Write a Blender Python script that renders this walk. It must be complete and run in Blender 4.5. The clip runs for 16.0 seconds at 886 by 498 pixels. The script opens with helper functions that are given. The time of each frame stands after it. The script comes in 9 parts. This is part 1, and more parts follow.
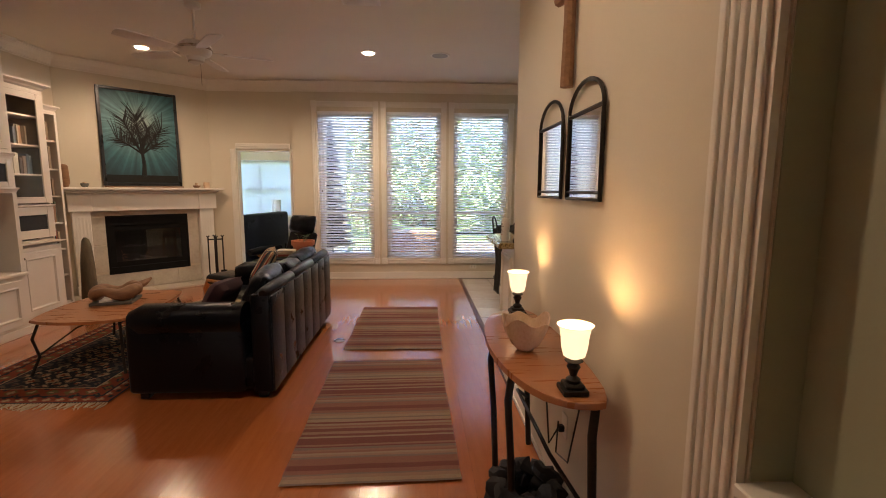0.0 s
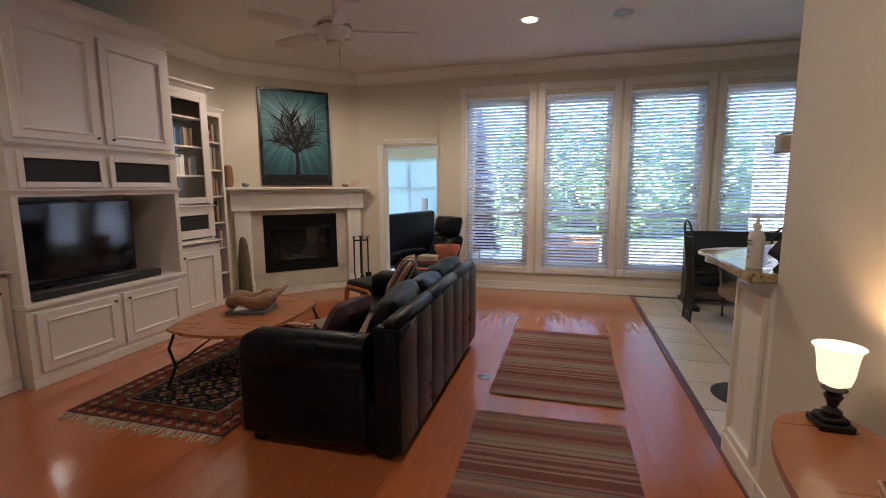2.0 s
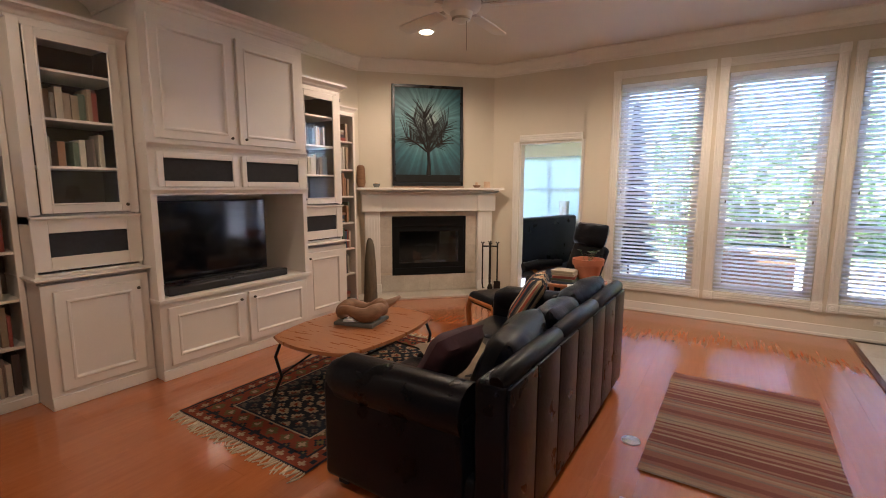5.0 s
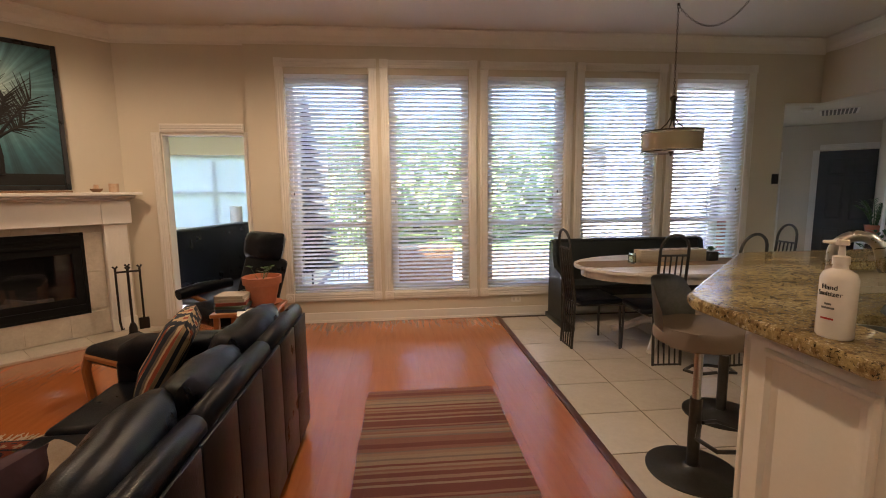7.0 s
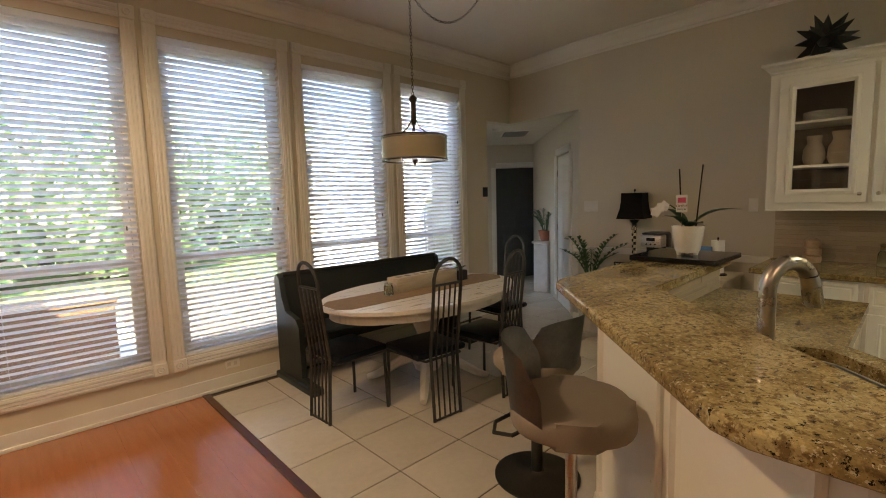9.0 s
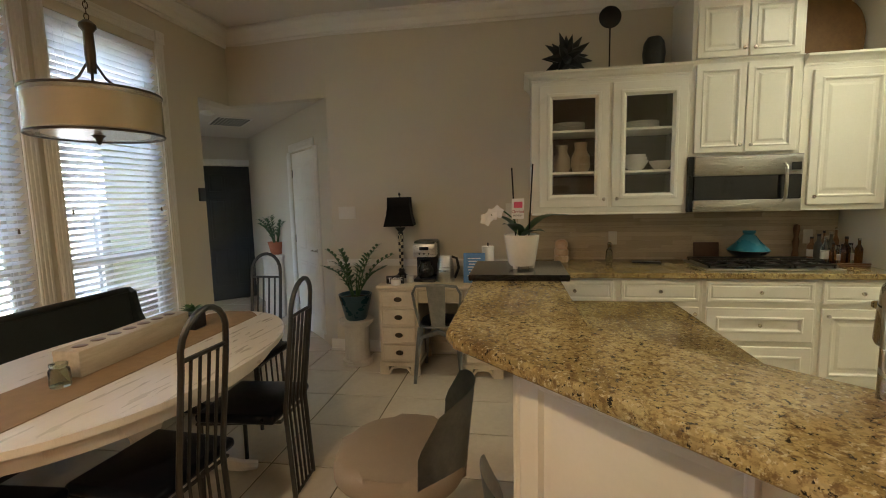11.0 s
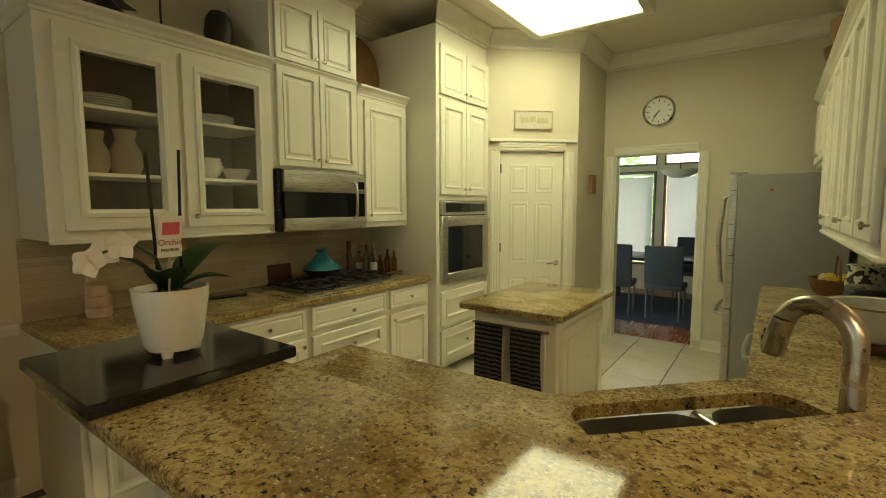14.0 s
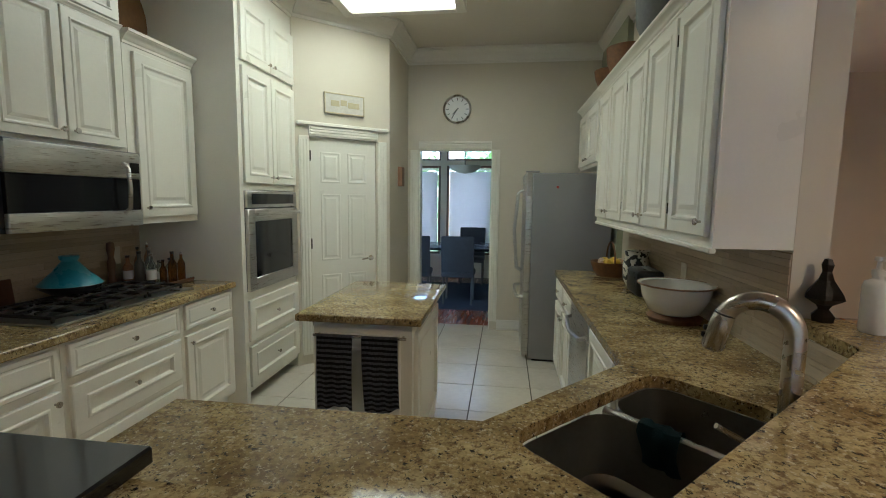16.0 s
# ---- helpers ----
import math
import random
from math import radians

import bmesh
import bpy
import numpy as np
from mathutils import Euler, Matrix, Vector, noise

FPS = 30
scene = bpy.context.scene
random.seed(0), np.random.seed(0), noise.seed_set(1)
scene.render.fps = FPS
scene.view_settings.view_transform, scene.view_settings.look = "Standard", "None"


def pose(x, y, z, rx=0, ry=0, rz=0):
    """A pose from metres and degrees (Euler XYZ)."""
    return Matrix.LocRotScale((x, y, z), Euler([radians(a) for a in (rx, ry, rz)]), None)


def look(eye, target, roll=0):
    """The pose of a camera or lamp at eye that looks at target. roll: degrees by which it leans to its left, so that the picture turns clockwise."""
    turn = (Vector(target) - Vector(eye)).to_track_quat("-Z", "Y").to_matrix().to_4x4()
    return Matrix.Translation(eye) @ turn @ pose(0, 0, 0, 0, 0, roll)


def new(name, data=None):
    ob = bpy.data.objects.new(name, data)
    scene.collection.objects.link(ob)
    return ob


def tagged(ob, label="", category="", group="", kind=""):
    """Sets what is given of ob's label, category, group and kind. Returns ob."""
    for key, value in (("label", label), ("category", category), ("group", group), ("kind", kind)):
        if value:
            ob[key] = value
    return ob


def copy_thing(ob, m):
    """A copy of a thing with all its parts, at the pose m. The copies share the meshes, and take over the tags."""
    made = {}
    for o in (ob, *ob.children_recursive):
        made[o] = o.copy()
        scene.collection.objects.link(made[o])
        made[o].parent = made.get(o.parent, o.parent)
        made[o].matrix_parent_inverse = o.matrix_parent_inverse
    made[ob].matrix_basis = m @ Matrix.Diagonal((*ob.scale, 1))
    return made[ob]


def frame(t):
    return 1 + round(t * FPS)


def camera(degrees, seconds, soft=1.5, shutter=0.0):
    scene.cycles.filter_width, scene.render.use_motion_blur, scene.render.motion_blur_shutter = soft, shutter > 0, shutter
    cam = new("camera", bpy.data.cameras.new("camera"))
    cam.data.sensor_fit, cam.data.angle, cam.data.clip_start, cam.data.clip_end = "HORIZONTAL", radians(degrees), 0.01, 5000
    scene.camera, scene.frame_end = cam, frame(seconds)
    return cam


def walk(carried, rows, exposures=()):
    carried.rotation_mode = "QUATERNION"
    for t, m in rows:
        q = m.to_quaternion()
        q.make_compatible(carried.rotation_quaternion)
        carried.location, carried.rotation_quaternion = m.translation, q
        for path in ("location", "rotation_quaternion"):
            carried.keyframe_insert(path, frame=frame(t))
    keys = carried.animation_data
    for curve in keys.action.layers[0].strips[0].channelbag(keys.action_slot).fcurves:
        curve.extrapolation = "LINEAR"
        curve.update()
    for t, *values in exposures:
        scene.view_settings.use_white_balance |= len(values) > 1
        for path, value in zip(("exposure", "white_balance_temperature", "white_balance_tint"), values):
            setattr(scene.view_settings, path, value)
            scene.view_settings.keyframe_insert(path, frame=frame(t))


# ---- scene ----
cam = camera(88.4, 16.0, 1.0)
EXPOSURES = [(0, 3.45, 6000, 18), (1, 3.3, 5800, 20), (2, 3.3, 5000, 13), (3, 3.4, 5600, 18), (5.5, 3.75, 5300, 16), (6.2, 3.6, 5800, 20), (7.5, 3.43, 6200, 16), (8.2, 3.43, 6500, 13), (10.5, 3.65, 6400, 11), (11.2, 3.7, 6300, 6), (12.1, 3.7, 6500, 3), (13, 3.58, 7800, -8), (13.7, 3.5, 7900, -10), (14.5, 3.42, 7100, -8), (15.2, 3.3, 5800, 0), (16, 3.25, 5100, 8)]
PATH = [
    (0, (1.14, 0.311, 1.477), (1.247, 2.292, 1.218), 0.3),
    (0.5, (1.096, 0.559, 1.445), (1.144, 2.544, 1.201), -0.3),
    (1, (1.006, 0.803, 1.477), (0.937, 2.785, 1.222), -0.7),
    (1.5, (1.001, 1.114, 1.48), (0.739, 3.08, 1.222), -0.5),
    (2, (0.936, 1.307, 1.478), (0.42, 3.22, 1.207), -0.3),
    (2.5, (0.82, 1.468, 1.482), (-0.035, 3.255, 1.212), -0.1),
    (3, (0.817, 1.602, 1.495), (-0.406, 3.163, 1.234), 0.5),
    (3.2, (0.82, 1.642, 1.487), (-0.535, 3.091, 1.232), 0.9),
    (5.3, (0.776, 1.97, 1.486), (-0.113, 3.742, 1.22), -0.1),
    (5.5, (0.794, 1.979, 1.479), (0.058, 3.82, 1.213), -0.3),
    (6, (0.751, 2.119, 1.458), (0.366, 4.062, 1.183), -0.5),
    (6.2, (0.785, 2.253, 1.446), (0.484, 4.213, 1.185), -0.5),
    (6.5, (0.783, 2.436, 1.498), (0.669, 4.414, 1.223), -0.5),
    (7, (0.712, 2.715, 1.471), (0.901, 4.689, 1.214), -0.6),
    (7.5, (0.705, 2.964, 1.475), (1.196, 4.889, 1.24), -0.8),
    (8, (0.794, 3.333, 1.479), (1.602, 5.15, 1.262), -1.1),
    (8.2, (0.819, 3.471, 1.477), (1.749, 5.228, 1.262), -1.2),
    (10.3, (1.079, 4.705, 1.501), (2.904, 5.487, 1.259), -1.7),
    (10.5, (1.179, 4.792, 1.492), (3.049, 5.457, 1.247), -1.6),
    (11, (1.41, 4.97, 1.487), (3.371, 5.294, 1.261), -1.3),
    (11.5, (1.519, 5.155, 1.494), (3.506, 5.1, 1.273), -1.0),
    (12, (1.658, 5.295, 1.489), (3.606, 4.897, 1.271), -0.9),
    (12.5, (1.952, 5.377, 1.494), (3.796, 4.633, 1.281), -1.0),
    (13, (2.112, 5.497, 1.497), (3.771, 4.402, 1.279), -0.9),
    (13.5, (2.256, 5.559, 1.505), (3.678, 4.168, 1.297), -0.4),
    (14, (2.498, 5.471, 1.492), (3.666, 3.858, 1.309), -0.1),
    (14.5, (2.652, 5.454, 1.518), (3.552, 3.678, 1.33), 0.4),
    (15, (2.787, 5.462, 1.525), (3.428, 3.578, 1.326), 0.7),
    (15.5, (2.89, 5.367, 1.513), (3.354, 3.434, 1.297), 0.4),
    (16, (2.987, 5.337, 1.506), (3.25, 3.367, 1.286), 0.7),
]
walk(cam, [(t, look(e, g, r)) for t, e, g, r in PATH], EXPOSURES)

# ---- world, sun, large lights ----
world = bpy.data.worlds.new("world")
scene.world = world
world.use_nodes = True
_n = world.node_tree.nodes
_sky = _n.new("ShaderNodeTexSky")
_sky.sky_type = "NISHITA"
_sky.sun_disc = False
_sky.sun_elevation, _sky.sun_rotation = radians(50), radians(-125)
world.node_tree.links.new(_sky.outputs[0], _n["Background"].inputs[0])
_n["Background"].inputs[1].default_value = 0.15


def lamp(name, kind, m, power, color, **kw):
    d = bpy.data.lights.new(name, kind)
    d.energy, d.color = power, color
    for key, value in kw.items():
        if key == "size":
            d.size = value
        elif key == "size_y":
            d.shape, d.size_y = "RECTANGLE", value
        elif key == "radius":
            d.shadow_soft_size = value
        elif key == "angle":
            d.angle = value
        elif key == "spot":
            d.spot_size, d.spot_blend = value, 0.6
    o = new(name, d)
    o.matrix_world = m
    return o


WARM = (1.0, 0.72, 0.44)
lamp("sun", "SUN", look((-6, -4, 8.5), (0, 0, 0)), 5.0, (1.0, 0.93, 0.82), angle=radians(0.6))
# recessed downlights, living room; the pair at y 2.2 is added, unseen, without fittings
for _x, _y, _p in ((-2.14, 6.17, 8), (0.53, 6.20, 13), (-2.14, 2.2, 2.8), (0.53, 2.2, 6)):
    lamp("ceiling_spot_lamp", "SPOT", look((_x, _y, 3.075), (_x, _y, 0)), _p, WARM, radius=0.06, spot=radians(168))
# bulbs in the two console lamps
for _x, _y in ((1.673, 1.79), (1.697, 2.80)):
    lamp("bulb_lamp", "POINT", pose(_x, _y, 0.975), 0.40, (1.0, 0.62, 0.28), radius=0.035)

# ---- materials ----
def _base(name):
    m = bpy.data.materials.new(name)
    m.use_nodes = True
    t = m.node_tree
    return m, t, t.nodes["Principled BSDF"]


def _add(t, kind, **inputs):
    n = t.nodes.new(kind)
    for k, v in inputs.items():
        n.inputs[k.replace("_", " ")].default_value = v
    return n


def _ramp(t, fac, stops, constant=False):
    r = t.nodes.new("ShaderNodeValToRGB")
    e = r.color_ramp.elements
    while len(e) < len(stops):
        e.new(0.5)
    for el, (p, c) in zip(e, stops):
        el.position, el.color = p, (*c, 1)
    if constant:
        r.color_ramp.interpolation = "CONSTANT"
    t.links.new(fac, r.inputs[0])
    return r.outputs[0]


def _mix(t, fac, a, b, mode="MIX"):
    n = t.nodes.new("ShaderNodeMix")
    n.data_type, n.blend_type = "RGBA", mode
    for sock, v in ((n.inputs[0], fac), (n.inputs[6], a), (n.inputs[7], b)):
        if isinstance(v, bpy.types.NodeSocket):
            t.links.new(v, sock)
        elif isinstance(v, (int, float)):
            sock.default_value = v
        else:
            sock.default_value = (*v, 1)
    return n.outputs[2]


def _coords(t, scale=(1, 1, 1), rot=(0, 0, 0)):
    tc, mp = t.nodes.new("ShaderNodeTexCoord"), t.nodes.new("ShaderNodeMapping")
    mp.inputs["Scale"].default_value, mp.inputs["Rotation"].default_value = scale, rot
    t.links.new(tc.outputs["Object"], mp.inputs[0])
    return mp.outputs[0]


def _noise(t, co, scale, detail=4.0, rough=0.55):
    n = _add(t, "ShaderNodeTexNoise", Scale=scale, Detail=detail, Roughness=rough)
    t.links.new(co, n.inputs["Vector"])
    return n.outputs["Fac"]


def _bump(t, p, height, strength, dist=0.002):
    b = _add(t, "ShaderNodeBump", Strength=strength, Distance=dist)
    t.links.new(height, b.inputs["Height"])
    t.links.new(b.outputs[0], p.inputs["Normal"])


def mat(name, c1, c2=None, scale=6.0, rough=0.5, metal=0.0, bump=0.15, fine=60.0, stretch=(1, 1, 1), vary=0.0, coat=0.0, rvar=0.12):
    """Two-scale variation between c1 and c2, fine grain in the relief and the gloss."""
    m, t, p = _base(name)
    c2 = c2 or tuple(v * 0.86 for v in c1)
    co = _coords(t, stretch)
    big, small = _noise(t, co, scale), _noise(t, co, fine, 3)
    mixed = _mix(t, 0.35, big, small)
    col = _ramp(t, mixed, [(0.32, c2), (0.66, c1)])
    if vary:
        oi = t.nodes.new("ShaderNodeObjectInfo")
        k = _ramp(t, oi.outputs["Random"], [(0, (1 - vary,) * 3), (1, (1 + vary * 0.3,) * 3)])
        col = _mix(t, 1.0, col, k, "MULTIPLY")
    t.links.new(col, p.inputs["Base Color"])
    mr = _add(t, "ShaderNodeMapRange")
    mr.inputs[3].default_value, mr.inputs[4].default_value = max(rough - rvar, 0.02), min(rough + rvar, 1)
    t.links.new(big, mr.inputs[0])
    t.links.new(mr.outputs[0], p.inputs["Roughness"])
    p.inputs["Metallic"].default_value = metal
    p.inputs["Coat Weight"].default_value = coat
    p.inputs["Coat Roughness"].default_value = 0.12
    if bump:
        _bump(t, p, small, bump)
    return m


def glass(name, tint=(1, 1, 1), rough=0.0):
    m, t, p = _base(name)
    p.inputs["Base Color"].default_value = (*tint, 1)
    p.inputs["Transmission Weight"].default_value = 1.0
    p.inputs["Roughness"].default_value = rough
    p.inputs["IOR"].default_value = 1.45
    return m


def glow(name, color, strength, base=(0.9, 0.9, 0.88)):
    m, t, p = _base(name)
    p.inputs["Base Color"].default_value = (*base, 1)
    p.inputs["Emission Color"].default_value = (*color, 1)
    p.inputs["Emission Strength"].default_value = strength
    p.inputs["Roughness"].default_value = 0.5
    return m


M = {}
M["wall"] = mat("wall_paint", (0.63, 0.565, 0.44), (0.60, 0.535, 0.415), 1.5, 0.62, bump=0.12, fine=180)
M["ceiling"] = mat("ceiling_paint", (0.70, 0.645, 0.55), (0.67, 0.615, 0.52), 2.0, 0.8, bump=0.2, fine=120)
M["green"] = mat("foyer_paint", (0.36, 0.37, 0.25), (0.34, 0.35, 0.235), 1.5, 0.6, bump=0.12, fine=180)
M["trim"] = mat("white_trim_paint", (0.78, 0.74, 0.66), (0.74, 0.70, 0.62), 3.0, 0.34, bump=0.05, fine=90)
M["cream"] = mat("cream_cabinet_paint", (0.80, 0.76, 0.65), (0.76, 0.72, 0.61), 3.0, 0.32, bump=0.05, fine=90)
M["built"] = mat("built_in_paint", (0.74, 0.68, 0.60), (0.70, 0.64, 0.56), 3.0, 0.34, bump=0.05, fine=90)
M["plank"] = mat("laminate_plank", (0.46, 0.148, 0.040), (0.37, 0.108, 0.028), 3.0, 0.17, bump=0.05, fine=40, stretch=(9, 0.8, 1), vary=0.08, coat=0.8, rvar=0.05)
M["dark_wood_floor"] = mat("red_wood_floor", (0.24, 0.07, 0.03), (0.17, 0.05, 0.02), 3.0, 0.25, bump=0.05, fine=40, stretch=(9, 0.8, 1))
M["tile"] = mat("ceramic_floor_tile", (0.66, 0.60, 0.49), (0.57, 0.51, 0.41), 3.2, 0.24, bump=0.08, fine=28, vary=0.07, rvar=0.08)
M["grout"] = mat("floor_grout", (0.10, 0.075, 0.05), (0.06, 0.045, 0.032), 9, 0.9, bump=0.4, fine=200)
M["strip"] = mat("dark_wood_strip", (0.11, 0.045, 0.022), (0.07, 0.03, 0.015), 6, 0.35, stretch=(8, 1, 8))
M["leather"] = mat("black_leather", (0.004, 0.005, 0.008), (0.003, 0.0035, 0.0055), 5, 0.30, bump=0.45, fine=220, rvar=0.1)
M["wood_table"] = mat("oak_veneer", (0.42, 0.17, 0.06), (0.33, 0.12, 0.04), 4, 0.3, bump=0.06, fine=30, stretch=(1, 10, 1), coat=0.3)
M["leather"].node_tree.nodes["Principled BSDF"].inputs["Specular IOR Level"].default_value = 0.15
M["iron"] = mat("dark_wrought_iron", (0.030, 0.026, 0.022), (0.018, 0.016, 0.014), 20, 0.5, 0.6, bump=0.3, fine=150)
M["black"] = mat("black_plastic", (0.015, 0.015, 0.016), (0.010, 0.010, 0.011), 10, 0.3, bump=0.03)
M["stove_black"] = mat("matt_stove_black", (0.010, 0.010, 0.010), (0.006, 0.006, 0.006), 12, 0.75, bump=0.1)
M["stove_black"].node_tree.nodes["Principled BSDF"].inputs["Specular IOR Level"].default_value = 0.12
M["screen"] = mat("dark_screen", (0.008, 0.008, 0.010), (0.006, 0.006, 0.008), 4, 0.08, bump=0.0, rvar=0.02)
M["cloth_dark"] = mat("speaker_cloth", (0.030, 0.030, 0.033), (0.018, 0.018, 0.02), 30, 0.95, bump=0.6, fine=500)
M["steel"] = mat("brushed_steel", (0.60, 0.58, 0.54), (0.50, 0.48, 0.45), 8, 0.3, 1.0, bump=0.06, fine=60, stretch=(1, 1, 40))
M["grey_steel"] = mat("grey_side_steel", (0.30, 0.29, 0.28), (0.27, 0.26, 0.25), 5, 0.42, 0.3, bump=0.1, fine=160)
M["nickel"] = mat("satin_nickel", (0.55, 0.50, 0.42), (0.45, 0.41, 0.35), 10, 0.28, 1.0, bump=0.02)
M["bronze"] = mat("dark_bronze", (0.10, 0.075, 0.05), (0.06, 0.045, 0.03), 10, 0.38, 0.9, bump=0.05)
M["slat"] = mat("blind_slat", (0.86, 0.85, 0.83), (0.82, 0.81, 0.79), 4, 0.4, bump=0.03)
M["hearth_tile"] = mat("limestone_tile", (0.60, 0.54, 0.44), (0.46, 0.40, 0.31), 5, 0.4, bump=0.15, fine=45, vary=0.1)
M["soot"] = mat("firebox_lining", (0.014, 0.013, 0.012), (0.007, 0.007, 0.006), 6, 0.85, bump=0.5, fine=40)
M["terracotta"] = mat("terracotta", (0.46, 0.16, 0.075), (0.36, 0.12, 0.055), 8, 0.7, bump=0.2)
M["leaf"] = mat("dark_green_leaf", (0.05, 0.12, 0.03), (0.025, 0.07, 0.018), 8, 0.35, bump=0.05)
M["leaf_out"] = mat("garden_foliage", (0.30, 0.40, 0.16), (0.20, 0.30, 0.11), 1.2, 0.6, bump=0.05)
M["bark"] = mat("bark", (0.13, 0.09, 0.06), (0.07, 0.05, 0.035), 8, 0.9, bump=0.6, fine=30)
M["patio"] = mat("patio_concrete", (0.66, 0.62, 0.55), (0.56, 0.52, 0.46), 2, 0.85, bump=0.3)
M["grass"] = mat("lawn", (0.10, 0.16, 0.04), (0.05, 0.09, 0.02), 3, 0.9, bump=0.5, fine=60)
M["siding"] = mat("white_siding", (0.66, 0.66, 0.68), (0.60, 0.60, 0.62), 2, 0.6, bump=0.1)
M["white_out"] = mat("outdoor_white_paint", (0.75, 0.74, 0.72), (0.68, 0.67, 0.65), 3, 0.5, bump=0.1)
M["carpet"] = mat("grey_carpet", (0.22, 0.22, 0.24), (0.16, 0.16, 0.18), 20, 1.0, bump=0.8, fine=300)
M["teal"] = mat("teal_glaze", (0.06, 0.29, 0.37), (0.035, 0.19, 0.26), 5, 0.28, bump=0.05)
M["blue_pot"] = mat("dark_teal_planter", (0.020, 0.060, 0.085), (0.014, 0.045, 0.065), 6, 0.3, bump=0.05)
M["white_ceramic"] = mat("white_ceramic", (0.78, 0.74, 0.66), (0.70, 0.66, 0.58), 5, 0.22, bump=0.03)
M["plaster"] = mat("plaster", (0.62, 0.58, 0.50), (0.50, 0.46, 0.39), 8, 0.8, bump=0.3)
M["taupe"] = mat("taupe_microfibre", (0.27, 0.22, 0.165), (0.22, 0.175, 0.13), 5, 0.75, bump=0.25, fine=260)
M["bench"] = mat("black_green_bench_paint", (0.020, 0.024, 0.022), (0.012, 0.015, 0.014), 5, 0.42, bump=0.08)
M["chair_metal"] = mat("grey_chair_metal", (0.085, 0.082, 0.075), (0.06, 0.058, 0.052), 10, 0.42, 0.8, bump=0.1)
M["galv"] = mat("galvanised_steel", (0.30, 0.31, 0.30), (0.21, 0.22, 0.22), 14, 0.36, 1.0, bump=0.08)
M["table_white"] = mat("whitewashed_table", (0.74, 0.68, 0.59), (0.66, 0.60, 0.51), 4, 0.3, bump=0.05, stretch=(1, 8, 1))
M["burlap"] = mat("tan_runner", (0.33, 0.22, 0.12), (0.26, 0.17, 0.09), 20, 0.9, bump=0.7, fine=260)
M["box_wood"] = mat("whitewashed_wood", (0.55, 0.47, 0.35), (0.42, 0.35, 0.25), 6, 0.65, bump=0.2, stretch=(1, 8, 8))
M["desk"] = mat("antique_cream_paint", (0.66, 0.57, 0.42), (0.55, 0.46, 0.32), 7, 0.45, bump=0.12)
M["lampshade_black"] = mat("black_lampshade", (0.012, 0.012, 0.013), (0.008, 0.008, 0.009), 8, 0.8, bump=0.3)
M["dark_cloth"] = mat("charcoal_upholstery", (0.045, 0.045, 0.05), (0.03, 0.03, 0.034), 12, 0.85, bump=0.4, fine=260)
M["gilt"] = mat("pale_gilt_paint", (0.50, 0.43, 0.26), (0.42, 0.35, 0.2), 12, 0.5, bump=0.1)
M["star_metal"] = mat("dark_patinated_metal", (0.05, 0.05, 0.045), (0.03, 0.03, 0.027), 14, 0.5, 0.6, bump=0.2)
M["fringe"] = mat("cream_cotton_fringe", (0.56, 0.46, 0.32), (0.44, 0.35, 0.23), 30, 0.95, bump=0.4)
M["jug_clay"] = mat("tan_stoneware", (0.40, 0.32, 0.21), (0.32, 0.25, 0.16), 8, 0.4, bump=0.05)
M["paper"] = mat("white_paper", (0.82, 0.81, 0.78), (0.78, 0.77, 0.74), 10, 0.8, bump=0.05)
M["blue_card"] = mat("blue_card", (0.10, 0.24, 0.46), (0.08, 0.20, 0.40), 6, 0.5, bump=0.02)
M["rattan"] = mat("woven_rattan", (0.22, 0.10, 0.035), (0.11, 0.05, 0.018), 40, 0.7, bump=0.8, fine=160)
M["lemon"] = mat("lemon_peel", (0.70, 0.48, 0.04), (0.60, 0.36, 0.03), 8, 0.45, bump=0.2)
M["driftwood"] = mat("carved_wood", (0.30, 0.16, 0.075), (0.17, 0.085, 0.04), 9, 0.55, bump=0.35, stretch=(1, 5, 5))
M["stone_grey"] = mat("grey_slate", (0.16, 0.155, 0.14), (0.10, 0.098, 0.09), 8, 0.6, bump=0.3)
M["cactus"] = mat("weathered_post", (0.16, 0.13, 0.08), (0.085, 0.07, 0.045), 7, 0.8, bump=0.6, stretch=(4, 4, 1))
M["alabaster"] = mat("alabaster", (0.70, 0.52, 0.36), (0.50, 0.32, 0.19), 6, 0.3, bump=0.1)
M["black_granite"] = mat("black_granite", (0.014, 0.014, 0.015), (0.008, 0.008, 0.009), 60, 0.10, bump=0.0, rvar=0.03)
M["mirror"] = mat("mirror_silver", (0.86, 0.86, 0.85), (0.85, 0.85, 0.84), 3, 0.03, 1.0, bump=0.0, rvar=0.01)
M["glass"] = glass("clear_glass")
M["pane"] = glass("window_glass")
M["amber"] = glass("amber_bottle_glass", (0.35, 0.14, 0.03))
M["clearbottle"] = glass("bottle_glass", (0.75, 0.82, 0.74))
M["basket_tray"] = mat("dark_brown_tray", (0.16, 0.075, 0.03), (0.09, 0.04, 0.016), 8, 0.5, bump=0.3)
M["bronze_tray"] = mat("hammered_copper_tray", (0.20, 0.105, 0.035), (0.13, 0.065, 0.022), 7, 0.55, 0.2, bump=0.4, fine=40)
M["fan"] = mat("fan_white", (0.74, 0.71, 0.65), (0.68, 0.65, 0.59), 5, 0.45, bump=0.05)
M["white_plastic"] = mat("white_plastic", (0.72, 0.68, 0.59), (0.68, 0.64, 0.55), 5, 0.4, bump=0.02)
M["dark_door"] = mat("dark_grey_door", (0.045, 0.05, 0.052), (0.03, 0.034, 0.036), 4, 0.5, bump=0.05)
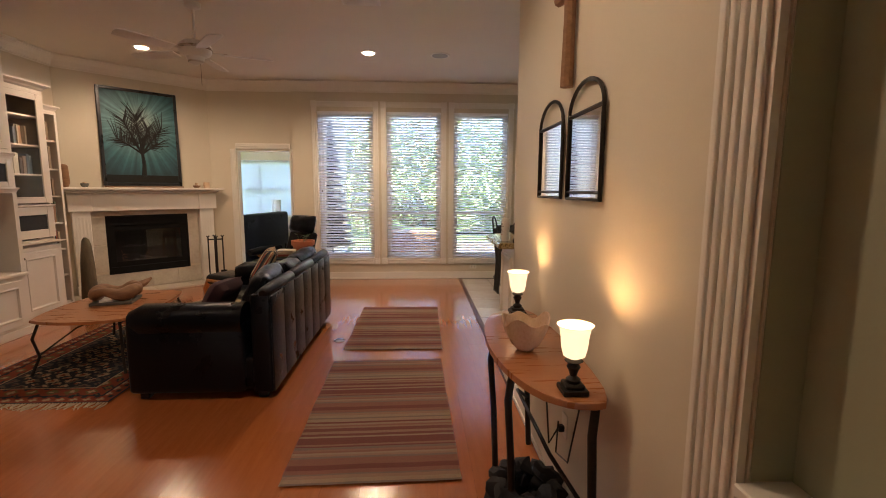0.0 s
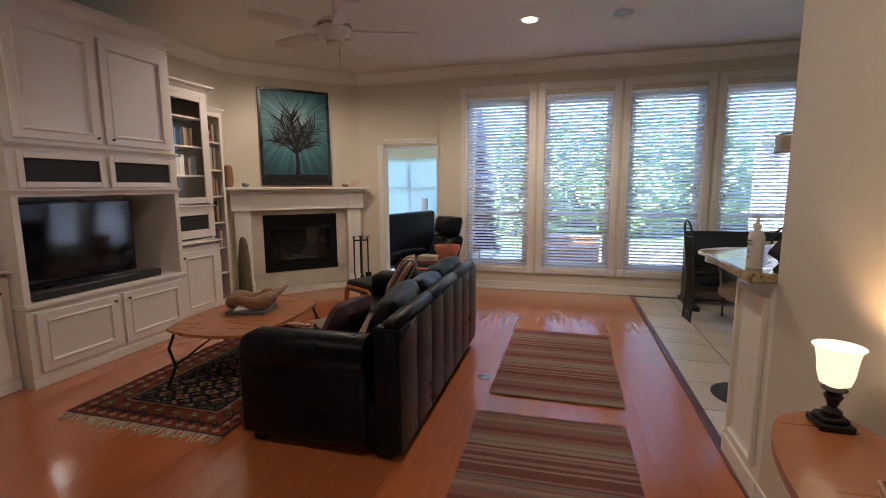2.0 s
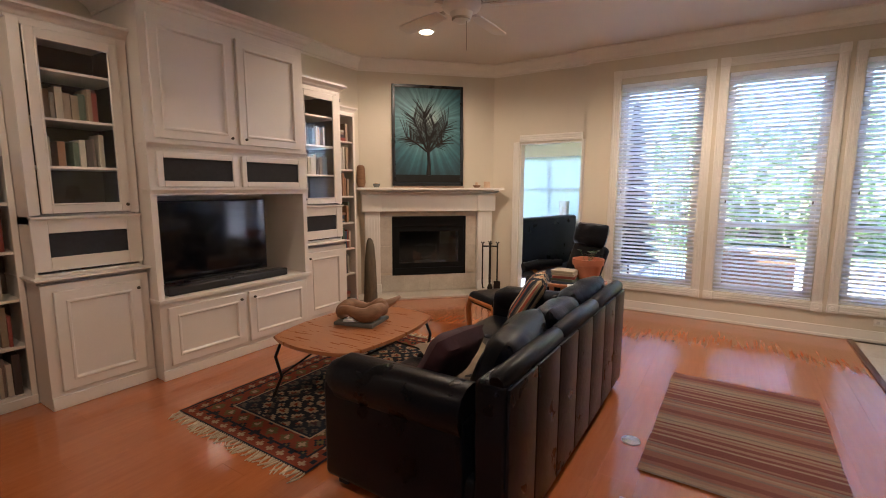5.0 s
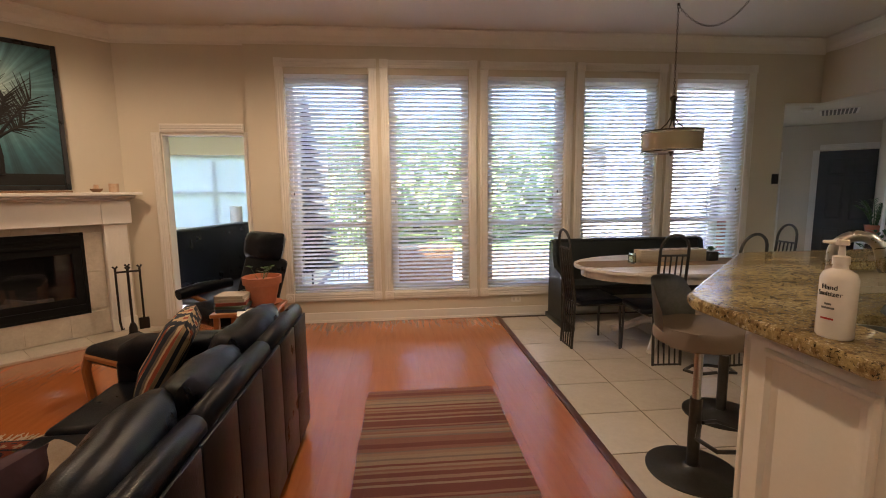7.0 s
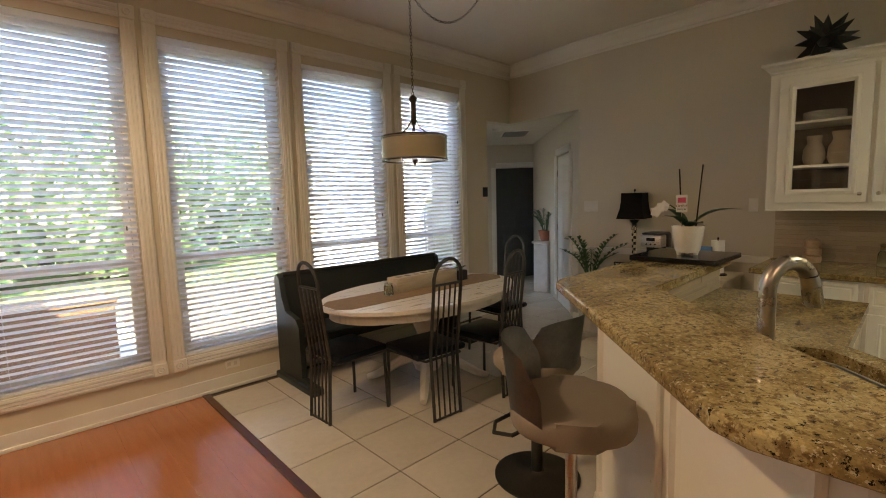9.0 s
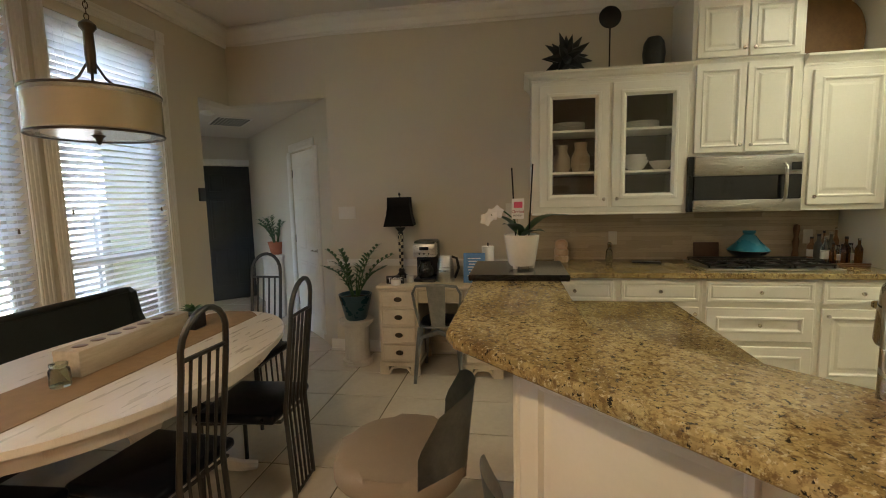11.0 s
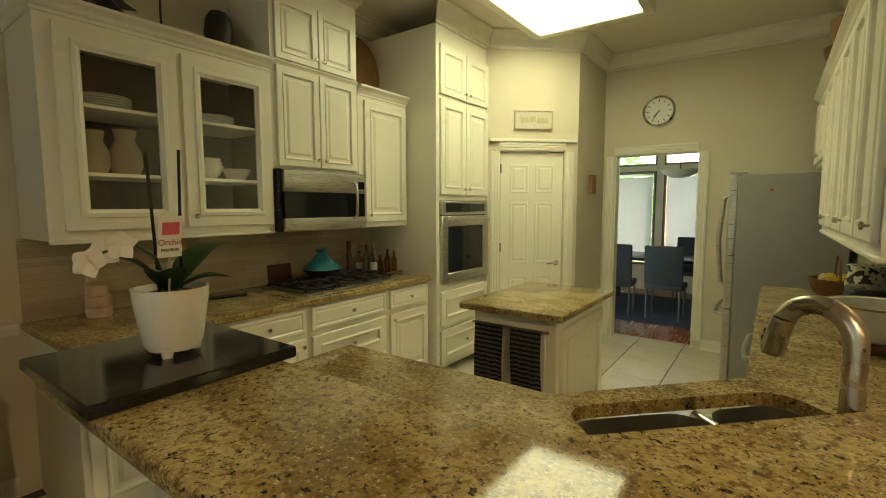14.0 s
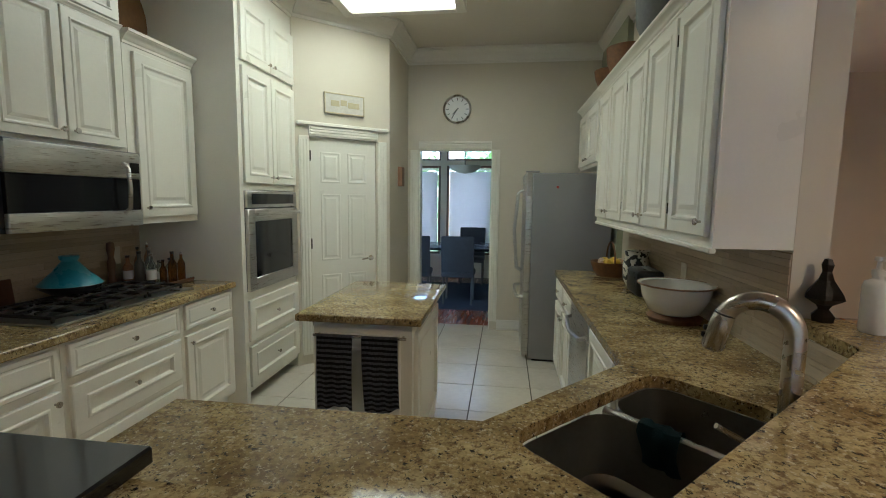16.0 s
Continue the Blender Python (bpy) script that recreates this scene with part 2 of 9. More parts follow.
M["red_cloth"] = mat("red_cloth", (0.42, 0.04, 0.03), (0.30, 0.03, 0.02), 9, 0.9, bump=0.4)
M["amber_wood"] = mat("honey_wood", (0.46, 0.20, 0.06), (0.36, 0.14, 0.04), 5, 0.35, bump=0.08, stretch=(6, 6, 1))
M["piano"] = mat("black_lacquer", (0.010, 0.010, 0.011), (0.007, 0.007, 0.008), 4, 0.25, bump=0.02)
M["blue_towel"] = mat("dark_teal_cloth", (0.018, 0.055, 0.062), (0.010, 0.034, 0.04), 20, 0.95, bump=0.8, fine=260)
M["piano"].node_tree.nodes["Principled BSDF"].inputs["Specular IOR Level"].default_value = 0.3
M["can_white"] = glow("downlight_lens", (1.0, 0.78, 0.5), 6.0)
M["tube_glow"] = glow("fluorescent_diffuser", (1.0, 0.95, 0.70), 0.88)
M["shade_glow"] = glow("frosted_shade", (1.0, 0.66, 0.32), 0.15, (0.85, 0.75, 0.6))
M["pendant_shade"] = mat("pendant_fabric", (0.74, 0.65, 0.46), (0.69, 0.60, 0.42), 6, 0.8, bump=0.3, fine=300)


def translucent(m, share, color):
    """Thin vinyl that lets some of the daylight through."""
    t = m.node_tree
    p = t.nodes["Principled BSDF"]
    tr = _add(t, "ShaderNodeBsdfTranslucent", Color=(*color, 1))
    mx = _add(t, "ShaderNodeMixShader", Fac=share)
    t.links.new(p.outputs[0], mx.inputs[1])
    t.links.new(tr.outputs[0], mx.inputs[2])
    t.links.new(mx.outputs[0], t.nodes["Material Output"].inputs[0])


translucent(M["slat"], 0.62, (0.95, 0.95, 0.97))
M["slat_thick"] = mat("wooden_blind_slat", (0.74, 0.74, 0.78), (0.70, 0.70, 0.74), 4, 0.45, bump=0.03)
translucent(M["slat_thick"], 0.05, (0.75, 0.78, 0.9))


def granite():
    """Gold ground with drifts of brown, sharp black flecks and pale quartz grains."""
    m, t, p = _base("brown_gold_granite")
    co = _coords(t)
    flow = _noise(t, _coords(t, (1, 1.7, 1), (0, 0, 0.6)), 3.2, 5, 0.65)
    base = _ramp(t, flow, [(0.30, (0.15, 0.098, 0.04)), (0.47, (0.31, 0.225, 0.092)), (0.66, (0.50, 0.40, 0.19))])
    mid = _noise(t, co, 44.0, 5, 0.7)
    base = _mix(t, _ramp(t, mid, [(0.50, (0, 0, 0)), (0.60, (0.85, 0.85, 0.85))]), base, (0.15, 0.092, 0.04))
    v = _add(t, "ShaderNodeTexVoronoi", Scale=150.0)
    t.links.new(co, v.inputs["Vector"])
    grain = _ramp(t, v.outputs["Color"], [(0.0, (0.74, 0.74, 0.74)), (1.0, (1.24, 1.24, 1.24))])
    base = _mix(t, 1.0, base, grain, "MULTIPLY")
    pale = _noise(t, co, 84.0, 3, 0.7)
    base = _mix(t, _ramp(t, pale, [(0.585, (0, 0, 0)), (0.64, (0.9, 0.9, 0.9))]), base, (0.54, 0.46, 0.28))
    dark = _noise(t, _coords(t, (1, 1, 1), (0.4, 0.2, 0.9)), 74.0, 4, 0.72)
    base = _mix(t, _ramp(t, dark, [(0.59, (0, 0, 0)), (0.615, (1, 1, 1))]), base, (0.022, 0.018, 0.013))
    t.links.new(base, p.inputs["Base Color"])
    p.inputs["Roughness"].default_value = 0.07
    p.inputs["Specular IOR Level"].default_value = 0.28
    return m


M["granite"] = granite()
# dark brown that puts the shade inside cabinets into the colour
M["inside"] = mat("cabinet_shade_lining", (0.11, 0.085, 0.06), (0.08, 0.06, 0.042), 6, 0.7, bump=0.05)
M["sink"] = mat("satin_sink_steel", (0.46, 0.44, 0.40), (0.38, 0.36, 0.33), 8, 0.32, 1.0, bump=0.04)


def sheer():
    m, t, p = _base("sheer_shade")
    p.inputs["Base Color"].default_value = (0.85, 0.86, 0.88, 1)
    p.inputs["Roughness"].default_value = 0.9
    tr = _add(t, "ShaderNodeBsdfTranslucent", Color=(0.85, 0.87, 0.92, 1))
    mx = _add(t, "ShaderNodeMixShader", Fac=0.75)
    t.links.new(p.outputs[0], mx.inputs[1])
    t.links.new(tr.outputs[0], mx.inputs[2])
    t.links.new(mx.outputs[0], t.nodes["Material Output"].inputs[0])
    return m


M["sheer"] = sheer()


def striped(name, stops, axis=1, length=1.6, rough=0.95):
    """Woven stripes along one axis of the thing."""
    m, t, p = _base(name)
    tc, sp = t.nodes.new("ShaderNodeTexCoord"), t.nodes.new("ShaderNodeSeparateXYZ")
    co = _coords(t)
    wob = _noise(t, _coords(t, (5, 60, 5)), 3.0, 3)
    t.links.new(tc.outputs["Object"], sp.inputs[0])
    ma = t.nodes.new("ShaderNodeMath")
    ma.operation = "MULTIPLY_ADD"
    t.links.new(sp.outputs[axis], ma.inputs[0])
    ma.inputs[1].default_value, ma.inputs[2].default_value = 1 / length, 0.0
    fr = t.nodes.new("ShaderNodeMath")
    fr.operation = "FRACT"
    t.links.new(ma.outputs[0], fr.inputs[0])
    ma = fr
    m2 = t.nodes.new("ShaderNodeMath")
    m2.operation = "MULTIPLY_ADD"
    t.links.new(wob, m2.inputs[0])
    m2.inputs[1].default_value = 0.012
    t.links.new(ma.outputs[0], m2.inputs[2])
    col = _ramp(t, m2.outputs[0], stops, True)
    weave = _noise(t, _coords(t, (40, 300, 1)), 3.0, 2)
    col = _mix(t, 0.7, col, _ramp(t, weave, [(0.3, (0.5, 0.5, 0.5)), (0.7, (1.3, 1.3, 1.3))]), "MULTIPLY")
    t.links.new(col, p.inputs["Base Color"])
    p.inputs["Roughness"].default_value = rough
    _bump(t, p, weave, 0.7, 0.004)
    return m


_r = random.Random(5)
_cols = [(0.56, 0.33, 0.24), (0.36, 0.14, 0.12), (0.64, 0.48, 0.34), (0.50, 0.25, 0.19), (0.42, 0.32, 0.26), (0.60, 0.39, 0.28)]
_stops, _p, _k = [], 0.0, 0
while _p < 0.97 and len(_stops) < 31:
    _c = _cols[_r.randrange(len(_cols))]
    _stops.append((_p, _c))
    _p += _r.uniform(0.02, 0.055)
M["stripe_rug"] = striped("striped_cotton_rug", _stops, 1, 0.66)
M["towel"] = striped("striped_towel", [(i / 32, ((0.012, 0.014, 0.02), (0.15, 0.15, 0.16))[i % 2]) for i in range(32)], 2, 0.42)


def kilim():
    m, t, p = _base("kilim_wool")
    co = _coords(t)
    sp = t.nodes.new("ShaderNodeSeparateXYZ")
    t.links.new(co, sp.inputs[0])

    def math_(op, a, b=0.0):
        n = t.nodes.new("ShaderNodeMath")
        n.operation = op
        for i, v in enumerate((a, b)):
            if isinstance(v, bpy.types.NodeSocket):
                t.links.new(v, n.inputs[i])
            else:
                n.inputs[i].default_value = v
        return n.outputs[0]
    x, y = sp.outputs[0], sp.outputs[1]
    ax, ay = math_("ABSOLUTE", x), math_("ABSOLUTE", y)
    CREAM, RUST, NAVY, OLIVE = (0.56, 0.42, 0.25), (0.31, 0.07, 0.035), (0.022, 0.03, 0.045), (0.20, 0.16, 0.06)
    sx, sy = math_("SNAP", x, 0.018), math_("SNAP", y, 0.018)

    def period(v, half, shift=2.0):
        return math_("PINGPONG", math_("ADD", v, shift), half)

    def steps(v, stops):
        return _ramp(t, v, stops, True)
    # distance from the edge, for the borders
    edge = math_("MINIMUM", math_("SUBTRACT", 0.62, ax), math_("SUBTRACT", 1.05, ay))
    hooks = steps(math_("ADD", period(sx, 0.045), period(sy, 0.045)), [(0.0, CREAM), (0.03, RUST), (0.065, NAVY), (0.08, CREAM)])
    flowers = steps(math_("ADD", period(sx, 0.07), period(sy, 0.07)), [(0.0, CREAM), (0.022, OLIVE), (0.045, RUST), (0.10, NAVY), (0.12, OLIVE)])
    rows = steps(math_("ADD", period(sx, 0.075), math_("MULTIPLY", period(sy, 0.055), 1.3)), [(0.0, RUST), (0.025, CREAM), (0.06, NAVY), (0.11, CREAM), (0.128, RUST)])
    big = steps(math_("ADD", ax, math_("MULTIPLY", period(sy, 0.24), 0.8)), [(0.0, (1, 1, 1)), (0.21, (0, 0, 0)), (0.26, (1, 1, 1)), (0.33, (0, 0, 0))])
    field = _mix(t, big, _mix(t, 0.75, rows, NAVY), rows)
    band = steps(edge, [(0.0, NAVY), (0.015, RUST), (0.03, (0, 0, 0)), (0.10, NAVY), (0.115, (0, 0, 0)), (0.235, CREAM), (0.25, NAVY)])
    inner = steps(edge, [(0.0, (0, 0, 0)), (0.262, (1, 1, 1))])
    in_hooks = steps(edge, [(0.0, (0, 0, 0)), (0.03, (1, 1, 1)), (0.10, (0, 0, 0))])
    in_flowers = steps(edge, [(0.0, (0, 0, 0)), (0.115, (1, 1, 1)), (0.235, (0, 0, 0))])
    col = _mix(t, inner, _mix(t, in_flowers, _mix(t, in_hooks, band, hooks), flowers), field)
    weave = _noise(t, _coords(t, (1, 3, 1)), 160, 2)
    col = _mix(t, 0.5, col, _ramp(t, weave, [(0.3, (0.6, 0.6, 0.6)), (0.7, (1.15, 1.15, 1.15))]), "MULTIPLY")
    t.links.new(col, p.inputs["Base Color"])
    p.inputs["Roughness"].default_value = 1.0
    _bump(t, p, weave, 0.6, 0.004)
    return m


M["kilim"] = kilim()


def books():
    m, t, p = _base("book_cover")
    oi = t.nodes.new("ShaderNodeObjectInfo")
    col = _ramp(t, oi.outputs["Random"], [(0, (0.30, 0.22, 0.14)), (0.14, (0.06, 0.045, 0.04)), (0.26, (0.26, 0.06, 0.04)), (0.38, (0.44, 0.38, 0.28)), (0.52, (0.05, 0.08, 0.12)), (0.62, (0.34, 0.19, 0.10)), (0.72, (0.50, 0.46, 0.38)), (0.84, (0.09, 0.12, 0.08)), (0.93, (0.20, 0.15, 0.12))], True)
    t.links.new(_mix(t, 0.3, col, _ramp(t, _noise(t, _coords(t), 25), [(0.3, (0.5, 0.5, 0.5)), (0.7, (1, 1, 1))]), "MULTIPLY"), p.inputs["Base Color"])
    p.inputs["Roughness"].default_value = 0.55
    return m


M["book"] = books()


def backsplash():
    m, t, p = _base("linear_mosaic_tile")
    g = t.nodes.new("ShaderNodeObjectInfo")
    col = _ramp(t, g.outputs["Random"], [(0, (0.44, 0.35, 0.235)), (0.5, (0.51, 0.41, 0.275)), (1, (0.57, 0.47, 0.33))])
    col = _mix(t, 0.4, col, _ramp(t, _noise(t, _coords(t, (4, 4, 30)), 6), [(0.3, (0.7, 0.7, 0.7)), (0.7, (1.1, 1.1, 1.1))]), "MULTIPLY")
    t.links.new(col, p.inputs["Base Color"])
    p.inputs["Roughness"].default_value = 0.3
    return m


M["grout_pale"] = mat("tan_tile_grout", (0.30, 0.23, 0.15), (0.25, 0.19, 0.12), 20, 0.9, bump=0.3)
M["mosaic"] = backsplash()


def painting():
    """Teal dusk that pales towards the middle in long brushed rays."""
    m, t, p = _base("teal_palm_painting")
    co = _coords(t)
    gr = t.nodes.new("ShaderNodeTexGradient")
    gr.gradient_type = "SPHERICAL"
    mp = t.nodes.new("ShaderNodeMapping")
    mp.inputs["Location"].default_value, mp.inputs["Scale"].default_value = (0, 0, -0.25), (1.3, 1.3, 1.3)
    t.links.new(co, mp.inputs[0])
    t.links.new(mp.outputs[0], gr.inputs[0])
    sky_ = _ramp(t, gr.outputs[1], [(0.0, (0.012, 0.045, 0.06)), (0.3, (0.03, 0.105, 0.13)), (0.6, (0.09, 0.20, 0.22)), (0.82, (0.22, 0.32, 0.31)), (1.0, (0.40, 0.46, 0.42))])
    sp = t.nodes.new("ShaderNodeSeparateXYZ")
    t.links.new(mp.outputs[0], sp.inputs[0])
    an = t.nodes.new("ShaderNodeMath")
    an.operation = "ARCTAN2"
    t.links.new(sp.outputs[2], an.inputs[0])
    t.links.new(sp.outputs[0], an.inputs[1])
    cb = t.nodes.new("ShaderNodeCombineXYZ")
    t.links.new(an.outputs[0], cb.inputs[0])
    rays = _noise(t, cb.outputs[0], 9.0, 3)
    brush = _noise(t, co, 22, 4)
    col = _mix(t, 0.75, sky_, _ramp(t, rays, [(0.36, (0.45, 0.5, 0.5)), (0.62, (1.5, 1.5, 1.45))]), "MULTIPLY")
    col = _mix(t, 0.4, col, _ramp(t, brush, [(0.3, (0.7, 0.7, 0.7)), (0.7, (1.2, 1.2, 1.2))]), "MULTIPLY")
    t.links.new(col, p.inputs["Base Color"])
    p.inputs["Roughness"].default_value = 0.5
    _bump(t, p, brush, 0.3)
    return m


M["painting"] = painting()

# ---- builders ----
def mesh_of(name, bm, material, smooth=False):
    me = bpy.data.meshes.new(name)
    bmesh.ops.recalc_face_normals(bm, faces=bm.faces)
    bm.to_mesh(me)
    bm.free()
    me.materials.append(material)
    if smooth:
        me.polygons.foreach_set("use_smooth", [True] * len(me.polygons))
        me.set_sharp_from_angle(angle=radians(40))
    return me


def part(name, bm, material, parent, label="", smooth=True):
    o = new(name, mesh_of(name, bm, material, smooth) if isinstance(bm, bmesh.types.BMesh) else bm)
    o.parent = parent
    return tagged(o, label)


def thing(name, m, label, category, group="", kind=""):
    o = new(name)
    o.empty_display_size = 0.1
    o.matrix_world = m
    return tagged(o, label, category, group, kind)


def solid(name, bm, material, label, category, group="", kind="", m=None, smooth=False):
    o = new(name, mesh_of(name, bm, material, smooth))
    if m is not None:
        o.matrix_world = m
    return tagged(o, label, category, group, kind)


def setting(name, bm, material, label="", category="", m=None, smooth=False):
    return solid(name, bm, material, label, category or name.split("_")[0], "", "structure", m, smooth)


def BM():
    return bmesh.new()


def box(bm, x0, y0, z0, x1, y1, z1, bev=0.0, seg=1):
    x0, x1, y0, y1, z0, z1 = min(x0, x1), max(x0, x1), min(y0, y1), max(y0, y1), min(z0, z1), max(z0, z1)
    v = [bm.verts.new((x, y, z)) for z in (z0, z1) for x, y in ((x0, y0), (x1, y0), (x1, y1), (x0, y1))]
    fs = [bm.faces.new([v[i] for i in q]) for q in ((3, 2, 1, 0), (4, 5, 6, 7), (0, 1, 5, 4), (1, 2, 6, 5), (2, 3, 7, 6), (3, 0, 4, 7))]
    if bev > 0:
        es = list({e for f in fs for e in f.edges})
        bmesh.ops.bevel(bm, geom=es, offset=bev, segments=seg, affect="EDGES", profile=0.5)
    return bm


def prism(bm, poly, z0, z1, bev=0.0, seg=2):
    a, b = [bm.verts.new((x, y, z0)) for x, y in poly], [bm.verts.new((x, y, z1)) for x, y in poly]
    n = len(poly)
    fs = [bm.faces.new(a[::-1]), bm.faces.new(b)] + [bm.faces.new((a[i], a[(i + 1) % n], b[(i + 1) % n], b[i])) for i in range(n)]
    if bev:
        es = [e for e in {e for f in fs[:2] for e in f.edges}]
        bmesh.ops.bevel(bm, geom=es, offset=bev, segments=seg, affect="EDGES", profile=0.5)
    return bm


def lathe(bm, prof, n=24, c=(0, 0, 0), sx=1.0, sy=1.0):
    rows = []
    for r, z in prof:
        rows.append([bm.verts.new((c[0] + sx * r * math.cos(2 * math.pi * i / n), c[1] + sy * r * math.sin(2 * math.pi * i / n), c[2] + z)) for i in range(n)] if r > 1e-6 else [bm.verts.new((c[0], c[1], c[2] + z))])
    for a, b in zip(rows, rows[1:]):
        for i in range(n):
            j = (i + 1) % n
            q = [a[i % len(a)], a[j % len(a)], b[j % len(b)], b[i % len(b)]]
            q = [v for k, v in enumerate(q) if v not in q[:k]]
            if len(q) > 2:
                bm.faces.new(q)
    for r in (rows[0], rows[-1]):
        if len(r) > 2:
            bm.faces.new(r)
    return bm


def tube(bm, pts, r, n=8, closed=False):
    pts = [Vector(p) for p in pts]
    rad = r if isinstance(r, (list, tuple)) else [r] * len(pts)
    rings, up = [], None
    for i, p in enumerate(pts):
        if closed:
            d = pts[(i + 1) % len(pts)] - pts[i - 1]
        else:
            d = pts[min(i + 1, len(pts) - 1)] - pts[max(i - 1, 0)]
        d.normalize()
        if up is None:
            up = d.orthogonal().normalized()
        up = (up - d * up.dot(d)).normalized()
        s = d.cross(up)
        rings.append([bm.verts.new(p + (up * math.cos(2 * math.pi * k / n) + s * math.sin(2 * math.pi * k / n)) * rad[i]) for k in range(n)])
    pairs = list(zip(rings, rings[1:])) + ([(rings[-1], rings[0])] if closed else [])
    for a, b in pairs:
        for k in range(n):
            bm.faces.new((a[k], a[(k + 1) % n], b[(k + 1) % n], b[k]))
    if not closed:
        bm.faces.new(rings[0][::-1]), bm.faces.new(rings[-1])
    return bm


def arc(c, r, a0, a1, n, plane="xz"):
    out = []
    for i in range(n + 1):
        a = radians(a0 + (a1 - a0) * i / n)
        u, v = r * math.cos(a), r * math.sin(a)
        out.append((c[0] + u, c[1], c[2] + v) if plane == "xz" else (c[0] + u, c[1] + v, c[2]) if plane == "xy" else (c[0], c[1] + u, c[2] + v))
    return out


def rings(bm, x0, z0, x1, z1, prof, y=0.0, fill=True, back=None):
    """Concentric rectangles in the x-z plane, facing -y: (inset, height towards -y) from the outside inwards."""
    loops = [[bm.verts.new(p) for p in ((x0 + i, y - h, z0 + i), (x1 - i, y - h, z0 + i), (x1 - i, y - h, z1 - i), (x0 + i, y - h, z1 - i))] for i, h in prof]
    for a, b in zip(loops, loops[1:]):
        for k in range(4):
            bm.faces.new((a[k], a[(k + 1) % 4], b[(k + 1) % 4], b[k]))
    if fill:
        bm.faces.new(loops[-1])
    return bm


DOOR = [(0, 0), (0, 0.018), (0.003, 0.021), (0.052, 0.021), (0.058, 0.026), (0.066, 0.026), (0.074, 0.012), (0.080, 0.010), (0.098, 0.010), (0.118, 0.017), (0.122, 0.017)]
DRAWER = [(0, 0), (0, 0.016), (0.004, 0.02), (0.020, 0.02), (0.026, 0.014), (0.032, 0.014), (0.038, 0.018), (0.042, 0.018)]
FLAT = [(0, 0), (0, 0.018), (0.004, 0.022), (0.062, 0.022), (0.068, 0.028), (0.078, 0.028), (0.088, 0.010), (0.095, 0.009)]


def quad_frame(bm, x0, z0, x1, z1, w, y0, y1, bev=0.003):
    """Four mitre-free frame members round an opening."""
    box(bm, x0, y0, z0, x0 + w, y1, z1, bev), box(bm, x1 - w, y0, z0, x1, y1, z1, bev)
    box(bm, x0 + w, y0, z0, x1 - w, y1, z0 + w, bev), box(bm, x0 + w, y0, z1 - w, x1 - w, y1, z1, bev)
    return bm


def knob(parent, x, y, z, material="nickel", r=0.014):
    bm = lathe(BM(), [(0.005, 0), (0.005, 0.012), (r, 0.018), (r * 0.95, 0.025), (0, 0.029)], 12)
    bmesh.ops.rotate(bm, verts=bm.verts, matrix=Matrix.Rotation(radians(90), 3, "X"))
    bmesh.ops.translate(bm, verts=bm.verts, vec=(x, y, z))
    return part("knob", bm, M[material], parent, "satin nickel knob" if material == "nickel" else "dark metal knob")


def crown(bm, x0, x1, z, y=0.0, h=0.14, d=0.12, ends=(0, 0)):
    """Crown moulding along x below z, reaching d out towards -y; ends: how much each end returns."""
    prof = [(0.0, -h), (0.012, -h), (0.016, -h + 0.02), (0.03, -h + 0.026), (d * 0.45, -h * 0.5), (d * 0.8, -h * 0.24), (d * 0.86, -h * 0.16), (d, -h * 0.13), (d, 0.0), (0.0, 0.0)]
    a = [bm.verts.new((x0 - ends[0] * p, y - p, z + q)) for p, q in prof]
    b = [bm.verts.new((x1 + ends[1] * p, y - p, z + q)) for p, q in prof]
    n = len(prof)
    for i in range(n):
        bm.faces.new((a[i], a[(i + 1) % n], b[(i + 1) % n], b[i]))
    bm.faces.new(a), bm.faces.new(b[::-1])
    return bm


def run(p, q):
    """Matrix that lays local x from p to q on plan, with local -y to the right-hand side of the way from p to q."""
    d = Vector((q[0] - p[0], q[1] - p[1]))
    return pose(p[0], p[1], 0, 0, 0, math.degrees(math.atan2(d.y, d.x))), d.length

# ---- structure ----
H = 3.14
NY, EX, WX, SY = 7.82, 5.58, -3.5, 0.12
NX = 5.72  # east end of the north wall, over the hall opening
CW = 1.83  # living side of the wall behind the console table


def wall(name, p, q, openings=(), th=0.12, z0=0.0, z1=H, material="wall", label="", tk=(0, 0)):
    """A wall from p to q with the room on its right; openings: (from, to, bottom, top) along it."""
    m, ln = run(p, q)
    bm = BM()
    cuts = sorted(openings)
    x = -tk[0]
    for a, b, lo, hi in cuts:
        if a > x:
            box(bm, x, 0, z0, a, th, z1)
        if lo > z0:
            box(bm, a, 0, z0, b, th, lo)
        if hi < z1:
            box(bm, a, 0, hi, b, th, z1)
        x = b
    box(bm, x, 0, z0, ln + tk[1], th, z1)
    return setting(name, bm, M[material], label or "smooth beige painted interior wall", "wall", m)


WIN = [(-0.55 + 1.09 * i) for i in range(5)]
wall("wall_north", (-0.86, NY), (5.25, NY), [(x + 0.86 + 0.085, x + 0.86 + 0.965, 0.34, 2.70) for x in WIN], 0.15)
wall("wall_north_door", (-2.23, 7.88), (-0.86, 7.88), [(0.47, 1.31, 0, 2.08)], 0.13)
wall("wall_fireplace", (-3.5, 6.55), (-2.17, 7.88), [(0.44, 1.47, 0.27, 1.08)], 0.10)
wall("wall_west", (WX, -1.2), (WX, 6.6), [(2.35, 3.20, 0, 2.04)])
# the opening and its window are added out of view to brighten the foyer
wall("wall_south", (1.95, -1.2), (WX, -1.2), [(0.75, 1.35, 0.8, 2.1)], tk=(0, 0.12))
_t9 = thing("window_10", pose(1.45, -1.2, 0, 0, 0, 180), "unseen foyer window added for daylight", "window", kind="structure")
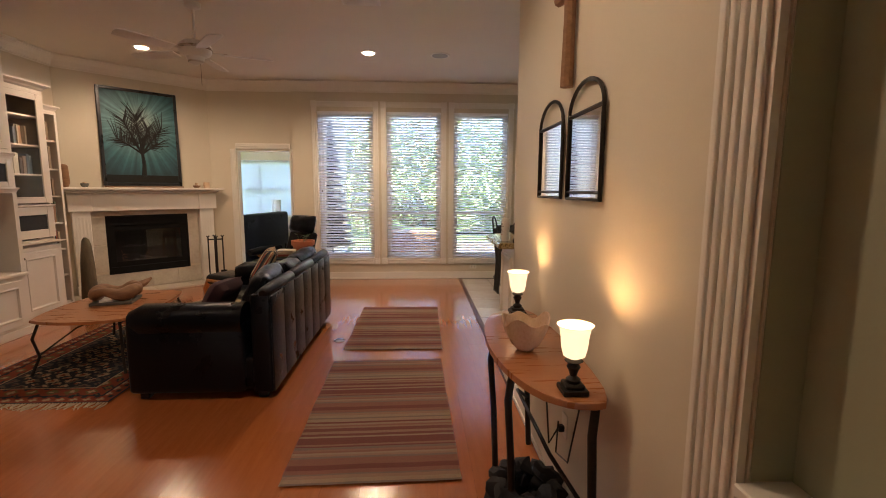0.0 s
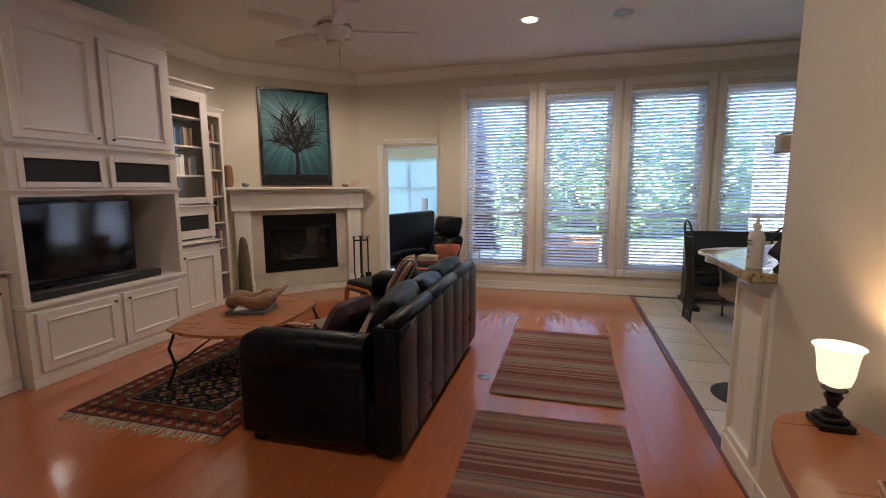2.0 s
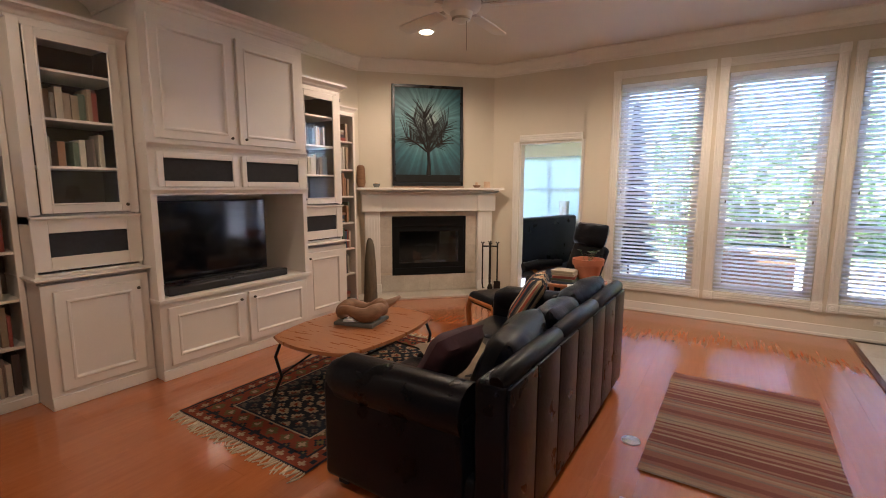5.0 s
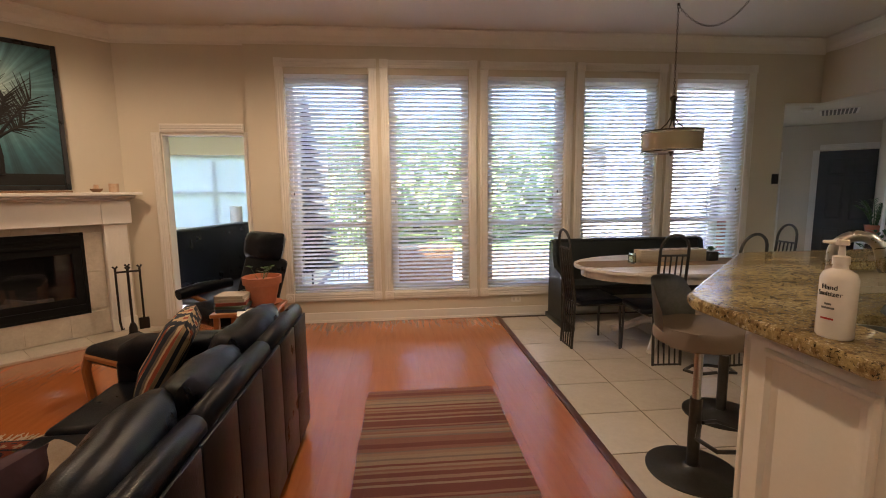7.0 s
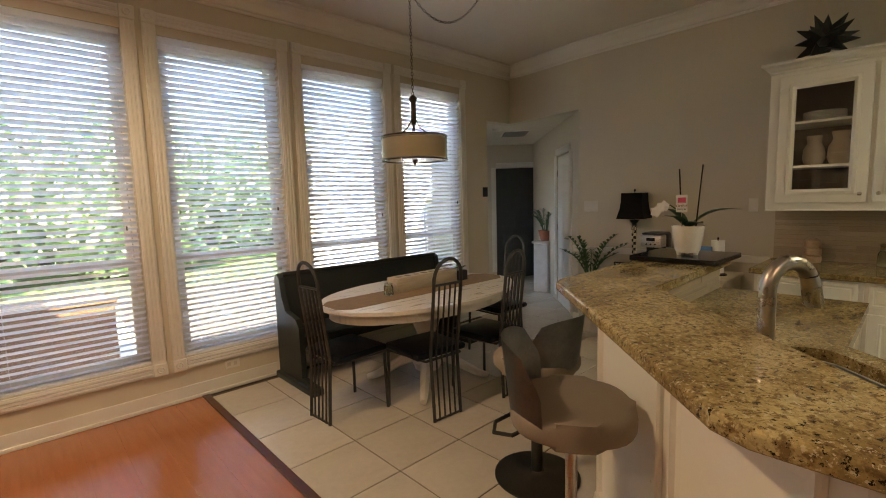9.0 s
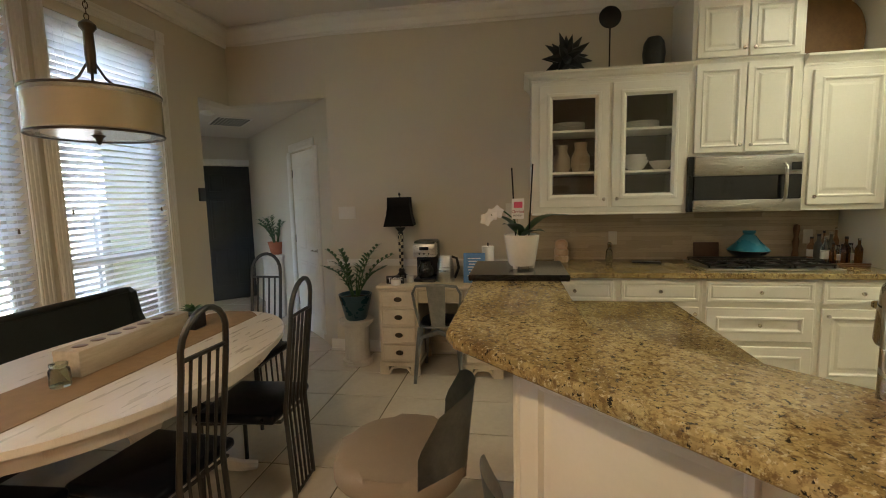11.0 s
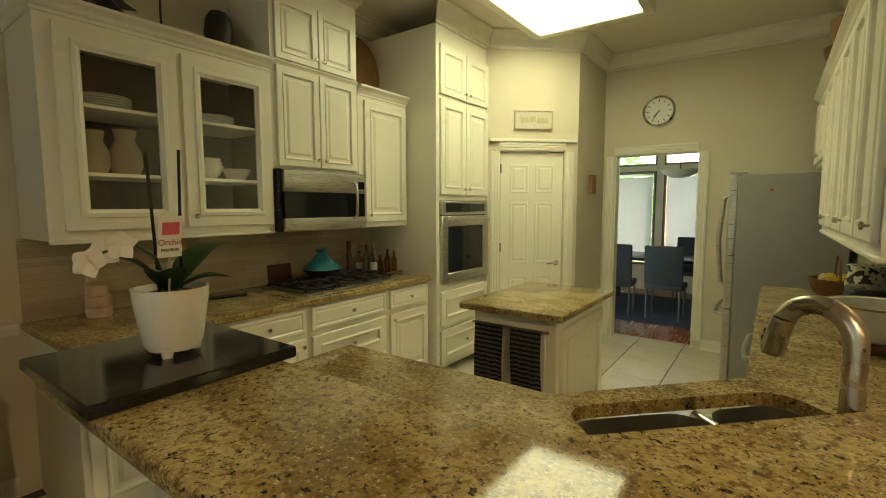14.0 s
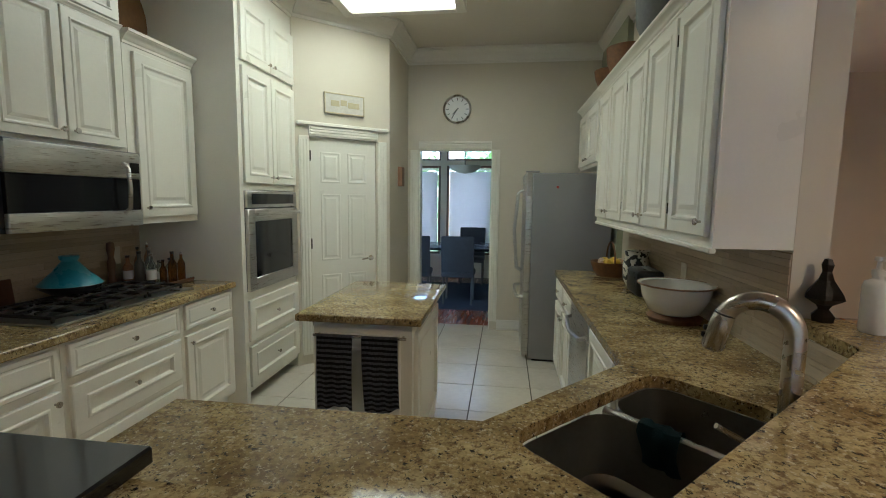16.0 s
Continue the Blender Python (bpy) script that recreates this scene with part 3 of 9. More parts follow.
part("window_frame", quad_frame(BM(), 0.25, 0.8, 0.85, 2.1, 0.05, 0.02, 0.1), M["trim"], _t9)
part("pane", box(BM(), 0.30, 0.05, 0.85, 0.80, 0.054, 2.05), M["pane"], _t9).visible_shadow = False
wall("wall_console", (1.95, 3.55), (1.95, 1.165), th=-0.12)
wall("wall_niche", (1.93, 1.165), (1.93, -1.2), th=0.07, material="green", label="muted green painted wall of a shallow niche")
_bm = BM()
box(_bm, 1.829, -1.2, 0, 1.93, 1.164, 0.84), box(_bm, 1.80, -1.2, 0.84, 1.93, 1.164, 0.87, 0.004)
setting("trim_niche_sill", _bm, M["trim"], "white painted niche sill and panel", "trim")
_bm = BM()
box(_bm, 1.835, 1.161, 0.872, 1.929, 1.164, H)
setting("trim_niche_jamb", _bm, M["green"], "green painted jamb of the niche", "trim")
# fluted casing beside the niche
_bm = BM()
box(_bm, 1.81, 1.170, 0, 1.828, 1.350, H - 0.15)
for _i in range(5):
    box(_bm, 1.798, 1.186 + _i * 0.031, 0.15, 1.811, 1.206 + _i * 0.031, H - 0.2, 0.005, 2)
box(_bm, 1.795, 1.167, 0, 1.811, 1.353, 0.15, 0.004)
setting("trim_fluted_casing", _bm, M["trim"], "white fluted wooden casing", "trim")

wall("wall_east", (EX, 6.74), (EX, 1.50))
_bm = BM()
prism(_bm, [(5.25, NY), (NX, NY), (NX, NY + 0.15), (5.25, NY + 0.15)], 2.44, H), prism(_bm, [(EX, 6.74), (EX + 0.12, 6.74), (NX + 0.12, NY + 0.15), (NX, NY + 0.15)], 2.44, H)
setting("wall_hall_header", _bm, M["wall"], "beige wall header above the hall opening", "wall")
wall("wall_pantry", (4.78, 1.60), (4.10, 0.98), [(0.14, 0.78, 0, 2.03)], 0.1)
wall("wall_return", (4.10, 0.98), (4.10, SY))
wall("wall_kitchen_south", (4.22, SY), (1.95, SY), [(0.25, 1.08, 0, 2.06)], 0.13)
_bm = BM()
box(_bm, 4.79, 1.50, 0, 5.70, 1.46, H)
setting("wall_pantry_side", _bm, M["wall"], "plain beige pantry wall", "wall")

# hall beyond the corner, turned by 45 degrees
wall("wall_hall_right", (8.27, 9.365), (EX, 6.74), [(2.57, 3.38, 0, 2.03)], 0.1, 0, 2.6)
wall("wall_hall_far", (5.02, 11.95), (8.05, 8.92), [(2.05, 2.87, 0, 2.03), (3.42, 4.18, 0, 2.03)], 0.1, 0, 2.6)
_bm = BM()
box(_bm, 5.12, NY + 0.15, 0, 5.25, 8.02, 3.0), box(_bm, 5.12, 8.92, 0, 5.25, 12.0, 3.0), box(_bm, 5.12, 8.02, 0, 5.25, 8.92, 0.2), box(_bm, 5.12, 8.02, 2.1, 5.25, 8.92, 3.0)
setting("wall_wing", _bm, M["siding"], "pale outside wall of the house wing", "wall")
_bm = prism(BM(), [(5.13, 7.972), (NX - 0.001, 7.972), (EX + 0.121, 6.741), (8.3, 9.2), (8.3, 13.6), (5.13, 13.6)], 2.444, 2.53)
setting("ceiling_hall", _bm, M["ceiling"], "low plain hall ceiling", "ceiling")
_bm = BM()
box(_bm, 5.1, 13.4, 0, 10, 13.5, 2.6), box(_bm, 8.3, 8.9, 0, 8.4, 13.5, 2.6)
setting("wall_far_room", _bm, M["plaster"], "pale wall of a room beyond the hall", "wall")
_bm = BM()
box(_bm, 5.69, 5.6, 0, 9, 5.7, 2.6), box(_bm, 8.9, 5.7, 0, 9.0, 9.2, 2.6)
setting("wall_side_room", _bm, M["plaster"], "pale wall of a side room", "wall")

_t9 = thing("window_9", pose(5.25, 8.02, 0, 0, 0, 90), "white framed hall window in the house wing", "window", kind="structure")
part("window_frame", quad_frame(BM(), 0, 0.2, 0.90, 2.1, 0.04, 0.0, 0.1), M["trim"], _t9)
part("pane", box(BM(), 0.04, 0.05, 0.24, 0.86, 0.054, 2.06), M["pane"], _t9).visible_shadow = False
# ceiling
_bm = BM()
box(_bm, -3.7, -1.4, H, 5.75, 8.05, H + 0.12)
setting("ceiling", _bm, M["ceiling"], "plain beige ceiling", "ceiling")

# crown mouldings
for _i, (_p, _q, _e) in enumerate((((-0.86, NY), (NX, NY), (1, -0.9)), ((-2.17, 7.88), (-0.86, 7.88), (-0.4, 0)), ((-3.5, 6.55), (-2.17, 7.88), (-0.4, -0.4)), ((WX, -1.2), (WX, 6.55), (-1, -0.4)), ((NX, NY), (EX, 6.74), (-0.9, 0.06)), ((EX, 6.74), (EX, 1.5), (0.06, 0)), ((4.78, 1.60), (4.10, 0.98), (-0.4, 0.4)), ((4.10, 0.98), (4.10, SY), (0.4, -1)), ((4.10, SY), (1.95, SY), (-1, -1)), ((1.95, SY), (1.95, 3.55), (-1, 1)), ((CW, 3.55), (CW, -1.2), (1, -1)), ((1.95, 3.55), (CW, 3.55), (1, 1)))):
    _m, _l = run(_p, _q)
    setting("crown_%d" % (_i + 1), crown(BM(), 0, _l, H - 0.001, -0.001, 0.15, 0.12, _e), M["trim"], "white painted crown moulding", "crown moulding", _m)

# baseboards
for _i, (_p, _q) in enumerate((((-0.86, NY), (5.25, NY)), ((CW, 3.55), (CW, 1.353)), ((WX, -1.2), (WX, 1.15)), ((WX, 2.1), (WX, 2.5)), ((EX, 6.8), (EX, 4.95)), ((4.10, 0.98), (4.10, SY)), ((4.1, SY), (4.0, SY)), ((3.05, SY), (2.0, SY)), ((-0.82, 7.88), (-0.87, 7.88)))):
    _m, _l = run(_p, _q)
    _bm = box(box(BM(), 0, -0.014, 0, _l, -0.001, 0.115, 0.003), 0, -0.024, 0, _l, -0.0145, 0.03, 0.004)
    setting("baseboard_%d" % (_i + 1), _bm, M["trim"], "white painted baseboard", "baseboard", _m)
# chair rail on the east wall
_m, _l = run((EX, 6.8), (EX, 4.9))
setting("trim_chair_rail", box(box(BM(), 0, -0.03, 0.885, _l, -0.001, 0.915, 0.006, 2), 0, -0.016, 0.85, _l, -0.001, 0.885, 0.003), M["trim"], "white painted chair rail", "trim", _m)

# ground floor slabs
setting("floor_living", box(BM(), -3.6, -1.3, -0.12, 1.80, 8.02, -0.012), M["grout"], "sub-floor under the planks", "floor")
_ft = box(BM(), 1.80, -0.01, -0.12, 8.4, 13.4, -0.006)
setting("floor_tile", _ft, M["grout"], "dark grout bed of the tiled floor", "floor")
setting("trim_floor_strip", prism(BM(), [(1.805, 3.56), (1.856, 3.56), (1.856, NY - 0.025), (1.805, NY - 0.025)], -0.01, 0.012, 0.005), M["strip"], "dark wooden transition strip between planks and tiles", "trim")


# windows: casing, frame, sash, panes, blinds
def casing(x0, x1, z0, z1, w, y, bottom=True, rosettes=True):
    bm = BM()
    for a in (x0, x1 - w):
        box(bm, a, y - 0.018, z0 + w, a + w, y, z1 - w, 0.003)
        for k in (0.2, 0.5, 0.8):
            box(bm, a + w * k - 0.008, y - 0.024, z0 + w + 0.03, a + w * k + 0.008, y - 0.0175, z1 - w - 0.03, 0.003)
    for b in ((z0, z1 - w) if bottom else (z1 - w,)):
        box(bm, x0 + w, y - 0.018, b, x1 - w, y, b + w, 0.003)
        for k in (0.22, 0.5, 0.78):
            box(bm, x0 + w + 0.01, y - 0.026, b + w * k - 0.009, x1 - w - 0.01, y - 0.0175, b + w * k + 0.009, 0.003)
        if rosettes:
            for a in (x0, x1 - w):
                box(bm, a - 0.003, y - 0.03, b - 0.003, a + w + 0.003, y, b + w + 0.003, 0.004)
                lathe_y(bm, a + w / 2, y - 0.03, b + w / 2, w * 0.32)
    return bm


def lathe_y(bm, x, y, z, r):
    before = set(bm.verts)
    lathe(bm, [(r, 0), (r, 0.006), (r * 0.7, 0.009), (r * 0.55, 0.004), (0, 0.007)], 16)
    vs = [v for v in bm.verts if v not in before]
    bmesh.ops.rotate(bm, verts=vs, matrix=Matrix.Rotation(radians(90), 3, "X"))
    bmesh.ops.translate(bm, verts=vs, vec=(x, y, z))


def slat_mesh(w):
    bm = BM()
    n = 5
    top = [[bm.verts.new((x, -0.025 + 0.05 * i / (n - 1), 0.0035 * math.sin(math.pi * i / (n - 1)) + dz)) for i in range(n)] for x in (0, w) for dz in (0.0016, -0.0016)]
    a, b, c, d = top
    for i in range(n - 1):
        bm.faces.new((a[i], a[i + 1], c[i + 1], c[i])), bm.faces.new((b[i], d[i], d[i + 1], b[i + 1]))
    bm.faces.new((a[0], c[0], d[0], b[0])), bm.faces.new((a[-1], b[-1], d[-1], c[-1]))
    bm.faces.new(b + a[::-1]), bm.faces.new(c + d[::-1])
    return mesh_of("slat", bm, M["slat"])


_slat = slat_mesh(0.868)
TILT = -31
for _i, _x in enumerate(WIN):
    _w = thing("window_%d" % (_i + 1), pose(_x, NY, 0), "tall white sash window with fluted casing", "window", "windows in the north wall", "structure")
    part("window_casing", casing(0, 1.05, 0.25, 2.85, 0.085, -0.001), M["trim"], _w)
    _bm = quad_frame(BM(), 0.085, 0.34, 0.965, 2.70, 0.035, 0.075, 0.148)
    part("window_frame", _bm, M["trim"], _w)
    _bm = quad_frame(BM(), 0.12, 0.375, 0.93, 1.12, 0.04, 0.09, 0.115)
    part("sash", _bm, M["trim"], _w, "lower sash")
    _bm = quad_frame(BM(), 0.12, 1.085, 0.93, 2.665, 0.04, 0.118, 0.143)
    part("sash", _bm, M["trim"], _w, "upper sash")
    for _a, _b, _y in ((0.415, 1.08, 0.102), (1.125, 2.625, 0.13)):
        _o = part("pane", box(BM(), 0.16, _y, _a, 0.89, _y + 0.004, _b), M["pane"], _w)
        _o.visible_shadow = False
    _b = thing("window_blind", pose(_x + 0.091, NY + 0.030, 0), "white slatted blind, half closed, in a tall window", "window blind", "blinds in the north windows")
    part("headrail", box(BM(), 0, -0.025, 2.655, 0.868, 0.028, 2.698, 0.003), M["slat"], _b)
    part("bottom_rail", box(BM(), 0.002, -0.026, 0.342, 0.866, 0.026, 0.362, 0.004), M["slat"], _b)
    _zs = [0.385 + k * 0.0432 for k in range(53)]
    for _k, _z in enumerate(_zs):
        _s = part("slat", _slat, None, _b)
        _s.matrix_local = pose(0, 0, _z, TILT + 0.7 * math.sin(_k * 1.7 + _i), 0, 0.06 * math.sin(_k * 2.3 + _i * 3))
    for _c in (0.12, 0.748):
        part("ladder_cord", tube(BM(), [(_c, -0.027, 0.36), (_c, -0.027, 2.66)], 0.0012, 4), M["slat"], _b)
    for _c in (0.05, 0.80):
        part("pull_cord", tube(BM(), [(_c, -0.033, 1.45 - 0.1 * (_i % 2)), (_c, -0.033, 2.66)], 0.001, 4), M["slat"], _b)
        part("cord_tassel", lathe(BM(), [(0.002, 0.03), (0.005, 0.024), (0.007, 0.0), (0, -0.002)], 8, (_c, -0.033, 1.43 - 0.1 * (_i % 2))), M["bronze"], _b, "small dark cord tassel")


# doors: a raised six-panel leaf
def six_panel(bm, w, h, th=0.035):
    box(bm, 0, 0, 0, w, th, h, 0.002)
    cols = ((0.09 * w / 0.6, w / 2 - 0.035), (w / 2 + 0.035, w - 0.09 * w / 0.6))
    for a, b in cols:
        for lo, hi in ((0.22, 0.80), (0.93, 1.53), (1.63, h - 0.12)):
            rings(bm, a, lo, b, hi, [(0, 0.0005), (0.004, 0.004), (0.012, 0.004), (0.02, 0.0012), (0.03, 0.0012), (0.045, 0.006), (0.05, 0.006)])
    return bm


def lever(parent, x, y, z, side=1):
    bm = lathe(BM(), [(0.026, 0), (0.026, 0.006), (0.010, 0.01), (0.009, 0.045), (0, 0.046)], 16)
    bmesh.ops.rotate(bm, verts=bm.verts, matrix=Matrix.Rotation(radians(90), 3, "X"))
    bmesh.ops.translate(bm, verts=bm.verts, vec=(x, y, z))
    tube(bm, [(x, y - 0.042, z), (x - side * 0.05, y - 0.044, z + 0.004), (x - side * 0.11, y - 0.04, z - 0.004)], [0.009, 0.008, 0.006], 8)
    return part("door_handle", bm, M["nickel"], parent, "satin nickel lever handle")


_m, _l = run((4.78, 1.60), (4.10, 0.98))
_d = thing("door_1", _m, "closed white six-panel pantry door", "door", kind="structure")
part("door_leaf", (lambda b: (six_panel(b, 0.632, 2.02), bmesh.ops.translate(b, verts=b.verts, vec=(0.144, 0.015, 0.005)))[0])(BM()), M["cream"], _d, smooth=False)
lever(_d, 0.725, 0.014, 0.93, 1)
for _z in (0.35, 1.05, 1.82):
    part("hinge", box(BM(), 0.138, -0.004, _z, 0.15, 0.014, _z + 0.09, 0.002), M["bronze"], _d)
setting("trim_pantry_door", casing(0.04, 0.88, 0, 2.12, 0.09, -0.001, False, False), M["cream"], "white door casing", "trim", _m)
setting("trim_pantry_cap", box(BM(), 0.025, -0.035, 2.12, 0.895, -0.001, 2.15, 0.005), M["cream"], "white cap over the pantry door casing", "trim", _m)
setting("trim_dining_door", casing(0, 1.02, 0, 2.15, 0.095, -0.001, False, False), M["cream"], "white doorway casing", "trim", run((4.07, SY), (3.05, SY))[0])
_bm = box(box(BM(), 0.098, -0.001, 0, 0.112, 0.13, 2.06), 0.926, -0.001, 0, 0.94, 0.13, 2.06)
setting("trim_dining_jamb", box(_bm, 0.112, -0.001, 2.048, 0.926, 0.13, 2.06), M["cream"], "white doorway jamb", "trim", run((4.07, SY), (3.05, SY))[0])
setting("trim_study_door", casing(0, 1.03, 0, 2.19, 0.09, -0.001, False, False), M["trim"], "white doorway casing", "trim", run((-1.855, 7.88), (-0.825, 7.88))[0])
_bm = box(box(BM(), 0.096, -0.001, 0, 0.108, 0.13, 2.08), 0.924, -0.001, 0, 0.936, 0.13, 2.08)
setting("trim_study_jamb", box(_bm, 0.108, -0.001, 2.07, 0.924, 0.13, 2.08), M["trim"], "white doorway jamb", "trim", run((-1.855, 7.88), (-0.825, 7.88))[0])
# closed white door beyond the hall corner
_m, _l = run((8.27, 9.365), (EX, 6.74))
_d = thing("door_2", _m @ pose(2.575, 0.012, 0), "closed white panelled hall door", "door", kind="structure")
part("door_leaf", six_panel(BM(), 0.80, 2.02), M["trim"], _d, smooth=False)
lever(_d, 0.73, 0.0, 0.95, 1)
for _z in (0.25, 1.0, 1.75):
    part("hinge", box(BM(), -0.004, -0.006, _z, 0.008, 0.001, _z + 0.09, 0.002), M["bronze"], _d)
_bm = casing(2.49, 3.46, 0, 2.12, 0.085, -0.001, False, False)
setting("trim_hall_door", _bm, M["trim"], "white door casing", "trim", _m)
_m, _l = run((5.02, 11.95), (8.05, 8.92))
_d = thing("door_3", _m @ pose(3.425, 0.03, 0), "closed dark grey hall door", "door", kind="structure")
part("door_leaf", six_panel(BM(), 0.75, 2.02), M["dark_door"], _d, smooth=False)
setting("trim_hall_far_door", casing(3.34, 4.26, 0, 2.12, 0.085, -0.001, False, False), M["trim"], "white door casing", "trim", _m)
setting("trim_hall_far_opening", casing(1.97, 2.95, 0, 2.12, 0.085, -0.001, False, False), M["trim"], "white doorway casing", "trim", _m)
# door in the west wall
_m, _l = run((WX, 1.15), (WX, 2.0))
_d = thing("door_4", _m @ pose(0.004, 0.04, 0), "closed white panelled door", "door", kind="structure")
part("door_leaf", six_panel(BM(), 0.84, 2.03), M["trim"], _d, smooth=False)
setting("trim_west_door", casing(-0.085, 0.935, 0, 2.13, 0.09, -0.001, False, False), M["trim"], "white door casing", "trim", _m)

# ---- living room ----
def book_row(parent_m, x0, x1, z, depth, hmax, seed, stack=0.15, group="books on the shelves"):
    """Single books, upright, leaning or lying, in the local frame of a shelf."""
    r = random.Random(seed)
    x = x0 + r.uniform(0, 0.03)
    while x < x1 - 0.05:
        if r.random() < stack and x < x1 - 0.2:
            zz, w = z, r.uniform(0.15, 0.2)
            for _ in range(r.randint(2, 5)):
                t = r.uniform(0.015, 0.04)
                if zz + t > z + hmax:
                    break
                o = solid("book", box(BM(), -w / 2, -r.uniform(0.06, 0.09), 0, w / 2, 0.06, t, 0.002), M["book"], "closed book lying in a stack on a shelf", "book", group)
                o.matrix_world = parent_m @ pose(x + w / 2, depth, zz, 0, 0, r.uniform(-5, 5))
                zz += t
            x += w + 0.02
            continue
        t, h, d = r.uniform(0.018, 0.045), min(hmax * r.uniform(0.68, 0.95), 0.29), r.uniform(0.13, 0.18)
        o = solid("book", box(BM(), 0, -d / 2, 0, t, d / 2, h, 0.002), M["book"], "upright book on a white shelf", "book", group)
        o.matrix_world = parent_m @ pose(x, depth, z, 0, 0, r.uniform(-2, 2))
        x += t + (0.001 if r.random() < 0.85 else r.uniform(0.01, 0.07))


def shell(bm, w, d, z0, z1, t=0.02, back=True):
    box(bm, 0, 0.0, z0, t, d, z1), box(bm, w - t, 0, z0, w, d, z1)
    box(bm, t, 0.0, z0, w - t, d, z0 + t), box(bm, t, 0, z1 - t, w - t, d, z1)
    return bm


# added back board, coloured dark to stand in for shade behind the shelves
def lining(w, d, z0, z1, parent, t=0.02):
    return part("shade_back", box(BM(), t, d - 0.012, z0 + t, w - t, d, z1 - t), M["inside"], parent, "back board coloured dark for the shade inside")


def cap(bm, w, d, z, h=0.07, out=0.05, left=1, right=1):
    """Moulded cornice on top of a cabinet, local frame: a fillet, a cove and a square lip."""
    prof = [(0.02, 0.0), (0.12, 0.0), (0.14, 0.2), (0.24, 0.24), (0.36, 0.42), (0.58, 0.6), (0.84, 0.7), (0.88, 0.76), (1.0, 0.78), (1.0, 1.0)]
    loops = []
    for o, k in prof:
        a, b, c, zz = -out * o * left, w + out * o * right, -out * o, z + h * k
        loops.append([bm.verts.new(p) for p in ((a, c, zz), (b, c, zz), (b, d, zz), (a, d, zz))])
    for p, q in zip(loops, loops[1:]):
        for k in range(4):
            bm.faces.new((p[k], p[(k + 1) % 4], q[(k + 1) % 4], q[k]))
    bm.faces.new(loops[0][::-1]), bm.faces.new(loops[-1])
    return bm


def bookcase(y0, w, zs, seed, label):
    m = pose(-3.2, y0, 0, 0, 0, 90)
    t = thing("bookcase", m, label, "bookcase", "built-in wall units")
    b = shell(BM(), w, 0.295, 0.06, 2.36)
    part("carcass", b, M["built"], t, smooth=False)
    lining(w, 0.295, 0.06, 2.36, t)
    b = quad_frame(BM(), 0, 0.0, w, 2.36, 0.035, -0.02, -0.0005)
    part("face_frame", box(b, 0, -0.03, 0, w, -0.021, 0.07, 0.004), M["built"], t)
    part("cornice", cap(BM(), w, 0.29, 2.361, 0.07, 0.04, 0 if y0 > 4 else 1, 1 if y0 > 4 else 0), M["built"], t)
    for z in zs:
        part("shelf", box(BM(), 0.021, 0.002, z - 0.02, w - 0.021, 0.28, z, 0.002), M["built"], t)
    zz = sorted([0.081] + list(zs)) + [2.34]
    for k, (a, b_) in enumerate(zip(zz, zz[1:])):
        book_row(m, 0.04, w - 0.04, a + 0.0005, 0.11, b_ - a - 0.03, seed * 20 + k, 0.18)
    return t


_zs = (0.42, 0.74, 1.06, 1.38, 1.70, 2.03)
bookcase(2.50, 0.46, _zs, 1, "tall white bookcase with seven shelves full of books")
bookcase(5.71, 0.44, _zs, 2, "narrow white bookcase filled with books beside the fireplace")


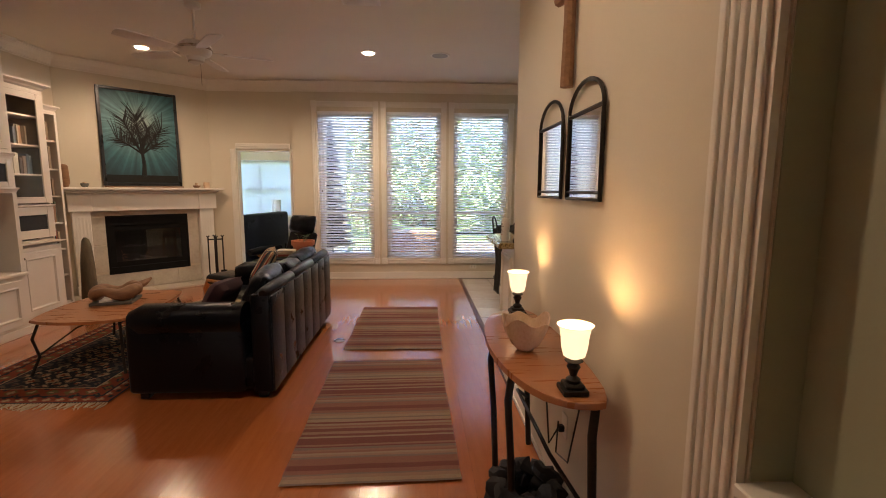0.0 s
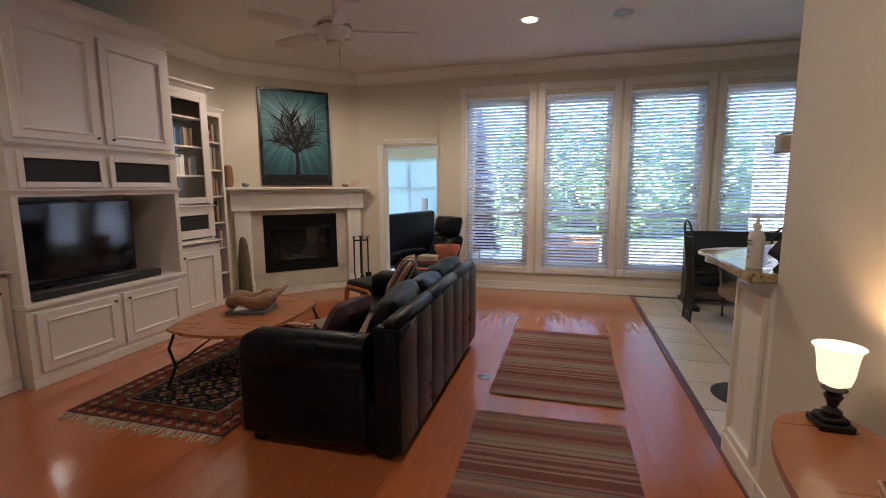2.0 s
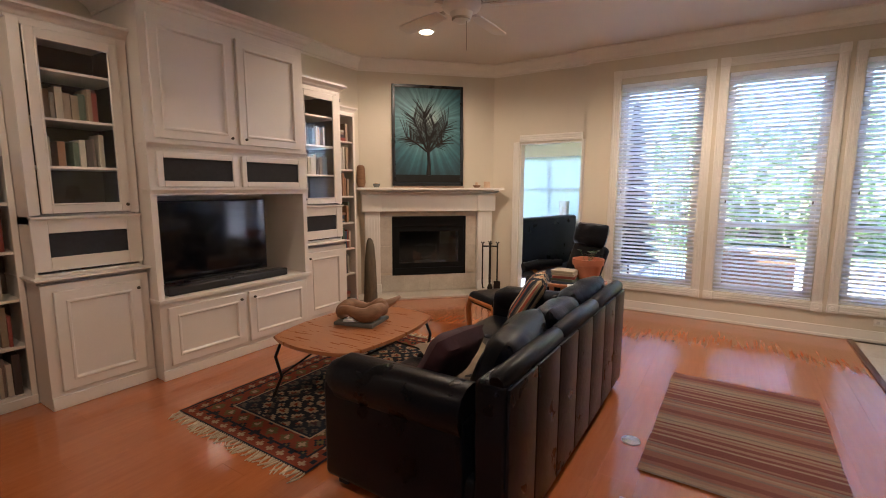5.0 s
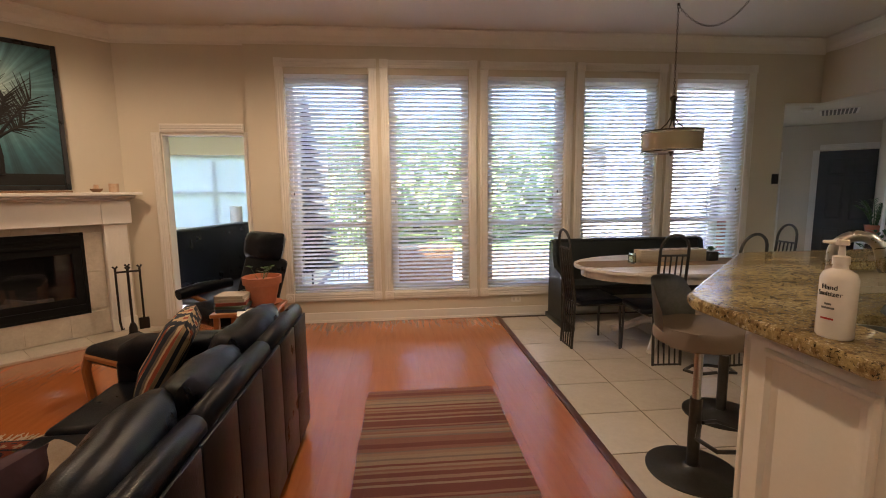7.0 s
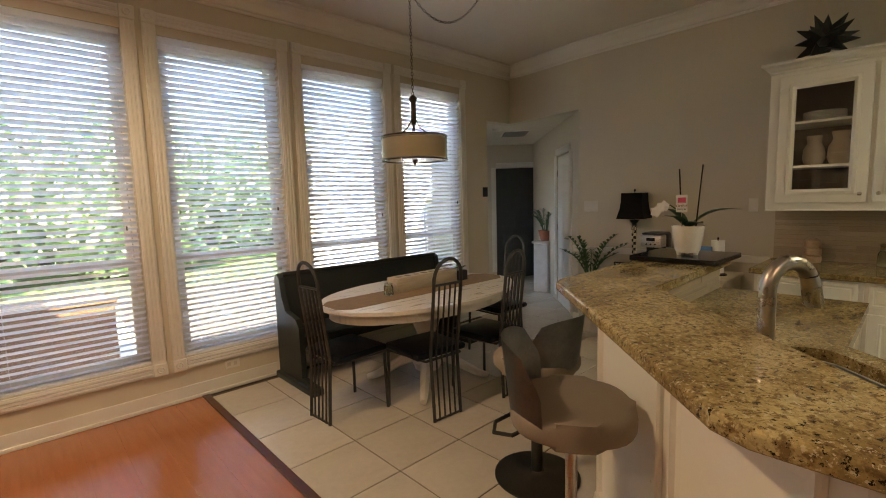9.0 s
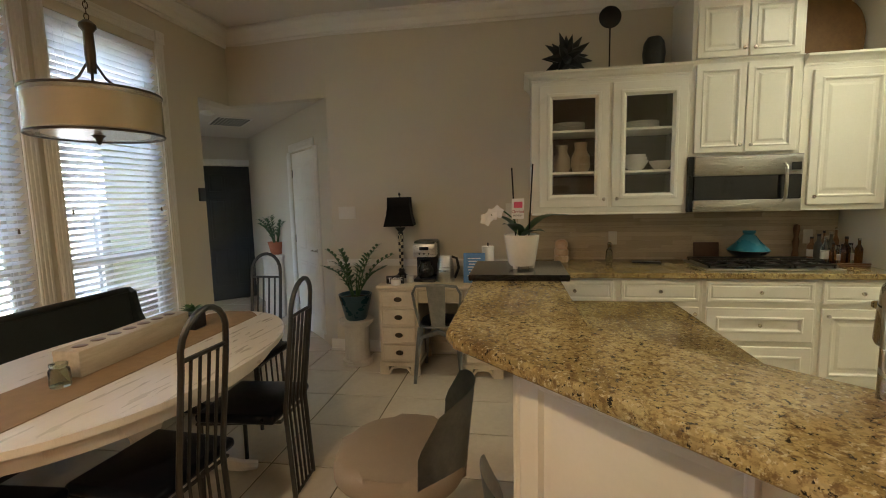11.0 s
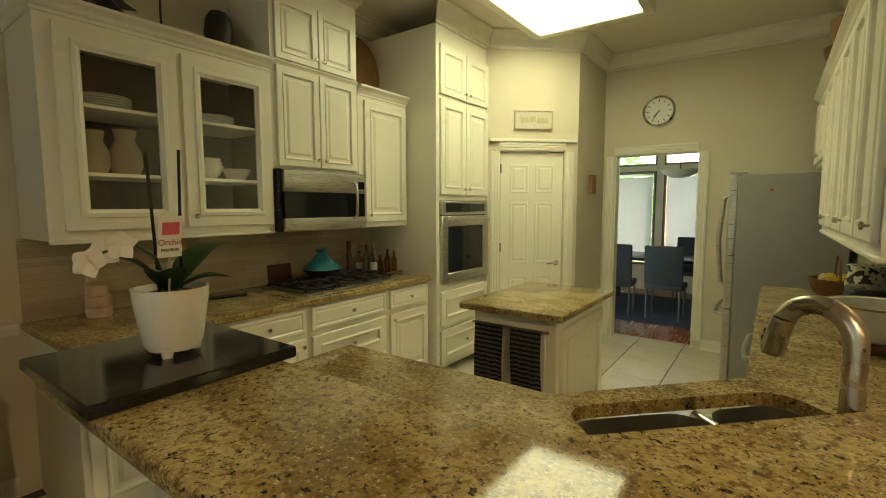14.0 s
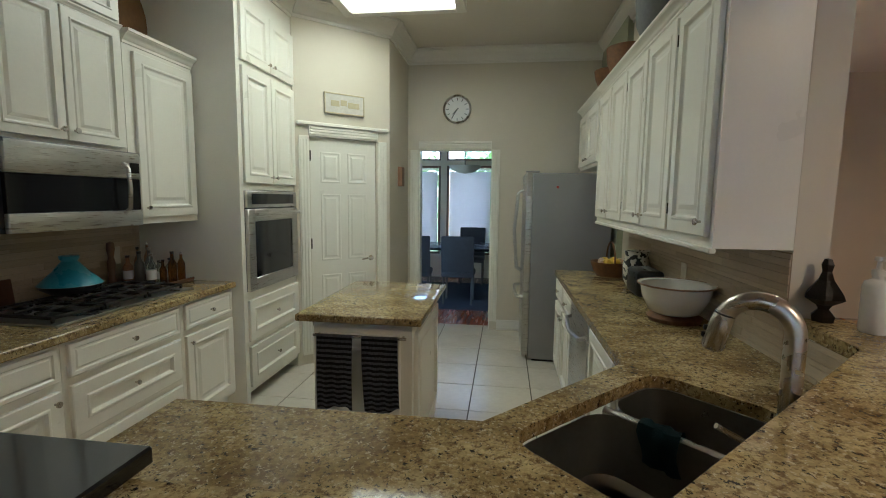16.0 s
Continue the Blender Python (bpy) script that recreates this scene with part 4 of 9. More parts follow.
def side_unit(y0, label, seed, hinge):
    w, m = 0.64, pose(-3.0, y0, 0, 0, 0, 90)
    t = thing("display_cabinet", m, label, "cabinet", "built-in wall units")
    part("lower_body", box(BM(), 0, -0.06, 0.0, w, 0.495, 0.845), M["built"], t)
    part("plinth", box(BM(), -0.001, -0.075, 0, w + 0.001, -0.061, 0.09, 0.004), M["built"], t)
    d = part("cabinet_door", rings(BM(), 0.06, 0.12, w - 0.06, 0.80, FLAT, -0.061), M["built"], t, smooth=False)
    knob(d, w - 0.085 if hinge else 0.085, -0.083, 0.745, "bronze", 0.012)
    part("ledge", cap(BM(), w, 0.49, 0.846, 0.045, 0.10, 0.3, 0.3), M["built"], t)
    b = shell(BM(), w, 0.49, 0.892, 2.50)
    part("upper_body", b, M["built"], t, smooth=False)
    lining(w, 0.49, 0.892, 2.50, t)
    # thin added side boards, darkened for the shade behind the glass
    part("shade_side", box(box(BM(), 0.0205, 0.02, 1.30, 0.024, 0.478, 2.48), w - 0.024, 0.02, 1.30, w - 0.0205, 0.478, 2.48), M["inside"], t)
    b = quad_frame(BM(), 0, 0.93, w, 1.27, 0.09, -0.02, -0.0005)
    part("speaker_frame", b, M["built"], t)
    part("speaker_cloth", box(BM(), 0.09, -0.008, 1.02, w - 0.09, 0.0, 1.18), M["cloth_dark"], t, "black speaker cloth")
    part("divider", cap(BM(), w, 0.3, 1.24, 0.05, 0.045, 0, 0), M["built"], t)
    b = box(box(BM(), 0, -0.02, 1.30, 0.06, -0.0005, 2.50, 0.002), w - 0.06, -0.02, 1.30, w, -0.0005, 2.50, 0.002)
    box(b, 0.06, -0.02, 2.47, w - 0.06, -0.0005, 2.50, 0.002)
    part("face_frame", b, M["built"], t)
    d = part("glass_door", quad_frame(quad_frame(BM(), 0.065, 1.31, w - 0.065, 2.465, 0.055, -0.042, -0.021, 0.004), 0.118, 1.363, w - 0.118, 2.412, 0.012, -0.046, -0.028, 0.003), M["built"], t, "white framed glass door")
    part("pane", box(BM(), 0.125, -0.033, 1.37, w - 0.125, -0.030, 2.405), M["glass"], d).visible_shadow = False
    knob(d, w - 0.09 if hinge else 0.09, -0.043, 1.36, "bronze", 0.012)
    for z in (1.62, 1.93, 2.24):
        part("shelf", box(BM(), 0.021, 0.01, z - 0.018, w - 0.021, 0.45, z, 0.002), M["built"], t)
    part("cornice", cap(BM(), w, 0.49, 2.501, 0.09, 0.07, 1, 1), M["built"], t)
    for k, z in enumerate((1.93, 1.62, 0.913 + 0.407)):
        book_row(m, 0.13, w - 0.13, (1.93, 1.62, 1.36)[k] if k < 2 else 0.9125, 0.12, 0.24, seed * 31 + k, 0.1)
    return t


side_unit(2.965, "white built-in cabinet with a glass door and dark speaker panel", 3, True)
side_unit(5.065, "white built-in cabinet with a glass door and dark speaker panel", 4, False)

_W = 1.44
_m = pose(-2.82, 3.615, 0, 0, 0, 90)
_t = thing("media_cabinet", _m, "tall white built-in media cabinet with a television niche", "cabinet", "built-in wall units")
part("lower_body", box(BM(), 0, 0, 0, _W, 0.67, 0.60), M["built"], _t)
part("plinth", box(BM(), -0.012, -0.016, 0, _W + 0.012, -0.001, 0.08, 0.004), M["built"], _t)
for _a in (0, _W - 0.045):
    part("side_panel", box(BM(), _a, 0, 0.601, _a + 0.045, 0.67, 2.78), M["built"], _t, smooth=False)
part("upper_body", box(BM(), 0.045, 0.0005, 1.42, _W - 0.045, 0.67, 2.78), M["built"], _t, smooth=False)
part("back_panel", box(BM(), 0.045, 0.64, 0.601, _W - 0.045, 0.67, 1.42), M["built"], _t, smooth=False)
part("niche_shelf", box(BM(), -0.01, -0.03, 0.602, _W + 0.01, 0.64, 0.635, 0.006, 2), M["built"], _t)
for _x0, _x1, _k in ((0.055, 0.70, 0.655), (0.74, 1.385, 0.785)):
    _d = part("cabinet_door", rings(BM(), _x0, 0.11, _x1, 0.565, FLAT, -0.001), M["built"], _t, smooth=False)
    knob(_d, _k, -0.023, 0.515, "bronze", 0.012)
    part("speaker_frame", quad_frame(BM(), _x0, 1.485, _x1, 1.745, 0.045, -0.022, -0.0005), M["built"], _t)
    part("speaker_cloth", box(BM(), _x0 + 0.045, -0.01, 1.53, _x1 - 0.045, -0.001, 1.70), M["cloth_dark"], _t, "black speaker cloth")
    _d = part("cabinet_door", rings(BM(), _x0, 1.84, _x1, 2.70, FLAT, -0.001), M["built"], _t, smooth=False)
    knob(_d, _k, -0.023, 1.885, "bronze", 0.012)
for _z in (1.425, 1.765):
    part("rail", cap(BM(), _W, 0.1, _z, 0.05, 0.03, 0.3, 0.3), M["built"], _t)
part("cornice", cap(BM(), _W, 0.66, 2.781, 0.105, 0.085), M["built"], _t)

_t = thing("television", _m @ pose(0.62, 0.30, 0.636), "large black flat television standing in the cabinet niche", "television")
part("bezel", box(BM(), -0.555, 0, 0.055, 0.555, 0.05, 0.735, 0.008, 2), M["black"], _t)
part("screen", box(BM(), -0.54, -0.003, 0.075, 0.54, -0.0005, 0.72), M["screen"], _t, "dark glossy screen")
part("stand", prism(BM(), [(-0.25, -0.08), (0.25, -0.08), (0.2, 0.14), (-0.2, 0.14)], 0, 0.055, 0.008), M["black"], _t)
_t = thing("soundbar", _m @ pose(0.66, 0.10, 0.636), "long black soundbar in front of the television", "soundbar")
part("housing", box(BM(), -0.56, -0.05, 0.0, 0.56, 0.05, 0.07, 0.012, 3), M["black"], _t)
part("grille", box(BM(), -0.55, -0.054, 0.01, 0.55, -0.0505, 0.06, 0.001), M["cloth_dark"], _t, "black cloth grille")

# pots on top of the wall units
for _i, (_x, _y, _z, _s) in enumerate(((-3.30, 2.62, 2.432, 1.0), (-3.34, 2.80, 2.432, 0.8), (-3.2, 5.86, 2.432, 0.6))):
    solid("clay_pot", lathe(BM(), [(0.04 * _s, 0), (0.085 * _s, 0.05 * _s), (0.09 * _s, 0.1 * _s), (0.045 * _s, 0.16 * _s), (0.05 * _s, 0.19 * _s), (0.04 * _s, 0.19 * _s)], 20), M["alabaster" if _i == 1 else "stone_grey"], "small round clay pot standing on top of a bookcase", "pot", "pots on the bookcases", m=pose(_x, _y, _z), smooth=True)

# fireplace
_m, _L = run((-3.5, 6.55), (-2.17, 7.88))
_t = thing("fireplace", _m, "white wooden mantelpiece round a tiled black firebox", "fireplace")
for _x in (0.06, 1.64):
    part("pilaster", box(box(BM(), _x, -0.10, 0.03, _x + 0.20, -0.0005, 1.16, 0.006), _x - 0.012, -0.115, 0.03, _x + 0.212, -0.101, 0.17, 0.006), M["trim"], _t)
for _x in (0.06, 1.64):
    for _k in range(4):
        part("flute", box(BM(), _x + 0.03 + _k * 0.038, -0.106, 0.22, _x + 0.052 + _k * 0.038, -0.101, 1.08, 0.003), M["trim"], _t)
part("frieze", box(box(box(BM(), 0.04, -0.12, 1.161, 1.86, -0.0005, 1.40, 0.005), 0.02, -0.135, 1.16, 0.28, -0.1205, 1.40, 0.006), 1.62, -0.135, 1.16, 1.88, -0.1205, 1.40, 0.006), M["trim"], _t)
part("bed_mould", box(box(BM(), 0.01, -0.17, 1.401, 1.89, -0.0005, 1.425, 0.008, 2), -0.01, -0.22, 1.426, 1.91, -0.0005, 1.45, 0.01, 2), M["trim"], _t)
part("mantel_shelf", prism(BM(), [(0.0, -0.002), (-0.06, -0.27), (1.96, -0.27), (1.88, -0.002)], 1.451, 1.483, 0.006), M["trim"], _t)
for _x0, _x1, _z0, _z1 in ((0.262, 0.437, 0.30, 0.68), (0.262, 0.437, 0.685, 1.08), (1.473, 1.638, 0.30, 0.68), (1.473, 1.638, 0.685, 1.08)):
    part("tile", box(BM(), _x0, -0.012, _z0, _x1, -0.0005, _z1 - 0.003, 0.002), M["hearth_tile"], _t)
for _z0, _z1 in ((0.03, 0.27), (1.083, 1.16)):
    for _a, _c in ((0.262, 0.60), (0.603, 0.95), (0.953, 1.30), (1.303, 1.638)):
        part("tile", box(BM(), _a, -0.012, _z0, _c, -0.0005, _z1, 0.002), M["hearth_tile"], _t)
for _a, _c in ((0.0, 0.46), (0.463, 0.93), (0.933, 1.40), (1.403, 1.87)):
    part("hearth_tile", prism(BM(), [(_a + (0 if _a else -0.25), -0.38), (_c + (0.25 if _c > 1.8 else 0), -0.38), (_c, -0.016), (_a, -0.016)], 0.001, 0.028, 0.003), M["hearth_tile"], _t)
_b = BM()
box(_b, 0.445, 0.02, 0.28, 0.46, 0.45, 1.07), box(_b, 1.45, 0.02, 0.28, 1.465, 0.45, 1.07), box(_b, 0.46, 0.44, 0.28, 1.45, 0.45, 1.07)
box(_b, 0.445, 0.02, 0.272, 1.465, 0.45, 0.285), box(_b, 0.445, 0.02, 1.06, 1.465, 0.45, 1.078)
part("firebox", _b, M["soot"], _t, "soot-black firebox")
part("firebox_surround", quad_frame(BM(), 0.43, 0.262, 1.48, 1.09, 0.03, -0.02, 0.02, 0.002), M["stove_black"], _t, "black metal firebox surround")
part("hood", box(BM(), 0.46, -0.018, 0.95, 1.45, 0.01, 1.06, 0.002), M["stove_black"], _t)
part("lower_panel", box(BM(), 0.46, -0.018, 0.292, 1.45, 0.01, 0.36, 0.002), M["stove_black"], _t)
for _k in range(3):
    part("louvre", box(BM(), 0.48, -0.022, 0.965 + _k * 0.028, 1.43, -0.0185, 0.98 + _k * 0.028, 0.001), M["stove_black"], _t)
part("fire_glass", box(BM(), 0.53, 0.012, 0.37, 1.38, 0.016, 0.94), M["glass"], _t).visible_shadow = False
part("glass_frame", quad_frame(BM(), 0.46, 0.362, 1.45, 0.948, 0.07, 0.0, 0.012, 0.002), M["stove_black"], _t)
for _k in range(3):
    part("log", tube(BM(), [(0.68 + 0.1 * _k, 0.2 + 0.04 * _k, 0.33 + 0.05 * _k), (1.2 + 0.03 * _k, 0.22 - 0.03 * _k, 0.33 + 0.06 * (_k % 2))], 0.045, 9), M["soot"], _t)

# painting that leans on the mantel
_pm = _m @ pose(0.935, -0.045, 1.508, -1.6)
_t = thing("painting", _pm, "framed teal painting of a dark palm tree", "painting")
part("picture_frame", quad_frame(BM(), -0.49, 0, 0.49, 1.34, 0.04, -0.02, 0.02, 0.004), M["black"], _t, "black wooden frame")
_o = part("canvas", box(BM(), -0.45, -0.006, -0.63, 0.45, 0.008, 0.63), M["painting"], _t)
_o.location = (0, 0, 0.67)
_b = BM()
_r = random.Random(8)
box(_b, -0.448, -0.009, 0.045, 0.448, -0.007, 0.15)
_Y = -0.0078
tube(_b, [(0.0, _Y, 0.14), (0.012, _Y, 0.30), (0.0, _Y, 0.46)], [0.034, 0.025, 0.02], 6)
for _x, _z, _n in ((-0.30, 0.66, 13), (-0.20, 0.90, 16), (-0.05, 0.98, 18), (0.09, 0.82, 14), (0.27, 0.84, 16), (0.20, 0.60, 12), (-0.12, 0.66, 13), (0.03, 0.66, 12)):
    _e = Vector((_x, _Y, _z))
    _f = Vector((_x * 0.35, _Y, 0.46 + (_z - 0.46) * 0.35))
    tube(_b, [(0.0, _Y, 0.45), _f, _e], [0.016, 0.012, 0.007], 5)
    _out = math.atan2(_z - 0.36, _x)
    # leaflets fan out along the last part of each limb
    for _k in range(_n):
        _q = _f.lerp(_e, 0.25 + 0.75 * _k / (_n - 1))
        for _s in (-1, 1):
            _a = _out + _s * radians(_r.uniform(62, 80) - 44 * _k / _n)
            _l = _r.uniform(0.13, 0.24) * (0.7 + 0.5 * _k / _n)
            _w = _q + Vector((math.cos(_a), 0, math.sin(_a) + 0.08)) * _l
            if abs(_w.x) < 0.44 and 0.17 < _w.z < 1.28:
                tube(_b, [_q, _q.lerp(_w, 0.5) + Vector((0, 0, 0.006)), _w], [0.0068, 0.0058, 0.002], 4)
part("palm_tree", _b, M["soot"], _t, "dark painted palm tree")
solid("ledge_board", box(BM(), -0.48, -0.05, 0, 0.48, 0.05, 0.018, 0.004), M["driftwood"], "thin carved board lying on the mantel under the painting", "board", m=_m @ pose(0.93, -0.12, 1.484))
_t = thing("candle_bowl", _m @ pose(0.22, -0.14, 1.484), "small dark stone bowl with a candle on the mantel", "candle")
part("bowl", lathe(BM(), [(0.03, 0), (0.045, 0.03), (0.05, 0.05), (0.04, 0.05), (0.03, 0.02), (0, 0.018)], 18), M["stone_grey"], _t)
part("candle", lathe(BM(), [(0.026, 0.02), (0.026, 0.062), (0, 0.064)], 14), M["alabaster"], _t)
_t = thing("candle_bowl", _m @ pose(1.60, -0.14, 1.484), "small dark wooden bowl with a candle on the mantel", "candle")
part("bowl", lathe(BM(), [(0.03, 0), (0.05, 0.02), (0.055, 0.035), (0.04, 0.035), (0, 0.02)], 18), M["driftwood"], _t)
part("candle", lathe(BM(), [(0.022, 0.022), (0.022, 0.075), (0, 0.077)], 14), M["alabaster"], _t)
solid("candle", lathe(BM(), [(0.045, 0), (0.045, 0.085), (0.03, 0.085), (0, 0.08)], 18), M["alabaster"], "pale square-topped candle on the mantel", "candle", m=_m @ pose(1.75, -0.13, 1.484), smooth=True)
solid("dark_vase", lathe(BM(), [(0.04, 0), (0.06, 0.06), (0.055, 0.2), (0.05, 0.27), (0.03, 0.29), (0, 0.29)], 18), M["driftwood"], "dark carved wooden figure on the end of the mantel", "vase", m=_m @ pose(0.02, -0.10, 1.484), smooth=True)

# fireplace tools
_t = thing("fireplace_tools", pose(-1.98, 7.45, 0.0, 0, 0, 30), "dark iron fireplace tool set on a stand", "fireplace tools")
_b = BM()
for _k in range(3):
    _a = radians(120 * _k)
    tube(_b, [(0.13 * math.cos(_a), 0.13 * math.sin(_a), 0.008), (0.05 * math.cos(_a), 0.05 * math.sin(_a), 0.07), (0, 0, 0.1)], 0.008, 6)
tube(_b, [(0, 0, 0.1), (0, 0, 0.76)], 0.012, 8), tube(_b, [(-0.11, 0, 0.70), (0.11, 0, 0.70)], 0.010, 8), tube(_b, [(0, -0.11, 0.70), (0, 0.11, 0.70)], 0.010, 8)
part("stand", _b, M["iron"], _t)
for _n, (_dx, _dy) in zip(("poker", "shovel", "brush", "tongs"), ((-0.1, 0), (0.1, 0), (0, -0.1), (0, 0.1))):
    _b = tube(tube(BM(), [(_dx, _dy, 0.2), (_dx, _dy, 0.74)], 0.010, 8), [(_dx - 0.02, _dy, 0.76), (_dx, _dy, 0.735), (_dx + 0.02, _dy, 0.76)], 0.010, 8)
    if _n == "shovel":
        box(_b, _dx - 0.045, _dy - 0.006, 0.1, _dx + 0.045, _dy + 0.006, 0.22, 0.004)
    elif _n == "brush":
        lathe(_b, [(0.02, 0.2), (0.035, 0.16), (0.04, 0.08), (0, 0.08)], 10, (_dx, _dy, 0))
    else:
        tube(_b, [(_dx, _dy, 0.2), (_dx + 0.01, _dy, 0.12), (_dx + 0.03, _dy, 0.13)], 0.010, 8)
    part(_n, _b, M["iron"], _t)

_b = lathe(BM(), [(0.085, 0), (0.095, 0.05), (0.09, 0.3), (0.075, 0.55), (0.055, 0.76), (0.04, 0.83), (0.015, 0.86), (0, 0.86)], 14, (0, 0, 0), 1.0, 0.75)
for _v in _b.verts:
    _v.co += Vector((1, 1, 0)) * (noise.noise(_v.co * 6) * 0.012)
solid("carved_post", _b, M["cactus"], "weathered tapered wooden post standing beside the hearth", "post", m=pose(-3.02, 6.20, 0.0), smooth=True)


# coffee table with sculpture
def bowed(x0, y0, x1, y1, bow, n=8):
    pts = []
    for (ax, ay), (bx, by), (nx, ny) in (((x0, y0), (x1, y0), (0, -1)), ((x1, y0), (x1, y1), (1, 0)), ((x1, y1), (x0, y1), (0, 1)), ((x0, y1), (x0, y0), (-1, 0))):
        for i in range(n):
            f = i / n
            k = bow * math.sin(math.pi * f) ** 0.8 if 0 < f < 1 else 0
            pts.append((ax + (bx - ax) * f + nx * k, ay + (by - ay) * f + ny * k))
    return pts


_t = thing("coffee_table", pose(-1.56, 4.42, 0, 0, 0, 2), "oak-topped coffee table with curved iron legs", "table")
part("tabletop", prism(BM(), bowed(-0.34, -0.50, 0.34, 0.50, 0.075), 0.428, 0.452, 0.007), M["wood_table"], _t)
for _sx in (-1, 1):
    for _sy in (-1, 1):
        part("leg", tube(BM(), [(_sx * 0.30, _sy * 0.46, 0.427), (_sx * 0.33, _sy * 0.50, 0.30), (_sx * 0.31, _sy * 0.47, 0.15), (_sx * 0.35, _sy * 0.52, 0.0)], 0.011, 8), M["iron"], _t)
    part("stretcher", tube(BM(), [(_sx * 0.31, -0.47, 0.16), (_sx * 0.2, -0.2, 0.30), (_sx * 0.2, 0.2, 0.30), (_sx * 0.31, 0.47, 0.16)], 0.007, 6), M["iron"], _t)
solid("slate_tray", prism(BM(), [(-0.17, -0.13), (0.15, -0.16), (0.18, 0.12), (-0.14, 0.16)], 0, 0.028, 0.006), M["stone_grey"], "grey slate slab lying on the coffee table", "slab", m=pose(-1.60, 4.50, 0.4525, 0, 0, 20))
solid("magazine", box(BM(), -0.12, -0.10, 0, 0.12, 0.10, 0.012, 0.002), M["paper"], "pale magazine under the wooden bowl", "magazine", m=pose(-1.60, 4.49, 0.481, 0, 0, 35))
_b = BM()
tube(_b, [(0.15 * math.cos(a * math.pi / 12), 0.11 * math.sin(a * math.pi / 12), 0.055 + 0.018 * math.sin(a * 0.9)) for a in range(24)], [0.05 + 0.012 * math.sin(a * 0.7) for a in range(24)], 10, True)
tube(_b, [(0.12, 0.06, 0.06), (0.22, 0.12, 0.09), (0.27, 0.17, 0.12)], [0.045, 0.03, 0.012], 8)
solid("driftwood_ring", _b, M["driftwood"], "carved ring-shaped driftwood sculpture on the coffee table", "sculpture", m=pose(-1.59, 4.50, 0.496, 0, 0, 30), smooth=True)
solid("stone_egg", lathe(BM(), [(0, 0), (0.035, 0.012), (0.045, 0.03), (0.03, 0.052), (0, 0.06)], 14), M["stone_grey"], "dark stone lying inside the driftwood ring", "stone", m=pose(-1.60, 4.50, 0.494), smooth=True)

# rugs
_b = BM()
_n1, _n2 = 14, 26
_g = [[_b.verts.new((-0.62 + 1.24 * i / _n1, -1.05 + 2.10 * j / _n2, 0.009 + 0.002 * noise.noise(Vector((i * 0.7, j * 0.7, 0))))) for i in range(_n1 + 1)] for j in range(_n2 + 1)]
for j in range(_n2):
    for i in range(_n1):
        _b.faces.new((_g[j][i], _g[j][i + 1], _g[j + 1][i + 1], _g[j + 1][i]))
bmesh.ops.solidify(_b, geom=_b.faces[:], thickness=0.007)
_t = thing("kilim_rug", pose(-1.62, 4.46, 0.0005), "flat-woven red and navy kilim with pale fringes", "rug")
_o = part("rug_field", _b, M["kilim"], _t)
_r = random.Random(2)
for _s in (-1, 1):
    _b = BM()
    for _k in range(62):
        _x = -0.61 + _k * 0.02
        tube(_b, [(_x, _s * 1.045, 0.006), (_x + _r.uniform(-0.02, 0.02), _s * 1.09, 0.005), (_x + _r.uniform(-0.03, 0.03), _s * _r.uniform(1.11, 1.15), 0.004)], [0.005, 0.005, 0.003], 4)
    _o = part("fringe", _b, M["fringe"], _t, "cream knotted fringe")


def striped_rug(x0, y0, x1, y1, rot, label):
    b = BM()
    n1, n2 = 10, 30
    w, l = x1 - x0, y1 - y0
    g = [[b.verts.new((w * i / n1 + 0.006 * noise.noise(Vector((j * 0.6, x0, i // n1))), l * j / n2, 0.010 + 0.003 * noise.noise(Vector((i * 0.5, j * 0.5, y0))))) for i in range(n1 + 1)] for j in range(n2 + 1)]
    for j in range(n2):
        for i in range(n1):
            b.faces.new((g[j][i], g[j][i + 1], g[j + 1][i + 1], g[j + 1][i]))
    bmesh.ops.solidify(b, geom=b.faces[:], thickness=0.008)
    return solid("striped_rug", b, M["stripe_rug"], label, "rug", "striped rugs", m=pose(x0, y0, 0.0005, 0, 0, rot), smooth=True)


striped_rug(0.44, 2.44, 1.36, 4.12, 1.0, "long striped red, tan and brown woven rug")
striped_rug(0.44, 4.39, 1.36, 5.93, -0.6, "striped red, tan and brown woven rug")


# sofa
def pillow(w, h, d, n=10, puff=1.0, seed=0):
    """Soft cushion, w by h with thickness d, lying in x-z, centred."""
    b = BM()
    vs = {}
    for s in (-1, 1):
        for i in range(n + 1):
            for j in range(n + 1):
                u, v = 2 * i / n - 1, 2 * j / n - 1
                edge = abs(u) > 0.999 or abs(v) > 0.999
                if edge and s == 1:
                    vs[s, i, j] = vs[-1, i, j]
                    continue
                k = ((1 - u ** 4) * (1 - v ** 4)) ** 0.5
                pinch = 1 - 0.06 * (u * u * v * v)
                wob = 0.06 * noise.noise(Vector((u * 2 + seed, v * 2, s)))
                vs[s, i, j] = b.verts.new((u * w / 2 * pinch, s * d / 2 * k * (puff + wob * 3), v * h / 2 * pinch))
    for s in (-1, 1):
        for i in range(n):
            for j in range(n):
                b.faces.new((vs[s, i, j], vs[s, i + 1, j], vs[s, i + 1, j + 1], vs[s, i, j + 1]))
    return b


